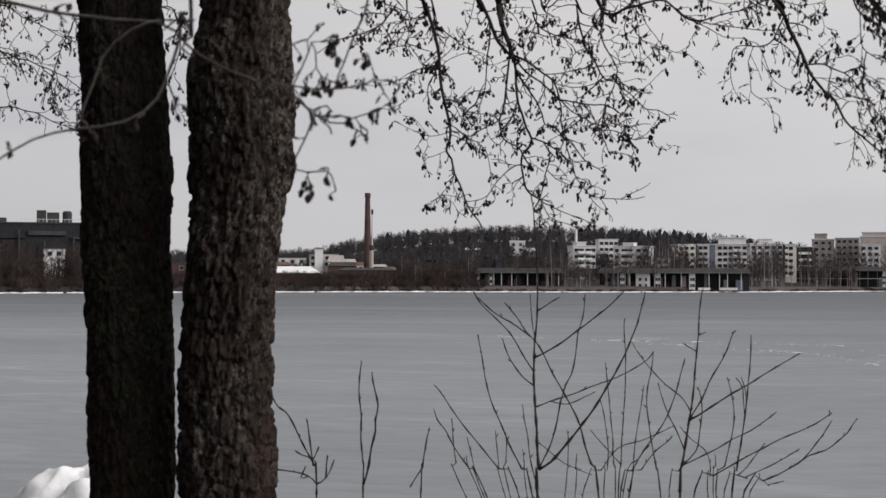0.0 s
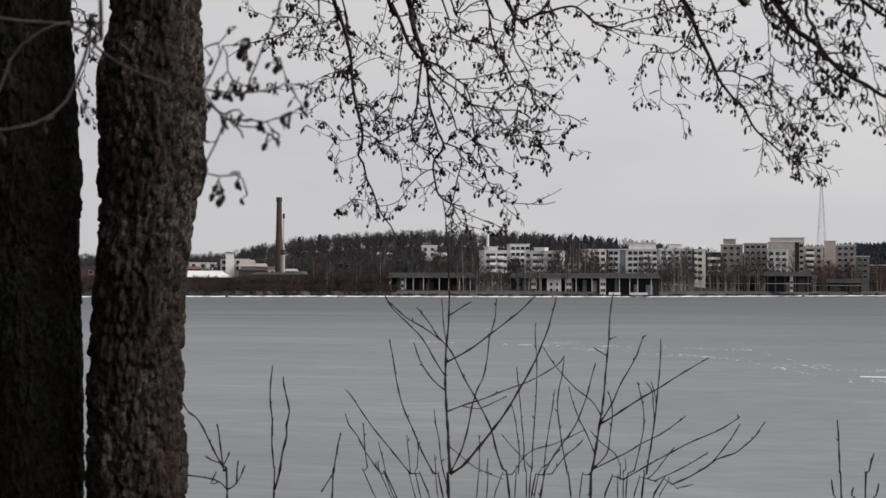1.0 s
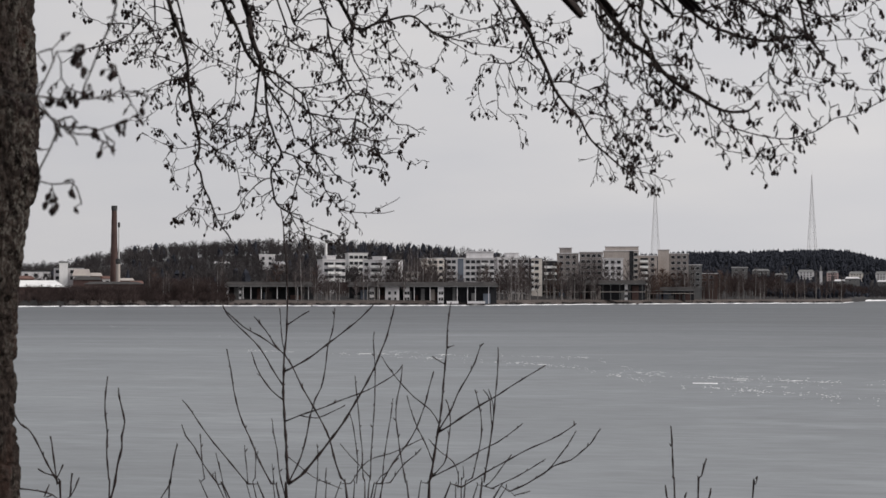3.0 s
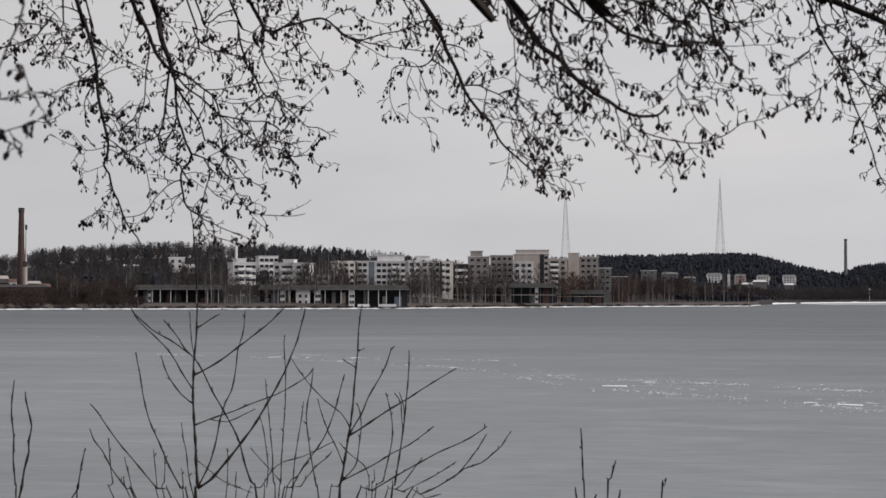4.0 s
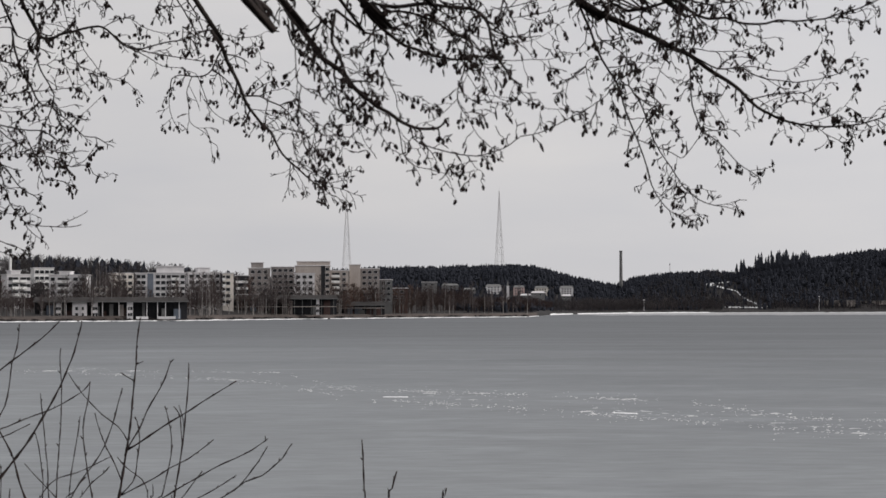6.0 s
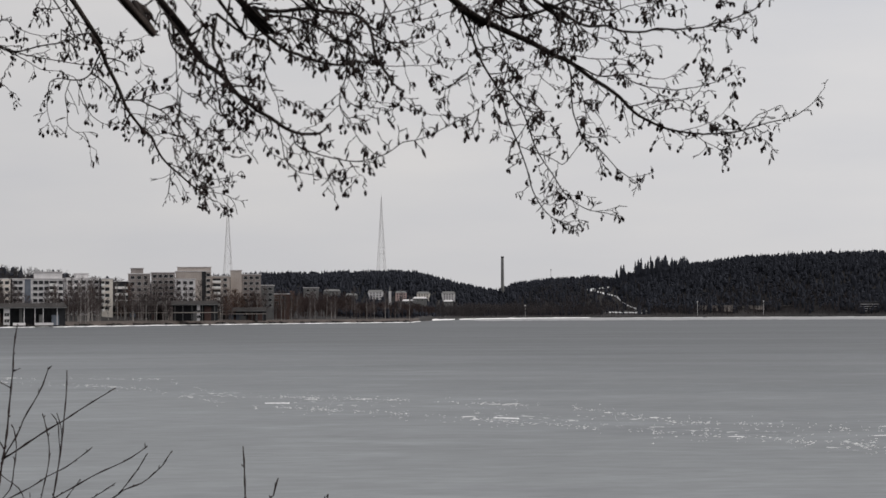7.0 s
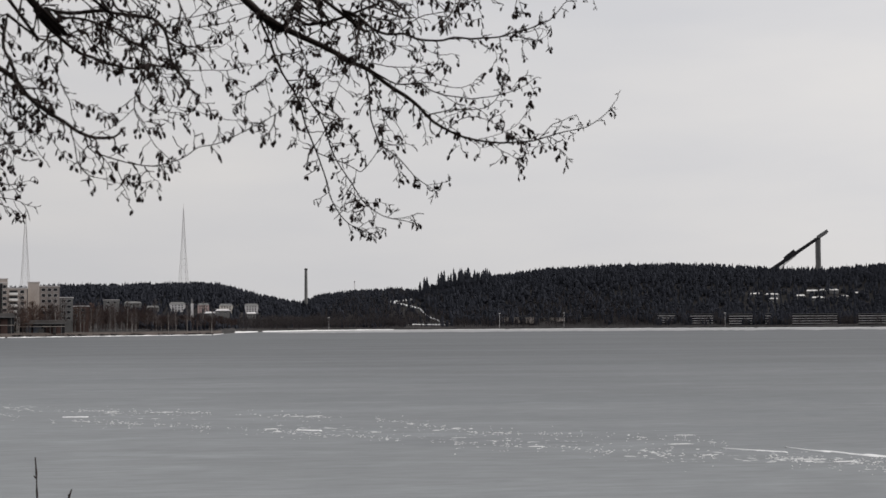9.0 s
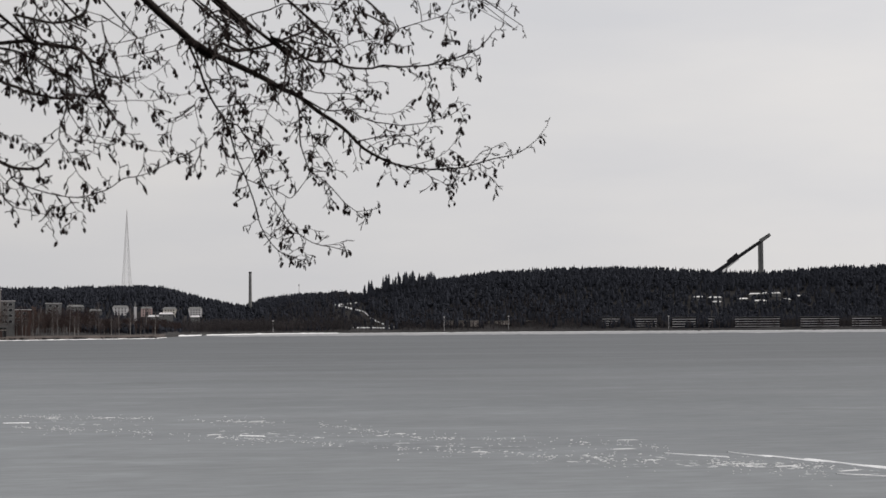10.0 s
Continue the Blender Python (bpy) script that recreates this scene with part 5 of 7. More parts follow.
def trunk_mesh(name, mats, dist, angles, centres, widths, seed, rough):
    """A trunk with fissured bark: plates divided by deep upright cracks."""
    z_lo, z_hi, foot, crest = rise(-9.5, dist), rise(10.5, dist), 2.2, 9.5
    zs = [foot + (z_lo - foot) * i / 10 for i in range(10)]
    zs += [z_lo + (z_hi - z_lo) * i / 420 for i in range(421)]
    zs += [z_hi + (crest - z_hi) * i / 24 for i in range(1, 25)]
    sides = 190
    g = Geo()
    xs = [rise(a, dist) for a in angles]
    for z in zs:
        b = table(z, xs, centres)
        w = math.radians(table(z, xs, widths)) * dist / 2
        w *= 1.0 - 0.55 * smooth(z_hi, crest, z) + 0.45 * smooth(2.9, 2.3, z)
        c = place(b, dist, z)
        for s in range(sides):
            a = 2 * math.pi * s / sides
            u, v = math.cos(a), math.sin(a)
            bend = noise.noise((u * 2.2 + seed, v * 2.2, z * 3.0)) * 0.012
            wob = noise.noise((u * 5 + seed, v * 5, z * 9.0)) * 0.5
            cell = Vector((u * 8.2 + seed + wob * 0.5, v * 8.2 + wob * 0.5, z * 12.5 + wob * 1.2))
            far, near = noise.voronoi(cell)
            edge = far[1] - far[0]
            plate = noise.cell(near[0] * 7.3)
            crack = -1.0 * smooth(0.26, 0.02, edge) + 0.9 * (plate - 0.5) + 0.45 * (near[0].z - cell.z)
            fine = noise.noise((u * 26, v * 26 + seed, z * 30.0)) * 0.5 + noise.noise((u * 60, v * 60 + seed, z * 60.0)) * 0.3
            r = w - 0.001 + bend + rough * (crack + fine + 0.35)
            g.v.append((c.x + u * r, c.y + v * r, z))
    for i in range(len(zs) - 1):
        for s in range(sides):
            q = (s + 1) % sides
            g.f.append((i * sides + s, i * sides + q, (i + 1) * sides + q, (i + 1) * sides + s))
            g.m.append(0)
    g.f.append(tuple((len(zs) - 1) * sides + s for s in range(sides)))
    g.m.append(0)
    return g.mesh(name, *mats, smooth=True)


def build_alders():
    left = thing("alder_tree", "dark mossy alder trunk with cone-bearing bare twigs", "tree", Matrix.Identity(4), "alders on the bank")
    part("trunk", trunk_mesh("trunk", (BARK_DARK,), 7.3, (-6.71, -3.66, -1.87, 0.84, 3.55, 7.14, 8.39, 12), (-28.6, -28.67, -28.73, -28.83, -28.87, -29.04, -29.06, -29.35), (2.74, 2.74, 2.74, 2.8, 2.83, 2.67, 2.64, 2.5), 3.0, 0.008), left, "almost black mossy trunk")
    right = thing("alder_tree", "fissured brown alder trunk with wide cone-bearing bare branches", "tree", Matrix.Identity(4), "alders on the bank")
    part("trunk", trunk_mesh("trunk", (BARK,), 7.0, (-6.75, -5.48, -3.69, -1.87, -0.05, 1.77, 2.69, 3.59, 5.42, 6.31, 7.4, 8.66, 12), (-25.57, -25.62, -25.68, -25.66, -25.55, -25.41, -25.31, -25.19, -25.21, -25.27, -25.2, -25.09, -25.1), (3.1, 3.11, 2.98, 2.91, 2.9, 2.97, 3.08, 3.33, 3.38, 3.38, 3.15, 2.82, 2.5), 9.0, 0.0125), right, "fissured grey-brown trunk")

    c = Crown(right, place(-25.15, 7.0, 7.6), 101, 0.12, 0.108)
    # drooping sprays, from the alders outwards over the near ice
    c.grow([(-19.46, 9.47), (-19.26, 9.01), (-19.13, 8.57), (-18.97, 8.03), (-18.86, 7.49), (-18.80, 6.86), (-18.71, 6.23), (-18.58, 5.60), (-18.46, 5.09), (-18.46, 4.65), (-18.57, 4.23), (-18.39, 3.96), (-18.29, 3.49), (-18.13, 3.15), (-17.94, 2.65), (-17.72, 2.24), (-17.51, 1.96), (-17.39, 1.71)], 9, 2.5, 7.3)
    c.grow([(-17.06, 9.52), (-16.88, 8.88), (-16.82, 8.52), (-16.69, 8.07), (-16.54, 7.71), (-16.45, 7.35)], 13, 9, 7.5)
    c.grow([(-17.72, 9.51), (-17.52, 9.13), (-17.33, 8.78), (-17.15, 8.42), (-16.95, 7.88), (-16.76, 7.61), (-16.52, 7.35)], 9, 6, 7.45)
    c.grow([(-13.94, 9.56), (-13.66, 9.09), (-13.53, 8.73), (-13.30, 8.61), (-13.11, 8.59), (-12.84, 8.77), (-12.47, 8.86), (-12.10, 8.97), (-11.64, 9.04), (-11.36, 8.92), (-11.08, 8.65), (-10.72, 8.41), (-10.26, 8.38), (-9.70, 8.55), (-9.15, 8.64), (-8.78, 8.73), (-8.14, 9.05)], 8, 2, 7.2)
    c.grow([(-8.31, 9.56), (-8.05, 9.00), (-7.87, 8.69), (-7.72, 8.45), (-7.54, 8.00), (-7.32, 7.60), (-7.13, 7.18), (-7.02, 6.91), (-6.90, 6.64), (-6.68, 6.33), (-6.40, 6.00), (-6.13, 5.76), (-5.98, 5.41), (-5.77, 5.08), (-5.49, 4.79), (-5.13, 4.48), (-4.81, 4.20), (-4.55, 4.02), (-4.41, 3.76)], 10.5, 2.5, 7)
    c.grow([(-14.57, 9.55), (-14.35, 8.91), (-14.27, 8.36), (-14.18, 8.00), (-14.03, 7.55), (-13.79, 7.19), (-13.57, 6.74), (-13.38, 6.52), (-13.09, 6.47)], 5, 3, 7.4)
    c.grow([(-19.88, 9.46), (-20.15, 9.03), (-20.36, 8.72), (-20.54, 8.48), (-20.69, 8.30), (-21.04, 8.11), (-21.49, 7.94), (-21.94, 7.84), (-22.29, 7.69), (-22.51, 7.54)], 4, 2, 7.5)
    c.grow([(-19.17, 9.48), (-19.04, 8.84), (-18.93, 8.30)], 4, 3, 7.35)
    c.grow([(-15.96, 9.54), (-15.78, 8.71), (-15.59, 8.26), (-15.22, 8.03), (-14.86, 7.91), (-14.40, 7.82)], 4, 2.5, 7.6)
    c.grow([(-15.69, 9.54), (-15.50, 8.98), (-15.23, 8.86), (-14.95, 9.08), (-14.49, 9.26)], 4, 2.5, 7.7)
    c.grow([(-8.91, 9.56), (-8.97, 9.09), (-8.97, 8.64)], 3, 2, 7.1)
    c.grow([(-8.58, 9.56), (-8.69, 9.00), (-8.73, 8.55)], 3, 2, 7.1)
    c.grow([(-16.45, 7.35), (-16.32, 6.90), (-16.30, 6.35), (-16.24, 5.84), (-16.10, 5.44), (-15.98, 4.99), (-15.80, 4.66), (-15.89, 4.35), (-16.09, 4.13), (-16.13, 3.80), (-16.07, 3.43), (-16.01, 3.07), (-15.85, 2.85), (-15.52, 2.67)], 6, 3.5)
    c.grow([(-16.52, 7.33), (-16.58, 6.71), (-16.63, 6.26), (-16.66, 5.80), (-16.77, 5.44), (-16.86, 5.22), (-16.79, 4.89), (-16.68, 4.62), (-16.46, 4.47), (-16.22, 4.35), (-16.09, 4.13)], 5, 3)
    c.grow([(-16.24, 5.84), (-16.37, 5.53), (-16.53, 5.17), (-16.77, 4.96)], 4, 2.5)
    c.grow([(-15.80, 4.66), (-15.40, 4.54), (-15.12, 4.35), (-14.85, 4.14), (-14.62, 3.94), (-14.44, 3.74), (-14.38, 3.44), (-14.20, 3.17), (-13.96, 2.86), (-13.74, 2.75), (-13.37, 2.70), (-12.91, 2.68), (-12.45, 2.68), (-12.14, 2.75)], 3.5, 1.5)
    c.grow([(-12.91, 2.68), (-12.55, 2.86), (-12.18, 3.03), (-11.96, 3.19)], 2, 1.2, reach=0.03)
    c.grow([(-13.96, 2.86), (-13.83, 2.62), (-13.56, 2.38), (-13.37, 2.26), (-13.19, 2.07)], 2, 1.2)
    c.grow([(-15.34, 4.52), (-15.21, 4.17), (-15.25, 3.81), (-15.36, 3.44), (-15.43, 3.07), (-15.52, 2.71)], 3, 2.5)
    c.grow([(-15.52, 2.69), (-15.39, 2.56), (-15.11, 2.43), (-14.84, 2.29), (-14.53, 2.16), (-14.11, 2.01)], 3, 1.5)
    c.grow([(-15.52, 2.69), (-15.35, 2.34), (-15.21, 2.10), (-14.93, 1.97), (-14.56, 1.85)], 2.5, 1.5)
    c.grow([(-15.21, 2.10), (-15.35, 2.01), (-15.39, 1.79)], 2, 1.3)
    c.grow([(-15.28, 3.53), (-15.03, 3.35), (-14.75, 3.22), (-14.38, 3.08), (-13.74, 3.08)], 2.2, 1.2)
    c.grow([(-16.09, 3.80), (-16.31, 3.76), (-16.58, 3.58), (-16.82, 3.34), (-16.98, 3.15), (-17.22, 2.79), (-17.58, 2.64), (-17.85, 2.60)], 3, 1.6)
    c.grow([(-16.84, 5.22), (-17.14, 5.07), (-17.41, 4.94), (-17.68, 4.79), (-17.86, 4.66)], 3, 1.6)
    c.grow([(-16.77, 5.49), (-17.05, 5.34), (-17.32, 5.43), (-17.68, 5.46)], 2, 1.3)
    c.grow([(-16.45, 7.33), (-15.95, 7.12), (-15.64, 6.90), (-15.40, 6.72), (-15.16, 6.54), (-14.98, 6.22), (-14.89, 5.91), (-14.67, 5.86), (-14.21, 5.77), (-13.75, 5.71), (-13.38, 5.70), (-13.01, 5.46), (-12.74, 5.28)], 5, 2)
    c.grow([(-16.45, 7.26), (-16.05, 6.86), (-15.77, 6.63), (-15.49, 6.45), (-15.22, 6.18), (-14.91, 5.87), (-14.85, 5.54), (-14.85, 5.18), (-14.74, 4.81), (-14.57, 4.54), (-14.33, 4.27), (-14.11, 3.99), (-13.89, 3.78), (-13.65, 3.67)], 4.5, 2)
    c.grow([(-16.38, 6.89), (-16.14, 6.57), (-15.92, 6.26), (-15.73, 5.99), (-15.58, 5.72), (-15.44, 5.36), (-15.36, 5.08), (-15.12, 5.03), (-14.88, 4.81), (-14.70, 4.63), (-14.39, 4.54)], 5, 2)
    c.grow([(-15.37, 6.69), (-14.85, 6.73), (-14.30, 6.86), (-13.75, 6.92), (-13.20, 6.97), (-12.74, 7.05), (-12.37, 7.07), (-12.10, 7.20), (-11.82, 7.47)], 2.5, 1.3)
    c.grow([(-15.11, 6.45), (-14.48, 6.28), (-14.03, 6.31), (-13.57, 6.46), (-13.29, 6.56)], 2, 1.5)
    c.grow([(-14.89, 5.89), (-14.48, 5.49), (-14.11, 5.31), (-13.75, 5.09), (-13.60, 4.88)], 3, 1.6)
    c.grow([(-14.85, 5.23), (-14.48, 5.31), (-14.21, 5.37)], 2, 1.3)
    c.grow([(-14.21, 5.77), (-13.93, 5.55), (-13.75, 5.24), (-13.60, 4.91)], 2.2, 1.5)
    c.grow([(-13.09, 6.50), (-13.23, 6.10), (-13.38, 5.83), (-13.45, 5.46), (-13.56, 4.91), (-13.38, 4.46), (-13.28, 4.18), (-12.92, 4.16), (-12.55, 4.05)], 3, 1.6)
    c.grow([(-13.56, 4.89), (-13.19, 4.88), (-12.83, 4.77), (-12.46, 4.59), (-12.18, 4.64), (-11.91, 4.62), (-11.78, 4.37), (-11.45, 4.26), (-11.26, 4.37)], 2.5, 1.2)
    c.grow([(-12.46, 4.59), (-12.09, 4.77), (-11.91, 5.01), (-11.72, 5.25)], 1.8, 1, reach=0.02)
    c.grow([(-13.43, 5.46), (-13.20, 5.19), (-12.92, 5.01), (-12.73, 4.82)], 1.8, 1.2)
    c.grow([(-13.53, 8.73), (-13.48, 8.37), (-13.57, 8.01), (-13.42, 7.55), (-13.20, 7.19), (-13.01, 6.83), (-13.09, 6.52), (-12.92, 6.28), (-12.65, 6.10), (-12.37, 5.83), (-12.09, 5.56), (-11.72, 5.54), (-11.45, 5.39)], 3.5, 2)
    c.grow([(-13.09, 6.50), (-12.74, 6.34), (-12.55, 6.19), (-12.19, 6.07)], 2, 1.2)
    c.grow([(-12.50, 6.07), (-12.00, 6.38), (-11.73, 6.65)], 1.8, 1, reach=0.03)
    c.grow([(-13.57, 8.64), (-13.85, 8.19), (-13.97, 7.91), (-13.90, 7.46)], 2, 1.4)
    c.grow([(-13.39, 9.18), (-12.93, 9.06), (-12.56, 8.90)], 1.6, 1.2)
    c.grow([(-12.56, 8.84), (-12.74, 8.37), (-12.80, 8.10), (-12.65, 7.74), (-12.56, 7.47), (-12.46, 7.20)], 1.8, 1.2)
    c.grow([(-12.56, 8.84), (-12.37, 8.37), (-12.32, 7.83), (-12.28, 7.11)], 1.8, 1.2)
    c.grow([(-12.37, 8.86), (-12.10, 8.29), (-11.82, 7.92), (-11.54, 7.56), (-11.17, 7.38), (-10.71, 7.29), (-10.40, 6.92)], 2, 1.2)
    c.grow([(-12.34, 7.74), (-11.91, 7.65), (-11.54, 7.52)], 1.6, 1.2)
    c.grow([(-11.36, 8.92), (-10.90, 8.56), (-10.44, 8.38), (-9.98, 8.23), (-9.52, 8.16), (-8.97, 8.10), (-8.32, 8.01), (-7.87, 8.04)], 3, 1.5)
    c.grow([(-10.72, 8.41), (-10.07, 8.10), (-9.61, 7.83), (-9.06, 7.79)], 2.5, 1.3)
    c.grow([(-11.55, 9.03), (-10.99, 9.28), (-10.62, 9.32), (-10.29, 9.10), (-9.89, 8.95), (-9.43, 8.88)], 2, 1.3)
    c.grow([(-7.72, 8.45), (-7.87, 8.09), (-8.05, 7.73), (-8.32, 7.55), (-8.69, 7.52), (-9.06, 7.56), (-9.33, 7.43), (-9.37, 7.10), (-9.41, 6.74), (-9.37, 6.38), (-9.24, 6.05)], 4, 1.2)
    c.grow([(-8.75, 7.50), (-8.84, 7.01), (-8.78, 6.56), (-8.75, 6.10), (-8.51, 5.88), (-8.27, 5.73), (-8.05, 5.42), (-7.87, 5.31), (-7.85, 5.09)], 2, 1.1)
    c.grow([(-8.42, 7.52), (-8.32, 7.10), (-8.20, 6.74), (-8.05, 6.46), (-7.77, 6.22), (-7.41, 6.09), (-7.13, 6.22), (-6.86, 6.09)], 2, 1.1)
    c.grow([(-8.05, 7.71), (-7.72, 7.55), (-7.50, 7.37), (-7.32, 7.09), (-7.08, 6.89)], 3, 2)
    c.grow([(-7.99, 8.91), (-7.50, 8.85), (-7.04, 8.77), (-6.58, 8.84), (-6.31, 8.98)], 1.8, 1)
    c.grow([(-7.54, 8.00), (-7.04, 8.36), (-6.68, 8.53), (-6.49, 8.31), (-6.46, 8.13)], 1.8, 1)
    c.grow([(-7.01, 6.91), (-6.68, 7.36), (-6.31, 7.63)], 1.6, 1, reach=0.03)
    c.grow([(-7.01, 6.94), (-6.49, 6.90), (-6.22, 6.77), (-5.86, 6.63), (-5.58, 6.39), (-5.35, 6.08), (-5.13, 5.71), (-5.04, 5.35), (-4.86, 5.04)], 4, 1.5)
    c.grow([(-6.49, 6.90), (-6.13, 7.08), (-5.76, 7.17), (-5.40, 7.49)], 2, 1.2)
    c.grow([(-5.86, 6.63), (-5.40, 6.77), (-5.13, 6.35), (-4.86, 6.07), (-4.59, 5.80), (-4.40, 5.67), (-3.95, 5.70)], 3, 1.5)
    c.grow([(-5.49, 4.79), (-5.53, 4.35), (-5.59, 3.99), (-5.68, 3.77)], 2, 1.2)
    c.grow([(-5.49, 4.79), (-5.22, 4.35), (-5.04, 3.99)], 1.6, 1)
    c.grow([(-5.57, 4.90), (-4.95, 4.68), (-4.59, 4.44), (-3.95, 4.43), (-3.50, 4.52)], 2, 1.2)
    c.grow([(-6.84, 6.54), (-6.31, 6.45), (-5.86, 6.44), (-5.58, 6.17)], 1.8, 1.2)
    c.grow([(-6.13, 5.81), (-5.58, 5.88), (-5.31, 5.80)], 1.6, 1.2)
    c.grow([(-4.55, 4.02), (-4.14, 3.98), (-3.69, 3.88), (-3.47, 3.61), (-3.38, 3.28)], 2, 1.2)
    c.grow([(-4.48, 3.98), (-4.23, 3.76), (-3.96, 3.65), (-3.79, 3.43)], 2, 1.2)
    c.grow([(-18.46, 5.05), (-18.14, 4.88), (-17.92, 4.66), (-17.59, 4.52), (-17.31, 4.25), (-17.19, 3.88), (-17.09, 3.34), (-17.11, 3.06)], 2.5, 1.3)
    c.grow([(-18.67, 6.10), (-18.56, 5.91), (-18.29, 5.69), (-18.14, 5.39), (-17.92, 4.97), (-17.84, 4.73)], 2.2, 1.3)
    c.grow([(-18.56, 5.91), (-18.14, 5.82), (-18.01, 5.57), (-17.96, 5.39)], 2, 1.2)
    c.grow([(-18.29, 3.49), (-18.42, 3.14), (-18.60, 2.96), (-18.73, 2.83), (-18.94, 2.65), (-19.07, 2.50)], 2, 1.3)
    c.grow([(-18.73, 2.83), (-18.49, 2.65), (-18.27, 2.42), (-18.16, 2.23)], 1.6, 1)
    c.grow([(-18.73, 2.83), (-18.40, 2.78), (-18.18, 2.73)], 1.6, 1)
    c.grow([(-18.44, 4.78), (-18.77, 4.74), (-19.13, 4.72), (-19.50, 4.82), (-19.77, 4.95), (-19.95, 5.03)], 2, 1)
    c.grow([(-19.13, 4.72), (-19.41, 5.04), (-19.64, 5.31)], 1.4, 0.9, reach=0.02)
    c.grow([(-18.57, 4.18), (-18.95, 4.09), (-19.22, 3.99), (-19.33, 3.81)], 1.6, 1)
    c.grow([(-20.47, 8.62), (-20.96, 8.67), (-21.41, 8.60), (-21.68, 8.72), (-21.94, 8.80), (-22.16, 9.08)], 2, 1)
    c.grow([(-19.17, 8.73), (-19.60, 8.50), (-20.06, 8.40), (-20.60, 8.34)], 1.8, 1)
    c.grow([(-19.06, 8.57), (-19.39, 8.56), (-19.60, 8.32), (-19.78, 8.10), (-20.14, 8.04), (-20.68, 7.99), (-21.13, 8.04)], 2, 1.2)
    c.grow([(-19.78, 8.10), (-19.82, 7.74), (-19.74, 7.57), (-19.51, 7.25), (-19.27, 7.00), (-19.05, 6.86), (-18.82, 6.86)], 1.8, 1.2)
    c.grow([(-19.74, 7.57), (-20.14, 7.61), (-20.41, 7.52)], 1.4, 1)
    c.grow([(-18.80, 6.88), (-19.14, 6.91), (-19.51, 6.85), (-19.87, 6.70), (-20.32, 6.42), (-20.76, 6.32), (-21.21, 6.37)], 2.2, 1)
    c.grow([(-18.80, 6.73), (-19.41, 6.72), (-19.78, 6.63), (-20.17, 6.51)], 1.6, 1)
    c.grow([(-18.69, 6.18), (-18.96, 6.14), (-19.41, 6.13), (-19.77, 5.98), (-19.99, 5.79), (-20.28, 5.63)], 1.6, 1)
    c.grow([(-18.80, 6.90), (-18.60, 6.77), (-18.47, 6.54), (-18.41, 6.14), (-18.47, 5.87)], 1.6, 1)
    c.grow([(-18.91, 8.19), (-18.61, 8.04), (-18.33, 7.86), (-18.06, 7.63), (-17.69, 7.47), (-17.42, 7.39)], 3, 1.5)
    c.grow([(-18.84, 7.13), (-18.51, 7.41), (-18.20, 7.74), (-18.00, 7.99), (-17.79, 8.50), (-17.70, 8.95), (-17.61, 9.40)], 2, 1.5)
    c.grow([(-18.80, 6.86), (-18.60, 7.10), (-18.24, 7.27), (-17.87, 7.38), (-17.51, 7.21), (-17.23, 7.01), (-16.83, 7.07)], 2, 1.1)
    c.grow([(-17.06, 8.30), (-17.15, 7.88), (-17.24, 7.34), (-17.27, 6.88), (-17.32, 6.25), (-17.41, 5.88), (-17.56, 5.54), (-17.81, 5.41), (-18.14, 5.35), (-18.36, 5.20)], 3.5, 1.6)
    c.grow([(-16.84, 8.84), (-16.60, 8.79), (-16.33, 8.52), (-16.14, 8.07), (-16.05, 7.62)], 2.2, 1.2)
    c.grow([(-16.07, 3.43), (-16.31, 3.16), (-16.40, 2.92)], 2, 1.2)
    c.grow([(-16.11, 3.98), (-15.67, 4.06), (-15.39, 3.99)], 2, 1.2)
    c.grow([(-14.74, 4.81), (-15.03, 4.68), (-15.25, 4.57)], 2, 1.2)
    c.grow([(-14.27, 8.36), (-14.49, 8.09), (-14.71, 7.82), (-14.49, 7.46)], 2, 1.2)
    c.grow([(-14.03, 7.55), (-14.30, 7.46), (-14.52, 7.18), (-14.49, 6.91)], 2, 1.2)
    c.grow([(-15.59, 8.26), (-15.87, 8.08), (-16.05, 7.80)], 2, 1.2)
    c.grow([(-15.78, 8.71), (-15.41, 8.53), (-15.23, 8.32), (-14.82, 8.25)], 2, 1.2)
    c.spray(9, (-20.5, -6.5), 7.3, 0.7)
    c.spray(4, (-14.6, -12.2), 7.3, 0.4)
    c.thicken(34, (-21, -12.5), (4.5, 10.5), 0.17)
    c.finish()

    c = Crown(left, place(-28.9, 7.3, 8.2), 202, 0.28, 0.1)
    # nearer limbs that cross the top of the view, and the long limb that reaches farthest
    c.grow([(-5.99, 10.26), (-5.63, 9.73), (-5.45, 9.46), (-5.18, 9.12), (-4.92, 8.77), (-4.74, 8.56), (-4.47, 8.15), (-4.23, 7.98), (-3.93, 7.80), (-3.66, 7.54), (-3.48, 7.27), (-3.21, 7.00), (-2.94, 6.79), (-2.66, 6.56), (-2.30, 6.38), (-1.94, 6.11), (-1.67, 5.97), (-1.30, 5.88), (-0.76, 5.90)], 15, 6, 5.2, cones=0.35)
    c.grow([(-7.14, 10.23), (-6.70, 9.99), (-6.34, 9.76), (-6.13, 9.57)], 20, 9, 5, reach=0.02)
    c.grow([(-4.11, 10.32), (-4.06, 9.68), (-4.15, 9.14), (-4.16, 8.69), (-3.98, 8.34), (-3.80, 7.89), (-3.66, 7.54)], 8, 5, 5.1)
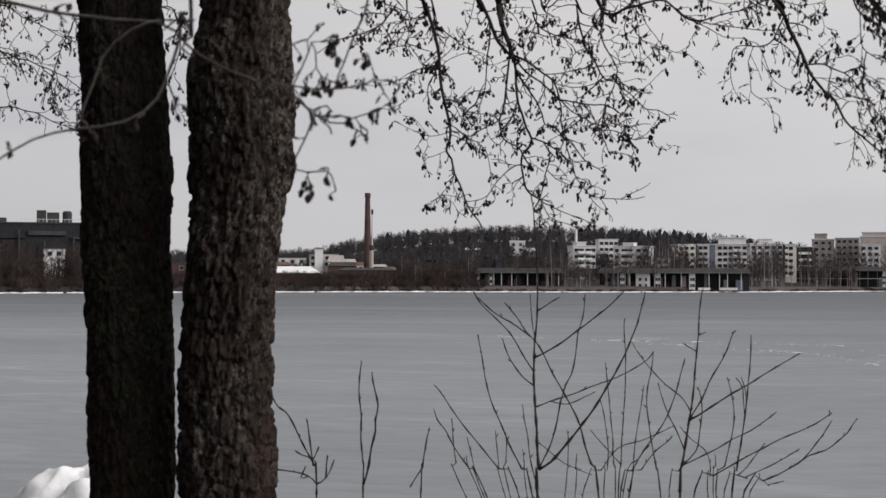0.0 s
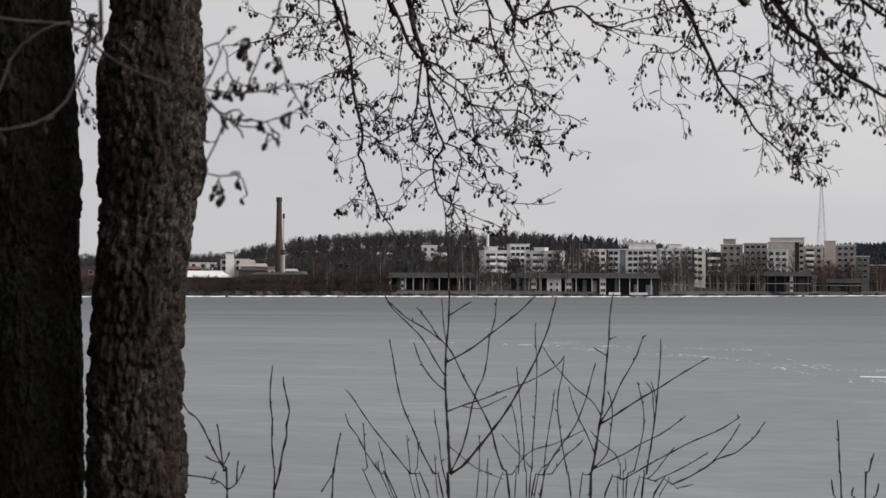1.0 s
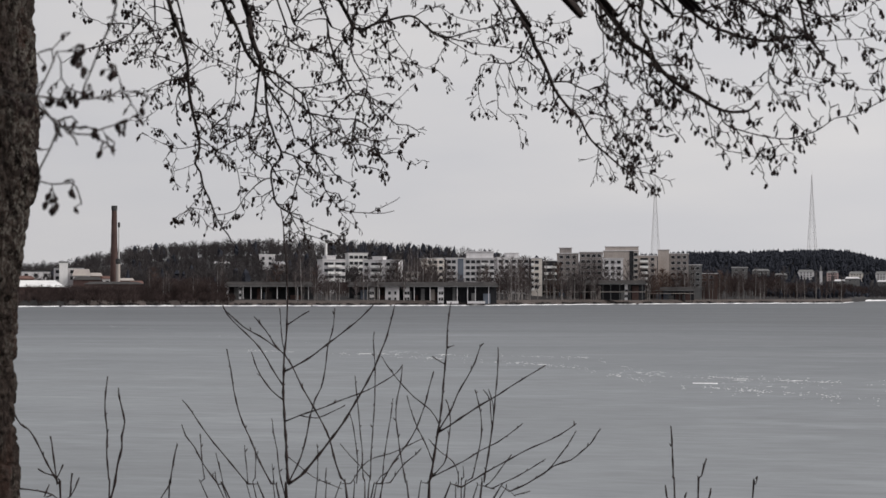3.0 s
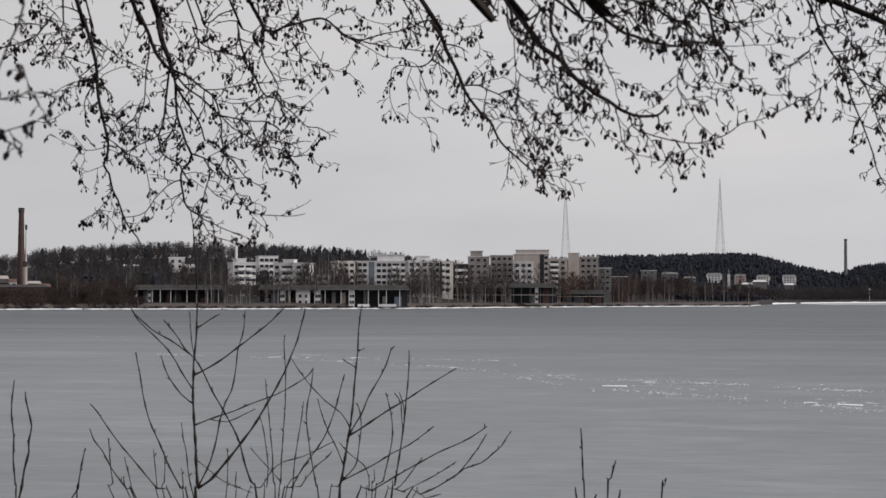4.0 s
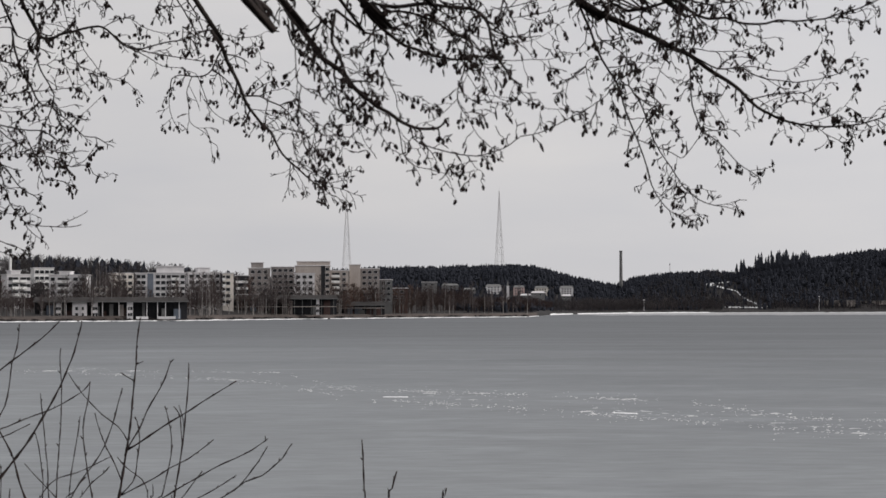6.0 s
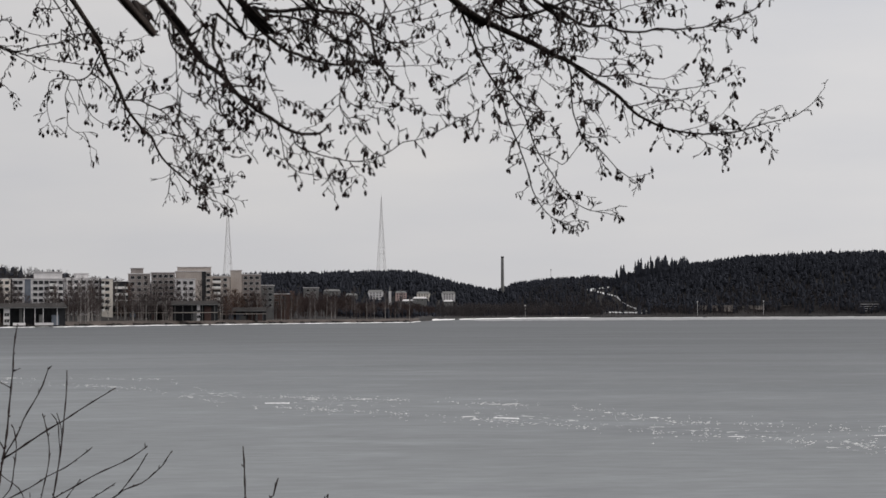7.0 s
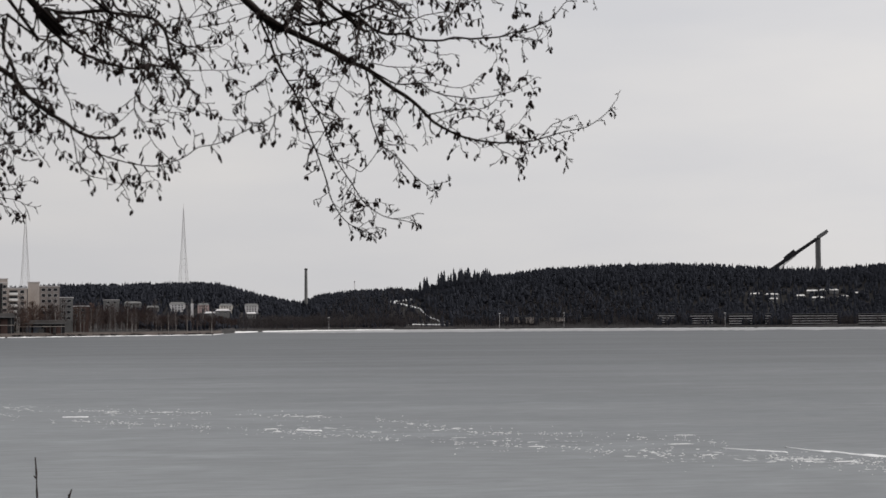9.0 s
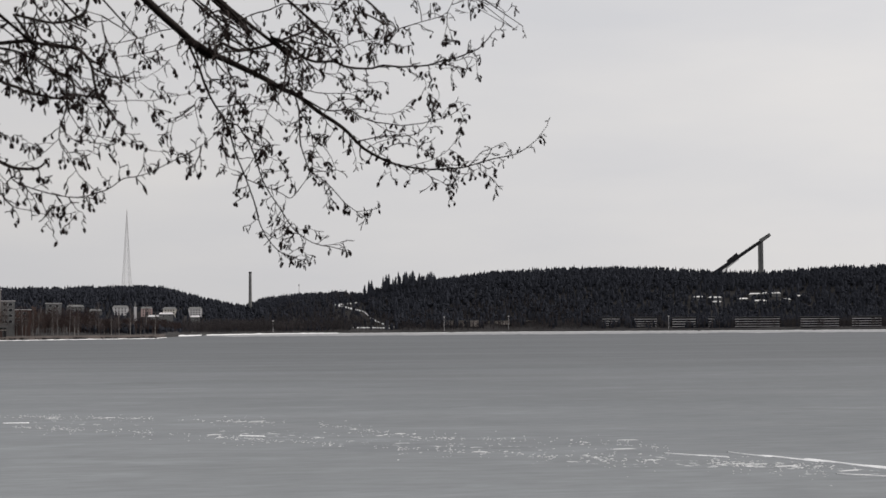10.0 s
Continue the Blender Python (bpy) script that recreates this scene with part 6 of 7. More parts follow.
    c.grow([(-3.52, 10.33), (-3.21, 9.87), (-2.94, 9.52), (-2.67, 9.26), (-2.39, 9.03), (-2.07, 8.78), (-1.76, 8.56), (-1.40, 8.43), (-0.94, 8.26), (-0.48, 8.16), (-0.03, 8.09), (0.38, 8.27), (0.71, 8.20)], 10.5, 4.5, 5.3)
    c.grow([(-3.39, 10.33), (-2.85, 9.95), (-2.12, 9.82), (-1.49, 9.87), (-1.03, 9.91), (-0.57, 9.83), (-0.03, 9.78), (0.52, 9.70), (0.80, 9.48), (0.98, 9.13), (1.07, 8.67), (1.22, 8.22), (1.53, 7.77), (1.66, 7.55)], 9.5, 5, 5.2)
    c.grow([(-5.19, 10.29), (-4.83, 9.66), (-4.47, 9.40), (-4.16, 9.28)], 3, 2, 5.2)
    c.grow([(3.40, 10.42), (3.84, 9.98), (4.30, 9.73), (4.67, 9.50), (5.13, 9.28), (5.68, 9.04), (6.14, 8.82), (6.60, 8.58), (6.97, 8.36), (7.34, 8.21), (7.61, 8.03), (7.98, 7.75), (8.44, 7.44), (8.80, 7.20), (9.08, 6.98), (9.35, 6.68), (9.62, 6.42), (9.99, 6.22), (10.35, 6.05), (10.72, 5.93), (11.17, 5.84), (11.72, 5.77)], 17, 3.5, 6.3, cones=0.35)
    c.grow([(5.97, 10.41), (6.61, 10.08), (6.98, 9.93), (7.26, 9.75), (7.53, 9.53), (7.75, 9.39), (8.08, 9.29), (8.63, 9.32), (9.00, 9.15), (9.37, 9.09), (9.92, 9.08), (10.29, 9.17), (10.84, 9.12), (11.20, 9.15), (11.75, 9.17), (12.21, 9.31), (12.66, 9.39), (13.03, 9.52), (13.39, 9.67), (13.67, 9.95), (13.85, 10.19)], 8, 2, 6)
    c.grow([(5.60, 10.45), (5.13, 10.04), (4.80, 9.84)], 6, 3, 6.2)
    c.grow([(-5.54, 9.55), (-5.59, 9.11), (-5.50, 8.75), (-5.33, 8.49), (-5.00, 8.23), (-4.77, 8.05), (-4.56, 7.88), (-4.34, 7.61), (-4.11, 7.26), (-3.75, 7.00), (-3.48, 6.73), (-3.30, 6.55)], 4, 2.5, 5.3)
    c.grow([(-5.45, 9.43), (-5.40, 8.93), (-5.36, 8.40), (-5.32, 7.86), (-5.27, 7.42), (-5.00, 7.15), (-4.64, 6.95), (-4.28, 6.81)], 2.5, 2, 5)
    c.grow([(-2.85, 9.70), (-2.03, 9.66), (-1.49, 9.58), (-1.12, 9.46), (-0.67, 9.25), (-0.21, 8.99), (0.25, 8.76), (0.43, 8.58), (0.38, 8.31)], 6, 4)
    c.grow([(-2.21, 9.68), (-1.85, 9.27), (-1.63, 9.04), (-1.45, 8.74), (-1.12, 8.40)], 3, 2)
    c.grow([(-0.88, 9.38), (-0.94, 8.93), (-0.89, 8.57), (-0.76, 8.24)], 2, 1.6)
    c.grow([(-0.21, 8.97), (-0.21, 8.48), (-0.39, 8.17)], 2, 1.6)
    c.grow([(-0.57, 9.79), (-0.21, 9.38), (0.16, 9.12), (0.52, 8.85), (1.04, 8.75)], 2.5, 1.6)
    c.grow([(0.16, 8.16), (0.16, 7.76), (-0.03, 7.31), (-0.06, 6.85), (0.01, 6.58), (0.15, 6.40), (0.37, 6.09), (0.61, 5.67), (0.89, 5.40), (1.03, 5.26)], 3, 1.5)
    c.grow([(-0.05, 6.82), (-0.39, 6.54), (-0.67, 6.30), (-0.94, 6.12), (-1.21, 6.08)], 2, 1.1)
    c.grow([(-0.54, 6.43), (-0.67, 6.58), (-0.98, 6.70)], 1.6, 1, reach=0.03)
    c.grow([(0.06, 7.18), (0.25, 6.86), (0.70, 6.80), (1.07, 6.73)], 1.8, 1.2)
    c.grow([(0.15, 6.40), (0.43, 6.46), (0.70, 6.49)], 1.8, 1.2)
    c.grow([(0.38, 8.24), (0.71, 8.04), (0.98, 7.95), (1.35, 7.99)], 2.5, 1.4)
    c.grow([(0.52, 8.16), (0.71, 7.77), (0.89, 7.50), (1.16, 6.95), (1.53, 6.77)], 2, 1.4)
    c.grow([(0.98, 9.18), (1.17, 8.77), (1.31, 8.31), (1.48, 7.84)], 2.5, 1.6)
    c.grow([(0.16, 7.76), (0.34, 7.49), (0.61, 7.13), (0.98, 6.95), (1.62, 6.86), (1.99, 6.77)], 2, 1.2)
    c.grow([(1.57, 7.68), (1.81, 7.32), (2.08, 6.99), (2.45, 6.72), (2.91, 6.50), (3.46, 6.46), (3.73, 6.35)], 1.8, 1.2)
    c.grow([(-1.67, 5.95), (-1.49, 5.54), (-1.12, 5.36), (-0.58, 5.18), (-0.03, 5.03), (0.52, 5.00), (1.07, 5.13), (1.43, 5.22), (1.71, 5.40), (1.99, 5.62), (2.35, 5.68), (2.81, 5.81), (3.27, 6.04), (3.73, 6.28), (4.10, 6.46), (4.47, 6.68), (4.75, 6.86), (5.21, 7.37)], 3, 1.6)
    c.grow([(1.26, 8.13), (1.81, 8.04), (2.36, 8.10), (2.91, 8.10), (3.46, 8.23), (3.93, 8.28), (4.20, 8.36)], 2, 1.2)
    c.grow([(1.29, 8.53), (1.72, 8.64), (2.18, 8.68), (2.73, 8.83), (3.06, 9.05)], 1.8, 1)
    c.grow([(2.91, 8.10), (3.00, 7.78), (3.28, 7.50), (3.55, 7.38), (3.92, 7.59), (4.20, 7.77)], 1.8, 1.2)
    c.grow([(3.52, 7.39), (3.46, 6.87), (3.51, 6.59), (3.73, 6.35)], 1.5, 1.2)
    c.grow([(-2.07, 6.18), (-1.94, 5.57), (-1.85, 5.12), (-1.67, 4.84), (-1.39, 4.66), (-0.94, 4.57), (-0.49, 4.45), (-0.03, 4.49)], 2.5, 1.2)
    c.grow([(-1.39, 5.48), (-1.12, 5.12), (-0.94, 4.76)], 2, 1.2)
    c.grow([(0.34, 5.02), (0.48, 4.67), (0.70, 4.52)], 2, 1.2)
    c.grow([(-0.49, 4.47), (-0.36, 4.27), (-0.29, 4.08)], 2, 1.2)
    c.grow([(-2.85, 9.43), (-2.76, 8.45), (-2.54, 8.00), (-2.36, 7.56), (-2.18, 7.20), (-2.07, 6.93), (-2.03, 6.57)], 3, 1.8)
    c.grow([(-3.66, 7.54), (-3.30, 7.70), (-2.94, 7.55), (-2.48, 7.55)], 2, 1.3)
    c.grow([(-3.48, 7.27), (-3.21, 6.91), (-2.93, 6.56), (-2.75, 6.01), (-2.48, 5.56), (-2.30, 5.29)], 3, 1.4)
    c.grow([(-3.21, 7.00), (-3.48, 6.64), (-3.75, 6.45), (-4.01, 6.54)], 2, 1.4)
    c.grow([(-3.48, 6.73), (-3.44, 6.37), (-3.47, 5.92), (-3.44, 5.65)], 2.2, 1.4)
    c.grow([(-2.93, 6.65), (-3.11, 6.19), (-3.20, 5.74), (-3.02, 5.34)], 2, 1.2)
    c.grow([(-4.64, 7.88), (-4.46, 7.34), (-4.16, 6.90), (-4.01, 6.54), (-4.10, 6.23)], 2.5, 1.4)
    c.grow([(-5.18, 9.12), (-5.00, 8.76), (-4.70, 8.50), (-4.29, 8.49)], 2.2, 1.3)
    c.grow([(-3.98, 8.34), (-3.66, 8.26), (-3.30, 8.35), (-3.08, 8.09)], 2.2, 1.3)
    c.grow([(-3.80, 7.89), (-3.39, 7.72), (-3.03, 7.37), (-2.75, 7.01)], 2, 1.2)
    c.grow([(-5.44, 6.79), (-5.27, 6.52), (-5.00, 6.35), (-4.64, 6.08), (-4.37, 5.91), (-4.10, 5.73)], 2.5, 1.4)
    c.grow([(-5.53, 6.75), (-5.27, 6.25), (-5.09, 5.81), (-4.82, 5.36), (-4.64, 5.14)], 2.2, 1.3)
    c.grow([(-5.97, 5.49), (-5.44, 5.49), (-5.09, 5.54), (-4.64, 5.81), (-4.16, 5.98), (-3.65, 6.00)], 1.8, 1.2)
    c.grow([(-5.47, 4.95), (-5.26, 4.78), (-4.82, 4.46), (-4.46, 4.28), (-4.28, 4.14), (-3.65, 4.25)], 2.5, 1.5)
    c.grow([(-4.37, 5.91), (-4.34, 5.45), (-4.41, 5.00), (-4.37, 4.64)], 2, 1.2)
    c.grow([(-4.16, 5.76), (-3.87, 5.46), (-3.83, 5.10)], 2, 1.2)
    c.grow([(4.72, 9.48), (4.95, 9.86), (5.41, 9.62), (5.68, 9.62), (6.24, 9.71), (6.79, 9.90), (7.26, 10.08), (7.63, 10.22)], 8, 5)
    c.grow([(6.79, 9.90), (7.44, 9.89), (8.09, 9.74), (8.45, 9.59), (8.63, 9.32)], 4, 2.2)
    c.grow([(8.67, 9.46), (9.10, 9.82), (9.56, 9.94), (10.29, 10.03), (10.57, 9.79), (10.84, 9.75)], 2.5, 1.3)
    c.grow([(12.12, 9.29), (12.66, 9.30), (13.03, 9.43), (13.30, 9.37), (13.33, 9.06)], 2, 1)
    c.grow([(11.75, 9.17), (12.30, 9.20), (12.57, 9.16), (12.51, 8.94)], 1.8, 1.2)
    c.grow([(9.00, 9.15), (9.37, 8.79), (9.82, 8.63), (10.19, 8.66)], 2, 1.2)
    c.grow([(10.93, 9.12), (11.29, 8.88), (11.56, 8.82), (11.65, 8.64)], 1.8, 1.2)
    c.grow([(7.16, 9.75), (7.12, 9.21), (7.06, 8.67), (7.01, 8.38)], 3.5, 2.5)
    c.grow([(5.91, 9.67), (5.96, 9.40), (6.24, 9.13), (6.51, 8.82)], 3.5, 2)
    c.grow([(7.62, 9.46), (7.99, 9.11), (8.36, 8.93), (8.67, 8.90)], 2.5, 1.5)
    c.grow([(7.75, 9.39), (7.90, 8.93), (7.71, 8.66), (7.34, 8.58)], 2, 1.3)
    c.grow([(7.39, 8.19), (7.89, 7.93), (8.35, 7.71), (8.81, 7.71), (9.18, 7.70), (9.36, 7.55), (9.91, 7.33), (10.27, 7.27), (10.82, 7.20), (11.19, 7.25), (11.51, 7.28), (11.92, 7.37), (12.28, 7.47), (12.55, 7.59), (12.77, 7.76)], 4, 1.2)
    c.grow([(9.35, 6.68), (9.81, 6.78), (10.27, 6.87), (10.82, 6.86), (11.27, 6.92), (11.59, 7.16), (11.83, 7.55)], 3, 1.4)
    c.grow([(11.83, 7.51), (11.78, 8.06)], 1.5, 1, reach=0.02)
    c.grow([(11.83, 7.55), (11.92, 7.78), (12.05, 8.11)], 1.5, 1, reach=0.02)
    c.grow([(12.19, 7.47), (12.28, 7.68), (12.47, 7.90)], 1.4, 1, reach=0.02)
    c.grow([(7.15, 8.30), (7.62, 8.34), (8.08, 8.26), (8.54, 8.25), (9.09, 8.25), (9.36, 8.13)], 2.5, 1.4)
    c.grow([(8.35, 7.71), (8.63, 7.96), (9.09, 8.07), (9.45, 8.01), (9.82, 8.24)], 2.2, 1.3)
    c.grow([(9.08, 7.70), (9.54, 7.73), (10.00, 7.63), (10.46, 7.57), (10.86, 7.71)], 2.2, 1.3)
    c.grow([(9.99, 6.22), (10.45, 6.54), (10.91, 6.62), (11.36, 6.52), (11.58, 6.39)], 2.2, 1.2)
    c.grow([(9.62, 6.42), (9.99, 6.64), (10.45, 6.77)], 2, 1.2)
    c.grow([(10.90, 6.04), (11.72, 6.06), (12.09, 6.20), (12.36, 6.42), (12.60, 6.77), (12.71, 7.10)], 1.6, 1, reach=0.03)
    c.grow([(11.68, 5.77), (12.27, 5.78), (12.81, 5.83), (13.08, 5.90), (13.44, 6.00), (13.81, 6.10), (14.17, 6.16), (14.53, 6.23), (14.89, 6.44), (15.25, 6.72), (15.47, 7.03)], 4, 1.4, reach=0.05)
    c.grow([(11.99, 5.79), (12.18, 5.91), (12.72, 5.92), (12.99, 5.88)], 2, 1.4)
    c.grow([(13.03, 5.86), (13.27, 6.18), (13.45, 6.34), (13.72, 6.43), (13.99, 6.56), (14.23, 6.63), (14.33, 6.41)], 2, 1.2)
    c.grow([(11.36, 5.78), (11.72, 5.56), (11.99, 5.42), (12.26, 5.24), (12.35, 5.05)], 2, 1.2)
    c.grow([(13.21, 5.93), (13.44, 5.67), (13.71, 5.52), (13.89, 5.34)], 2, 1.2)
    c.grow([(12.48, 5.80), (12.59, 5.58), (12.55, 5.36)], 1.6, 1.1)
    c.grow([(10.26, 6.09), (10.44, 5.81), (10.48, 5.63)], 1.6, 1.1)
    c.grow([(10.72, 5.93), (10.99, 5.71), (11.08, 5.56)], 1.8, 1.1)
    c.grow([(9.08, 6.92), (9.26, 6.37), (9.31, 6.01)], 1.8, 1.1)
    c.grow([(3.89, 9.95), (4.06, 9.50), (4.30, 8.95), (4.48, 8.45), (4.66, 8.05), (4.94, 7.59), (5.12, 7.26), (5.27, 6.86), (5.39, 6.40), (5.58, 5.95), (5.76, 5.49), (5.88, 5.12), (6.03, 4.66), (6.14, 4.20), (6.30, 3.84), (6.54, 3.47), (6.79, 3.19), (7.12, 3.00), (7.49, 2.87)], 6, 1.6)
    c.grow([(3.99, 9.84), (4.21, 9.41), (4.45, 9.04), (4.54, 8.77), (4.85, 8.59), (5.22, 8.32), (5.40, 8.13)], 3, 2)
    c.grow([(5.13, 9.28), (5.22, 8.95), (5.40, 8.59), (5.46, 8.13), (5.34, 7.68), (5.21, 7.32)], 3, 2)
    c.grow([(5.16, 7.26), (5.49, 7.22), (5.67, 6.95), (5.86, 6.68), (6.04, 6.22), (6.22, 5.67), (6.44, 5.21), (6.73, 4.75), (6.95, 4.38), (7.22, 3.96), (7.50, 3.70), (7.86, 3.46), (8.23, 3.33), (8.59, 3.27), (8.92, 3.18)], 4, 1.5)
    c.grow([(8.23, 3.33), (8.78, 3.36), (8.96, 3.18)], 1.6, 1)
    c.grow([(7.24, 3.92), (7.50, 3.86), (7.83, 3.88)], 1.4, 1, reach=0.02)
    c.grow([(5.76, 5.49), (6.22, 5.30), (6.68, 5.15), (7.04, 4.93), (7.23, 4.87), (7.60, 5.29), (7.84, 5.71), (7.92, 6.20), (7.97, 6.57)], 2.2, 1.4)
    c.grow([(7.39, 8.18), (7.48, 7.67), (7.48, 7.12), (7.51, 6.57), (7.69, 6.11), (7.84, 5.75), (8.15, 5.53), (8.42, 5.29), (8.70, 4.97), (8.97, 4.68), (9.33, 4.42), (9.61, 4.23), (9.62, 3.99)], 4, 1.3)
    c.grow([(7.46, 7.79), (7.79, 7.21), (7.92, 6.66), (7.97, 6.39)], 2.5, 1.5)
    c.grow([(9.37, 4.42), (9.88, 4.50), (10.12, 4.59)], 1.4, 1, reach=0.02)
    c.grow([(7.03, 8.32), (6.69, 8.04), (6.51, 7.67), (6.37, 7.22), (6.32, 6.86), (6.37, 6.53)], 2, 1.2)
    c.grow([(7.01, 8.34), (6.69, 8.16), (6.23, 7.95), (5.86, 7.95)], 2.2, 1.2)
    c.grow([(6.56, 7.71), (6.96, 7.31), (7.42, 7.17)], 1.6, 1.1)
    c.grow([(8.24, 5.45), (8.29, 5.10), (8.42, 4.97)], 1.6, 1.1)
    c.grow([(5.58, 7.32), (5.77, 7.59), (5.95, 7.04), (6.22, 6.49)], 1.6, 1.1)
    c.grow([(6.30, 3.80), (6.76, 3.56), (7.13, 3.83)], 1.5, 1)
    c.grow([(6.22, 5.67), (6.59, 5.72), (6.96, 5.75)], 1.8, 1.1)
    c.grow([(6.04, 6.22), (6.41, 6.22), (6.74, 6.09)], 1.8, 1.1)
    c.grow([(7.92, 6.66), (8.25, 6.57), (8.52, 6.20), (8.65, 5.83)], 2, 1.2)
    c.grow([(7.84, 5.75), (8.24, 5.74), (8.70, 5.78)], 2, 1.2)
    c.grow([(6.95, 4.38), (6.98, 4.01), (6.91, 3.74)], 1.8, 1.1)
    c.grow([(6.73, 4.75), (6.67, 4.38), (6.58, 4.26)], 1.8, 1.1)
    c.grow([(5.12, 7.41), (4.97, 6.86), (5.08, 6.31), (5.21, 5.86)], 1.8, 1.1)
    c.grow([(6.79, 3.19), (6.87, 2.91), (6.79, 2.79)], 1.8, 1.1)
    c.grow([(7.50, 3.70), (7.64, 3.28), (7.58, 3.04)], 1.8, 1.1)
    c.grow([(4.66, 8.05), (4.29, 8.10), (4.11, 7.87), (4.24, 7.23)], 2, 1.2)
    # the upper sprays of the long limb
    c.grow([(4.69, 11.36), (4.93, 10.90), (5.11, 10.50), (5.18, 10.33)], 8, 6, 6.2)
    c.grow([(5.18, 10.43), (5.70, 10.64), (6.15, 10.82), (6.52, 10.91), (6.98, 11.10), (7.53, 11.06), (8.09, 11.14), (8.82, 11.07), (9.19, 11.21)], 4, 1.6, 6.2)
    c.grow([(10.12, 10.07), (10.68, 10.27), (11.05, 10.39), (11.51, 10.53), (11.97, 10.65), (12.35, 10.83), (12.59, 11.35)], 2.5, 1.4)
    c.grow([(11.51, 10.53), (11.46, 10.93), (11.35, 11.36)], 2.2, 1.2)
    c.grow([(12.38, 10.85), (12.34, 10.38), (12.25, 10.02)], 2.4, 1.2)
    c.grow([(13.42, 11.34), (13.68, 11.17), (14.01, 11.04), (14.25, 10.80), (14.19, 10.61)], 1.8, 1, 6.1)
    c.grow([(13.24, 11.34), (13.20, 11.05), (13.12, 10.82)], 1.8, 1, 6.1)
    c.grow([(10.68, 10.27), (10.49, 10.43), (10.35, 10.48), (10.16, 10.43)], 1.8, 1)
    c.grow([(9.57, 10.02), (9.50, 10.40), (9.44, 10.67)], 1.8, 1)
    c.grow([(12.53, 11.10), (12.81, 11.17), (13.09, 11.27)], 1.8, 1)
    c.grow([(7.72, 10.21), (7.65, 10.57), (7.58, 10.93)], 1.8, 1)
    c.grow([(6.99, 10.39), (7.36, 10.48), (7.82, 10.39), (8.19, 10.30), (8.09, 9.94)], 2.5, 1.4)
    c.grow([(8.09, 10.11), (8.46, 10.49), (8.65, 10.93), (8.87, 11.33)], 2.2, 1.2)
    c.grow([(9.20, 9.89), (9.05, 10.31), (8.92, 10.58)], 2, 1.2)
    c.grow([(-2.07, 10.84), (-1.46, 10.72), (-0.84, 10.60), (-0.22, 10.51), (0.31, 10.60), (0.76, 10.89), (0.87, 11.39)], 7, 5, 5.2)
    c.grow([(-0.84, 10.58), (-0.73, 10.22), (-0.57, 9.97), (-0.22, 9.77)], 6, 4)
    c.grow([(1.22, 11.40), (1.30, 10.77), (1.35, 10.27), (1.57, 9.80), (1.75, 9.35), (1.92, 8.82)], 4, 2.5, 5.2)
    c.grow([(-1.98, 10.46), (-1.45, 10.46), (-0.98, 10.45), (-0.66, 10.36)], 3, 2, 5.2)
    c.grow([(-0.22, 10.51), (0.08, 10.87), (-0.13, 11.18), (-0.24, 11.36)], 3, 1.6)
    c.grow([(3.97, 10.57), (3.56, 10.29), (3.01, 10.19), (2.56, 10.01), (2.20, 9.91), (1.66, 9.77), (1.12, 9.74), (0.68, 9.56)], 2.6, 1.4)
    c.grow([(0.79, 9.41), (1.60, 9.42), (2.50, 9.55), (3.22, 9.69), (3.94, 9.97)], 3, 1.4, 5.6)
    c.grow([(2.59, 10.03), (2.71, 10.48), (3.04, 10.75), (3.40, 10.90)], 2.2, 1.2)
    c.grow([(1.69, 9.80), (2.05, 10.20), (2.14, 10.56), (2.41, 10.92)], 2.2, 1.2)
    c.grow([(2.23, 9.93), (2.32, 9.49), (2.53, 9.28), (3.18, 9.24), (3.40, 8.97)], 2, 1.2)
    c.spray(6, (-6.0, 9.0), 5.7, 0.6)
    # twigs in front of and beside the trunks, with small young cones
    # the thick of the crown
    c.thicken(16, (-4.5, 1.5), (8.6, 11.0), 0.15)
    c.thicken(8, (3.0, 6.5), (6.5, 9.5), 0.14)
    c.size, c.bark = 0.8, SKYLIT_LIMB
    c.limb([(-37.26, 11.13), (-33.87, 8.92), (-32.48, 8.66), (-30.56, 8.43), (-27.89, 8.28), (-26.98, 7.64), (-25.35, 6.68), (-24.59, 6.33)], 2.90, 2.83, 0.0041, 0.0018, 0.099, 0.10, join=True, cones=0.25)
    c.limb([(-27.00, 10.58), (-27.13, 8.62), (-27.34, 7.00), (-27.96, 5.73), (-28.94, 5.14), (-30.36, 4.75), (-31.76, 4.58), (-33.14, 3.58)], 2.90, 2.77, 0.0034, 0.0017, 0.092, 0.08, join=True, cones=0.5)
    c.limb([(-30.54, 6.21), (-29.66, 7.13), (-28.60, 8.05), (-27.80, 8.32)], 2.83, 2.83, 0.0017, 0.0022, 0.053, 0.15, cones=0.1)
    c.limb([(-24.99, 6.47), (-23.53, 6.25), (-22.06, 6.12), (-21.42, 6.33), (-20.93, 6.55)], 2.90, 2.97, 0.0022, 0.0013, 0.092, 0.020, cones=1.0)
    c.limb([(-24.07, 5.58), (-22.79, 5.35), (-21.88, 5.12), (-21.05, 5.46)], 2.90, 2.97, 0.0021, 0.0013, 0.079, 0.025, cones=1.0)
    c.limb([(-24.25, 3.70), (-23.52, 3.61), (-22.51, 3.53), (-22.23, 3.22)], 2.97, 2.97, 0.0018, 0.0013, 0.053, 0.025, cones=1.0)
    c.limb([(-22.25, 6.09), (-21.85, 7.09), (-21.34, 8.72), (-21.16, 9.80)], 2.97, 2.90, 0.0013, 0.0020, 0.066, 0.07, cones=0.5)
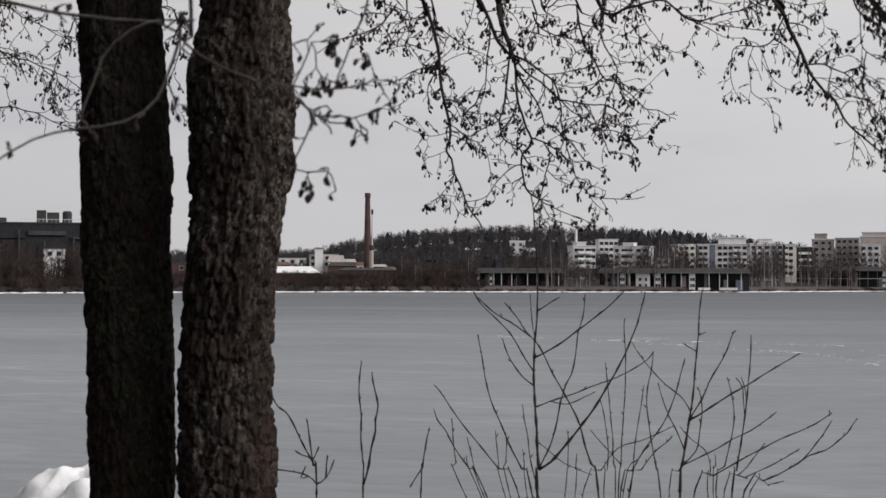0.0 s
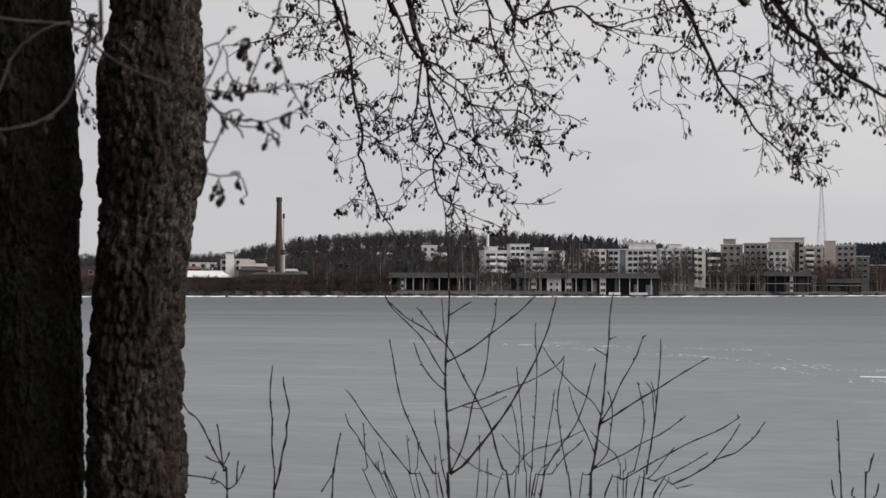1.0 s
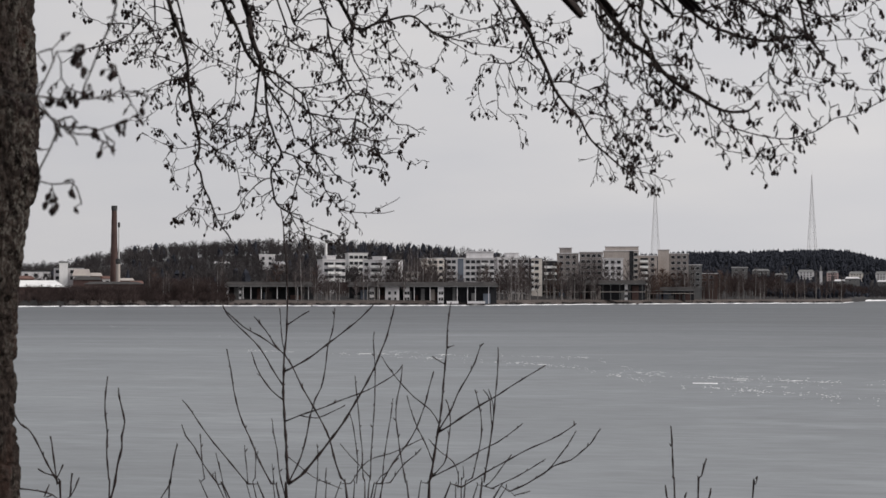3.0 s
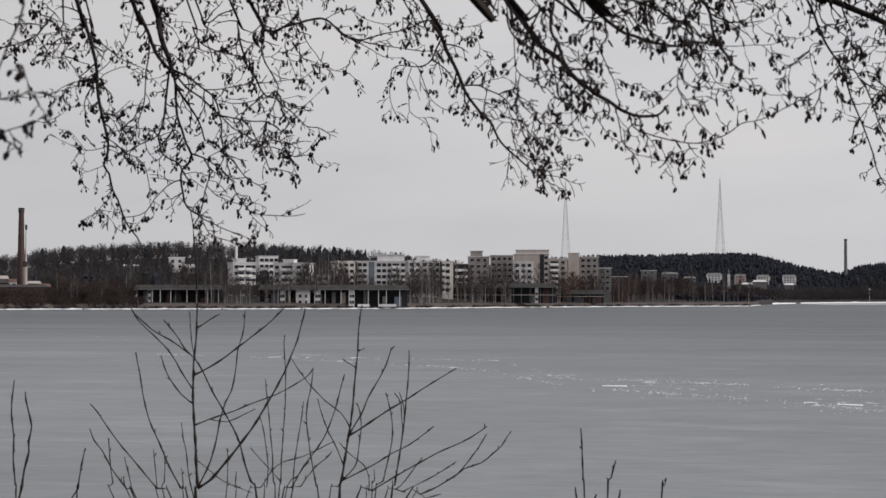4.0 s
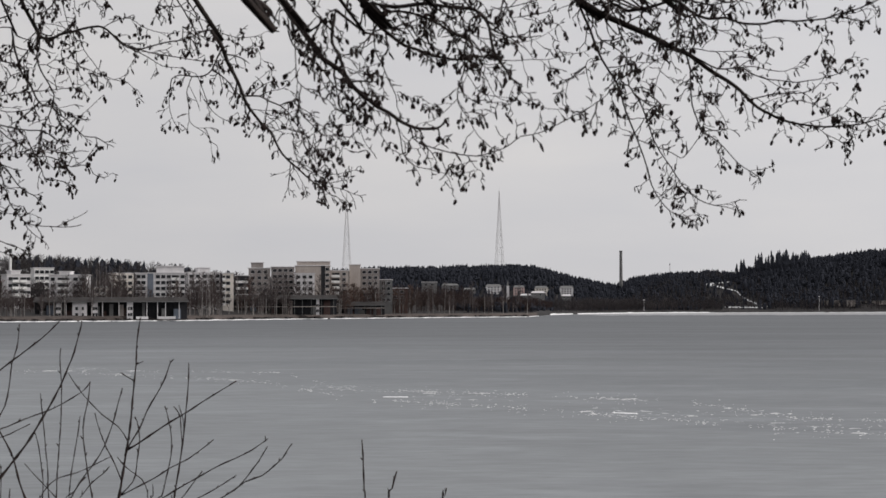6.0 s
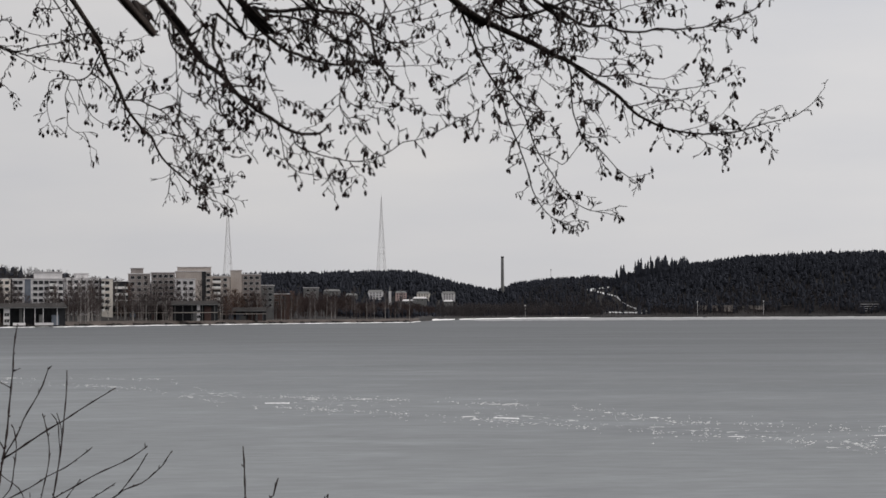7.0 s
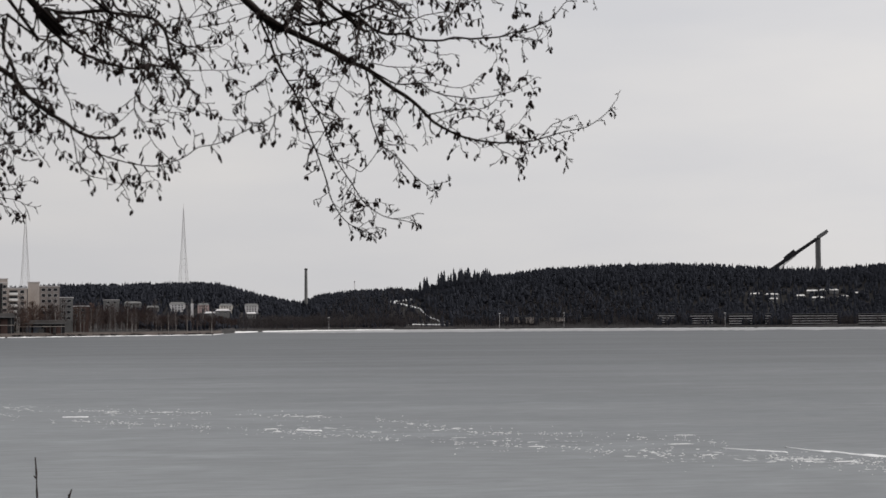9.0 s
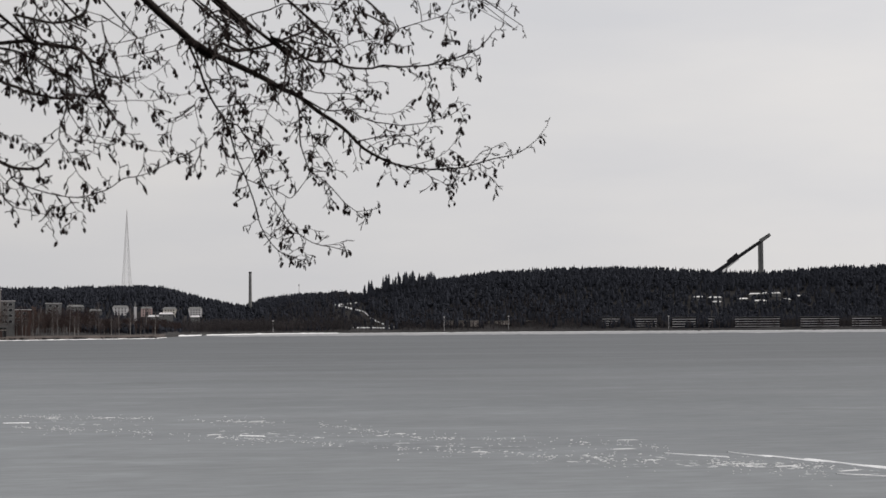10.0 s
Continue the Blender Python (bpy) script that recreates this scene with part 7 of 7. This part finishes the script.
    c.limb([(-23.62, 7.43), (-23.08, 7.71), (-22.80, 6.90)], 2.97, 2.97, 0.0017, 0.0013, 0.066, 0.018, cones=1.0)
    # sprays behind the trunks
    c.size, c.bark = 1.0, LIMB
    c.limb([(-34.37, 8.03), (-32.82, 7.21), (-31.77, 6.85), (-30.90, 6.47), (-29.74, 5.70)], 9.0, 8.6, 0.005, 0.0016, 0.26, 0.024)
    c.limb([(-34.35, 5.23), (-32.81, 5.48), (-31.76, 5.29), (-30.71, 4.87), (-29.82, 4.44)], 8.8, 8.5, 0.0045, 0.0016, 0.22, 0.024)
    c.limb([(-29.77, 9.43), (-30.55, 8.17), (-31.07, 6.91), (-31.15, 5.66), (-30.53, 4.78)], 8.8, 8.7, 0.005, 0.0015, 0.26, 0.024, join=True)
    c.limb([(-33.87, 9.61), (-32.66, 8.62), (-31.43, 7.96), (-30.20, 7.47)], 9.0, 8.8, 0.005, 0.0015, 0.26, 0.024, join=True)
    c.limb([(-28.43, 9.83), (-27.35, 8.62), (-27.20, 7.37), (-27.52, 6.28), (-27.15, 5.39)], 8.6, 8.6, 0.004, 0.0014, 0.15, 0.024, join=True)
    c.finish()


build_alders()


# ---------------------------------------------------------------- bushes on the bank
GROWN = {}          # the stems of each bush, by its name


def stem_part(root, pts, dist, r0, r1, base=None, seed=0, spurs=0.05):
    rnd = random.Random(seed)
    line = [spot(b, a, dist) for b, a in pts]
    kin = GROWN.setdefault(root.name, [])
    if base is not None:
        line = [base] + line
    elif kin:
        near = min((p for old in kin for p in old), key=lambda p: (p - line[0]).length)
        if (near - line[0]).length < 0.12:
            line[0] = near
    path = spline(line, 0.03)
    kin.append(path)
    k = len(path)
    for i in range(1, k - 1):
        q = path[i] * 9.0
        path[i] = path[i] + noise.noise_vector((q.x, q.y, q.z + seed)) * 0.004
    radii = [0.88 * (r0 + (r1 - r0) * i / (k - 1)) * (1.0 + (0.6 if i % 3 == 0 else 0.0)) for i in range(k)]
    g = Geo()
    g.tube(path, radii, 6)
    s = spurs
    for i in range(3, k - 1):
        s -= (path[i] - path[i - 1]).length
        if s < 0 and (base is None or i > k * 0.3):
            s = spurs * rnd.uniform(0.6, 1.6)
            d = (path[i] - path[i - 1]).normalized()
            e = (d + Vector((rnd.uniform(-1, 1), rnd.uniform(-1, 1), rnd.uniform(-0.2, 0.9))) * 0.9).normalized()
            ln = rnd.choice((0.009, 0.011, 0.013, 0.016, 0.022))
            g.tube([path[i], path[i] + e * ln * 0.55, path[i] + e * ln], [radii[i] * 0.7, 0.0032, 0.0014], 4)
    part("stem", g.mesh("stem", SHRUB, smooth=True), root)


def build_bushes():
    d = 8.0
    bush = thing("willow_bush", "leafless reddish-brown bush of thin forked stems", "bush", Matrix.Identity(4), "bushes on the bank")
    feet = [place(b, d, 2.66) for b in (-15.0, -13.2, -11.2, -9.6)]
    S = functools.partial(stem_part, bush, dist=d)
    S([(-15.61, -6.62), (-15.54, -6.05), (-15.60, -5.15), (-15.66, -4.06), (-15.70, -3.15), (-15.70, -2.24), (-15.65, -1.51), (-15.60, -0.96), (-15.60, -0.41), (-15.62, 0.69), (-15.72, 2.15), (-15.83, 2.89)], r0=0.0110, r1=0.0022, base=feet[0], seed=1)
    S([(-13.64, -6.63), (-13.86, -5.87), (-14.09, -5.15), (-14.23, -4.61), (-14.45, -4.15), (-14.73, -3.61), (-15.10, -2.97), (-15.37, -2.42), (-15.65, -1.96), (-16.00, -1.60), (-16.29, -1.14), (-16.66, -0.68)], r0=0.0075, r1=0.0025, base=feet[1], seed=2)
    S([(-11.01, -6.63), (-10.94, -5.87), (-10.83, -5.15), (-10.70, -4.42), (-10.64, -3.88), (-10.55, -3.15), (-10.48, -2.23), (-10.41, -1.50), (-10.39, -0.95), (-10.32, -0.40), (-10.28, -0.22)], r0=0.0100, r1=0.0025, base=feet[2], seed=3)
    S([(-9.36, -6.62), (-9.23, -6.04), (-9.11, -5.41), (-9.00, -4.59), (-8.92, -3.96), (-8.85, -3.32), (-8.78, -2.59), (-8.76, -1.68)], r0=0.0065, r1=0.0025, base=feet[3], seed=4)
    S([(-15.92, -1.69), (-16.47, -1.32), (-17.02, -1.00), (-17.57, -0.50), (-17.66, -0.32)], r0=0.0035, r1=0.0024, seed=5)
    S([(-15.68, -2.97), (-16.10, -2.33), (-16.47, -1.69), (-16.93, -1.23), (-17.38, -0.78), (-17.60, -0.50)], r0=0.0035, r1=0.0024, seed=6)
    S([(-15.70, -3.42), (-16.10, -3.06), (-16.43, -2.60), (-16.65, -2.14), (-16.74, -1.83)], r0=0.0035, r1=0.0024, seed=7)
    S([(-15.65, -2.51), (-15.19, -2.20), (-14.74, -1.91), (-14.28, -1.54), (-13.82, -1.23), (-13.36, -0.86), (-13.00, -0.50), (-12.72, -0.22)], r0=0.0042, r1=0.0024, seed=8)
    S([(-15.60, -0.92), (-15.20, -0.68), (-14.87, -0.50)], r0=0.0030, r1=0.0022, seed=9)
    S([(-15.69, -1.87), (-15.74, -1.51), (-15.80, -0.96), (-15.84, -0.41)], r0=0.0024, r1=0.0020, seed=10)
    S([(-15.61, -4.06), (-15.19, -3.88), (-14.64, -3.70), (-14.09, -3.48), (-13.54, -3.28), (-12.99, -3.06), (-12.44, -2.78), (-12.08, -2.51), (-11.86, -2.24)], r0=0.0032, r1=0.0020, seed=11)
    S([(-15.19, -4.15), (-14.64, -3.97), (-14.09, -3.73), (-13.72, -3.55)], r0=0.0024, r1=0.0020, seed=12)
    S([(-15.54, -6.23), (-15.18, -5.83), (-14.72, -5.33), (-14.27, -4.75), (-13.81, -4.15), (-13.36, -3.42), (-12.99, -2.79), (-12.72, -2.24), (-12.54, -1.78), (-12.35, -1.32), (-12.17, -0.59), (-12.12, -0.31)], r0=0.0065, r1=0.0025, seed=13)
    S([(-15.45, -6.05), (-15.18, -5.24), (-14.96, -4.51), (-14.82, -3.79), (-14.69, -3.33), (-14.49, -2.97), (-14.37, -2.42), (-14.28, -1.69), (-14.13, -1.14), (-14.06, -0.41)], r0=0.0042, r1=0.0024, seed=14)
    S([(-15.80, -6.62), (-16.09, -6.04), (-16.46, -5.32), (-16.82, -4.51), (-17.10, -3.87), (-17.28, -3.14), (-17.41, -2.33), (-17.53, -1.72)], r0=0.0055, r1=0.0024, base=feet[0], seed=15)
    S([(-16.27, -6.62), (-16.82, -6.04), (-17.37, -5.41), (-17.91, -4.77), (-18.37, -4.14), (-18.73, -3.59), (-18.95, -3.35)], r0=0.0046, r1=0.0024, base=feet[0], seed=16)
    S([(-17.36, -6.61), (-17.82, -6.03), (-18.27, -5.40), (-18.54, -4.86), (-18.82, -4.49), (-18.96, -4.13)], r0=0.0046, r1=0.0024, base=feet[0], seed=17)
    S([(-18.08, -6.60), (-18.23, -5.85), (-18.33, -5.13), (-18.37, -4.44)], r0=0.0030, r1=0.0022, base=feet[0], seed=18)
    S([(-17.45, -6.61), (-17.63, -6.03), (-17.76, -5.49), (-17.87, -5.04)], r0=0.0032, r1=0.0022, base=feet[0], seed=19)
    S([(-17.54, -6.61), (-17.82, -6.03), (-17.89, -5.64)], r0=0.0026, r1=0.0020, base=feet[0], seed=20)
    S([(-16.72, -6.62), (-16.82, -6.04), (-16.88, -5.32), (-16.95, -4.81)], r0=0.0030, r1=0.0022, base=feet[0], seed=21)
    S([(-16.54, -6.62), (-16.60, -5.86), (-16.58, -5.32), (-16.62, -4.87)], r0=0.0030, r1=0.0022, base=feet[0], seed=22)
    S([(-15.69, -6.44), (-15.82, -5.69), (-15.91, -4.96), (-16.04, -4.42), (-16.08, -3.97)], r0=0.0032, r1=0.0022, seed=23)
    S([(-15.96, -6.62), (-16.00, -6.05), (-16.07, -5.41)], r0=0.0026, r1=0.0020, base=feet[0], seed=24)
    S([(-14.67, -6.63), (-14.61, -5.87), (-14.60, -5.15), (-14.63, -4.79)], r0=0.0030, r1=0.0022, base=feet[0], seed=25)
    S([(-14.36, -6.63), (-14.38, -6.05), (-14.32, -5.55)], r0=0.0028, r1=0.0022, base=feet[0], seed=26)
    S([(-15.60, -5.24), (-15.18, -5.51), (-14.72, -5.84), (-14.27, -6.05), (-13.81, -6.23)], r0=0.0022, r1=0.0018, seed=27)
    S([(-13.44, -6.63), (-13.35, -6.05), (-13.32, -5.33), (-13.39, -4.61), (-13.50, -4.06), (-13.58, -3.79)], r0=0.0032, r1=0.0022, base=feet[1], seed=28)
    S([(-13.08, -6.63), (-13.13, -5.87), (-13.17, -4.97), (-13.26, -4.06), (-13.32, -3.33), (-13.40, -2.60)], r0=0.0036, r1=0.0022, base=feet[1], seed=29)
    S([(-12.98, -6.63), (-12.91, -5.87), (-12.86, -4.97), (-12.79, -4.06), (-12.75, -3.15), (-12.76, -2.24), (-12.79, -1.50), (-12.78, -1.18)], r0=0.0040, r1=0.0022, base=feet[1], seed=30)
    S([(-12.99, -5.87), (-13.26, -5.48), (-13.54, -5.15), (-13.87, -4.79)], r0=0.0022, r1=0.0018, seed=31)
    S([(-14.08, -6.63), (-13.53, -6.05), (-13.17, -5.51), (-12.80, -5.24), (-12.26, -5.10), (-11.71, -4.88), (-11.16, -4.60)], r0=0.0026, r1=0.0020, base=feet[0], seed=32)
    S([(-12.89, -6.63), (-12.53, -6.05), (-12.16, -5.42), (-11.71, -4.79), (-11.43, -4.33), (-11.25, -3.88), (-11.07, -3.33), (-10.94, -2.78), (-10.85, -2.45)], r0=0.0042, r1=0.0024, base=feet[1], seed=33)
    S([(-12.80, -6.63), (-12.35, -5.69), (-11.98, -5.24)], r0=0.0032, r1=0.0022, base=feet[1], seed=34)
    S([(-12.62, -6.63), (-12.25, -6.05), (-11.80, -5.42), (-11.43, -5.15), (-11.25, -4.93)], r0=0.0032, r1=0.0022, base=feet[1], seed=35)
    S([(-11.65, -6.63), (-11.76, -6.05), (-11.89, -5.33), (-12.00, -4.61), (-12.07, -4.06), (-12.04, -3.42), (-11.93, -2.78), (-11.86, -2.24)], r0=0.0048, r1=0.0024, base=feet[2], seed=36)
    S([(-12.58, -6.63), (-12.44, -5.15), (-12.35, -4.61), (-12.26, -3.97), (-12.17, -3.33)], r0=0.0032, r1=0.0022, base=feet[1], seed=37)
    S([(-10.70, -4.06), (-10.97, -3.69), (-11.43, -3.33), (-11.80, -2.97), (-12.17, -2.51), (-12.54, -1.96)], r0=0.0030, r1=0.0020, seed=38)
    S([(-10.86, -5.33), (-11.16, -4.69), (-11.38, -4.24), (-11.56, -3.79), (-11.71, -3.24)], r0=0.0032, r1=0.0020, seed=39)
    S([(-10.50, -2.27), (-10.70, -2.09), (-10.90, -1.96)], r0=0.0026, r1=0.0020, seed=40)
    S([(-10.39, -1.72), (-10.19, -1.61)], r0=0.0022, r1=0.0020, seed=41)
    S([(-10.64, -4.33), (-10.33, -3.78), (-10.10, -3.24), (-9.79, -2.69), (-9.51, -2.14), (-9.33, -1.68), (-9.22, -1.55)], r0=0.0040, r1=0.0024, seed=42)
    S([(-10.68, -4.42), (-10.24, -4.15), (-9.78, -3.84), (-9.33, -3.54), (-8.78, -3.23), (-8.23, -2.86), (-7.77, -2.59), (-7.23, -2.26)], r0=0.0046, r1=0.0022, seed=43)
    S([(-10.90, -5.87), (-10.51, -5.42), (-10.39, -4.78), (-10.31, -4.06), (-10.39, -3.51), (-10.46, -3.38)], r0=0.0030, r1=0.0022, seed=44)
    S([(-10.90, -5.80), (-10.24, -5.54), (-9.78, -5.29), (-9.33, -5.00), (-8.78, -4.74), (-8.32, -4.41), (-7.96, -4.13)], r0=0.0032, r1=0.0022, seed=45)
    S([(-10.15, -6.63), (-10.06, -6.23), (-10.06, -5.78), (-10.24, -5.36), (-10.61, -5.06), (-11.01, -4.64)], r0=0.0026, r1=0.0020, base=feet[3], seed=46)
    S([(-11.34, -6.63), (-11.06, -6.05), (-10.86, -5.73)], r0=0.0030, r1=0.0022, base=feet[2], seed=47)
    S([(-8.96, -4.20), (-9.00, -3.60), (-9.05, -3.32), (-9.24, -3.05)], r0=0.0026, r1=0.0020, seed=48)
    S([(-8.92, -3.96), (-8.94, -3.50), (-9.07, -3.03)], r0=0.0024, r1=0.0020, seed=49)
    S([(-9.87, -6.62), (-9.60, -5.87), (-9.42, -5.14), (-9.29, -4.41), (-9.33, -3.78), (-9.44, -3.32), (-9.51, -3.05)], r0=0.0038, r1=0.0022, base=feet[3], seed=50)
    S([(-10.51, -6.63), (-9.96, -6.19), (-9.51, -5.92), (-8.96, -5.59), (-8.41, -5.28), (-7.87, -5.00), (-7.32, -4.76), (-6.77, -4.49), (-6.41, -4.25), (-6.23, -4.12)], r0=0.0054, r1=0.0022, base=feet[2], seed=51)
    S([(-8.96, -6.62), (-8.41, -6.31), (-7.87, -6.09), (-7.32, -5.76), (-6.95, -5.48), (-6.41, -5.30), (-6.05, -4.99), (-5.77, -4.75), (-5.59, -4.48), (-5.45, -4.29)], r0=0.0054, r1=0.0022, base=feet[3], seed=52)
    S([(-7.14, -5.59), (-6.86, -5.30), (-6.59, -4.94), (-6.37, -4.58), (-6.23, -4.36)], r0=0.0032, r1=0.0022, seed=53)
    S([(-9.60, -6.62), (-8.96, -6.22), (-8.41, -5.95), (-7.87, -5.67), (-7.50, -5.45), (-7.23, -5.27)], r0=0.0032, r1=0.0022, base=feet[3], seed=54)
    S([(-9.23, -6.31), (-8.87, -5.86), (-8.59, -5.50), (-8.32, -5.13)], r0=0.0026, r1=0.0020, seed=55)
    S([(-9.96, -6.62), (-9.87, -5.87), (-9.89, -5.51)], r0=0.0026, r1=0.0020, base=feet[3], seed=56)
    S([(-8.78, -6.62), (-8.23, -6.43), (-7.72, -6.30)], r0=0.0026, r1=0.0020, base=feet[3], seed=57)

    def sapling(label, foot, rows, seed):
        root = thing("sapling", label, "sapling", Matrix.Identity(4), "saplings on the bank")
        for k, (pts, r0) in enumerate(rows):
            stem_part(root, pts, 7.6, r0, 0.003, place(foot, 7.6, 2.66) if k == 0 else None, seed + k, 0.045)

    sapling("two-forked thin leafless sapling", -21.3, (([(-21.23, -6.56), (-21.27, -5.81), (-21.33, -5.10), (-21.31, -4.38), (-21.39, -3.57), (-21.37, -3.12), (-21.30, -2.58)], 0.0060), ([(-21.19, -6.38), (-21.05, -5.90), (-20.97, -5.37), (-20.83, -4.83), (-20.85, -4.47), (-20.76, -4.03), (-20.85, -3.58), (-20.94, -3.22), (-20.96, -2.94)], 0.0055),), 50)
    sapling("leaning thin leafless sapling beside the alder", -22.9, (([(-22.74, -6.53), (-22.83, -5.96), (-22.95, -5.69), (-23.10, -5.43), (-23.27, -5.07), (-23.54, -4.53), (-23.77, -4.21), (-23.98, -4.08), (-24.19, -3.72)], 0.0060), ([(-22.83, -6.05), (-22.92, -5.43), (-23.01, -4.89), (-23.07, -4.45)], 0.0040), ([(-22.88, -5.82), (-22.74, -5.52), (-22.67, -5.34)], 0.0030), ([(-22.99, -5.75), (-23.23, -5.60), (-23.45, -5.46)], 0.0030), ([(-22.77, -6.41), (-23.00, -6.28), (-23.44, -6.16), (-24.06, -6.06)], 0.0030), ([(-23.00, -6.28), (-23.26, -6.34), (-23.09, -5.96)], 0.0026), ([(-22.74, -6.50), (-22.47, -6.36), (-22.42, -5.97), (-22.39, -5.62)], 0.0032), ([(-22.45, -6.29), (-22.30, -6.11), (-22.17, -5.76)], 0.0028),), 60)
    sapling("single thin leafless shoot", -19.4, (([(-19.35, -6.59), (-19.31, -6.02), (-19.23, -5.48), (-19.16, -5.03), (-19.09, -4.76)], 0.0060), ([(-19.33, -6.19), (-19.62, -6.51), (-19.71, -6.65)], 0.0030),), 70)
    sapling("stout upright leafless shoot", -3.0, (([(-3.08, -6.54), (-3.13, -5.79), (-3.16, -5.08), (-3.20, -4.18)], 0.0070), ([(-3.02, -6.86), (-3.31, -6.54), (-3.38, -6.06)], 0.0040),), 80)
    sapling("short leaning leafless shoot", -2.2, (([(-2.34, -6.52), (-2.22, -5.77), (-2.07, -5.20)], 0.0070), ([(-2.40, -6.76), (-2.01, -6.52), (-1.93, -6.13)], 0.0040), ([(-2.40, -6.76), (-2.74, -6.53), (-2.70, -6.28)], 0.0035),), 84)
    sapling("short leafless shoot over the ice", -0.6, (([(-0.63, -6.49), (-0.54, -6.01), (-0.47, -5.74)], 0.0060),), 88)


build_bushes()


def build_snow_mound():
    rnd = random.Random(8)
    g = Geo()
    c = place(-30.15, 11.0, 2.2)
    n, m = 110, 46
    for j in range(m + 1):
        t = math.pi / 2 * j / m
        for i in range(n):
            a = 2 * math.pi * i / n
            p = Vector((math.cos(a) * math.cos(t), math.sin(a) * math.cos(t), math.sin(t)))
            k = 1.0 + 0.16 * noise.noise(p * 1.7 + Vector((0.4, 0, 0))) + 0.07 * noise.noise(p * 4.0) + 0.035 * noise.noise(p * 8.5) + 0.012 * noise.noise(p * 22)
            g.v.append((c.x + p.x * 0.70 * k, c.y + p.y * 0.75 * k, c.z + p.z * (1.06 + 0.10 * p.x) * k))
    for j in range(m):
        for i in range(n):
            q = (i + 1) % n
            g.f.append((j * n + i, j * n + q, (j + 1) * n + q, (j + 1) * n + i))
            g.m.append(0)
    tagged(new("snow_mound", g.mesh("snow_mound", SNOW, smooth=True)), "lumpy rounded mound of white snow on the bank", "snow mound")


build_snow_mound()


# ---------------------------------------------------------------- single trees along the far shore
def build_shore_trees():
    rnd = random.Random(77)
    kinds = []
    for i, (stem_mat, twig_mat, lab, h, sp) in enumerate(((BIRCH, BARE, "slender leafless birch on the far shore", 11, 2.6), (BIRCH, BARE, "slender leafless birch on the far shore", 13, 3.0), (BARE, BARE, "bare grey-brown tree on the far shore", 9, 3.2), (BARE, RUST, "bare russet-twigged tree on the far shore", 10, 3.4), (BIRCH, BARE, "slender leafless birch on the far shore", 8, 2.2))):
        gt, gc = Geo(), Geo()
        bare_tree(gc, Vector((0, 0, 0)), h, sp * 0.85, rnd, 38, 9, 0.17, 0.040, gt=gt)
        kinds.append((gt.mesh("trunk", stem_mat), gc.mesh("crown", twig_mat), lab))
    spots = [(rnd.uniform(-14.5, -8), 12, 30) for i in range(40)] + [(rnd.uniform(-9.4, -7.8), 6, 22) for i in range(11)] + [(rnd.uniform(-15.2, -13.9), 6, 30) for i in range(12)] + [(rnd.uniform(-13.9, -7.5), 75, 100) for i in range(34)] + [(rnd.uniform(-12.2, -10.4), 70, 110) for i in range(26)] + [(rnd.uniform(-8.2, -1.5), 10, 45) for i in range(62)] + [(rnd.uniform(-3.9, -1.4), 6, 40) for i in range(34)] + [(rnd.uniform(-7.2, -4.2), 6, 24) for i in range(10)]
    spots += [(rnd.uniform(-1.6, 2.2), 10, 40) for i in range(30)] + [(rnd.uniform(-20, -14), 12, 40) for i in range(20)]
    spots = [(b, lo, hi, 0.8, 1.6) for b, lo, hi in spots]
    spots += [(rnd.uniform(-6.85, -5.15), 8, 34, 1.35, 1.75) for i in range(13)] + [(rnd.uniform(-9.2, -7.75), 8, 60, 1.3, 1.65) for i in range(11)]
    spots += [(rnd.uniform(-3.7, -2.3), 8, 40, 1.2, 1.6) for i in range(10)] + [(rnd.uniform(-12.1, -10.7), 60, 120, 1.3, 1.8) for i in range(14)]
    for b, lo, hi, small, large in spots:
        dd = shore(b) + rnd.uniform(lo, hi)
        t, c, lab = kinds[rnd.choice((0, 1, 2, 4, 0, 1)) if rnd.random() > (0.45 if -4.4 < b < -1.4 else 0.06) else 3]
        s = rnd.uniform(small, large)
        m = Matrix.Translation(place(b, dd, ground(b, dd) - 0.2)) @ pose(0, 0, 0, 0, 0, rnd.uniform(0, 360)) @ Matrix.Scale(s, 4)
        root = thing("birch_tree" if "birch" in lab else "shore_tree", lab, "tree", m, "trees along the far shore")
        part("trunk", t, root)
        part("crown", c, root)


build_shore_trees()
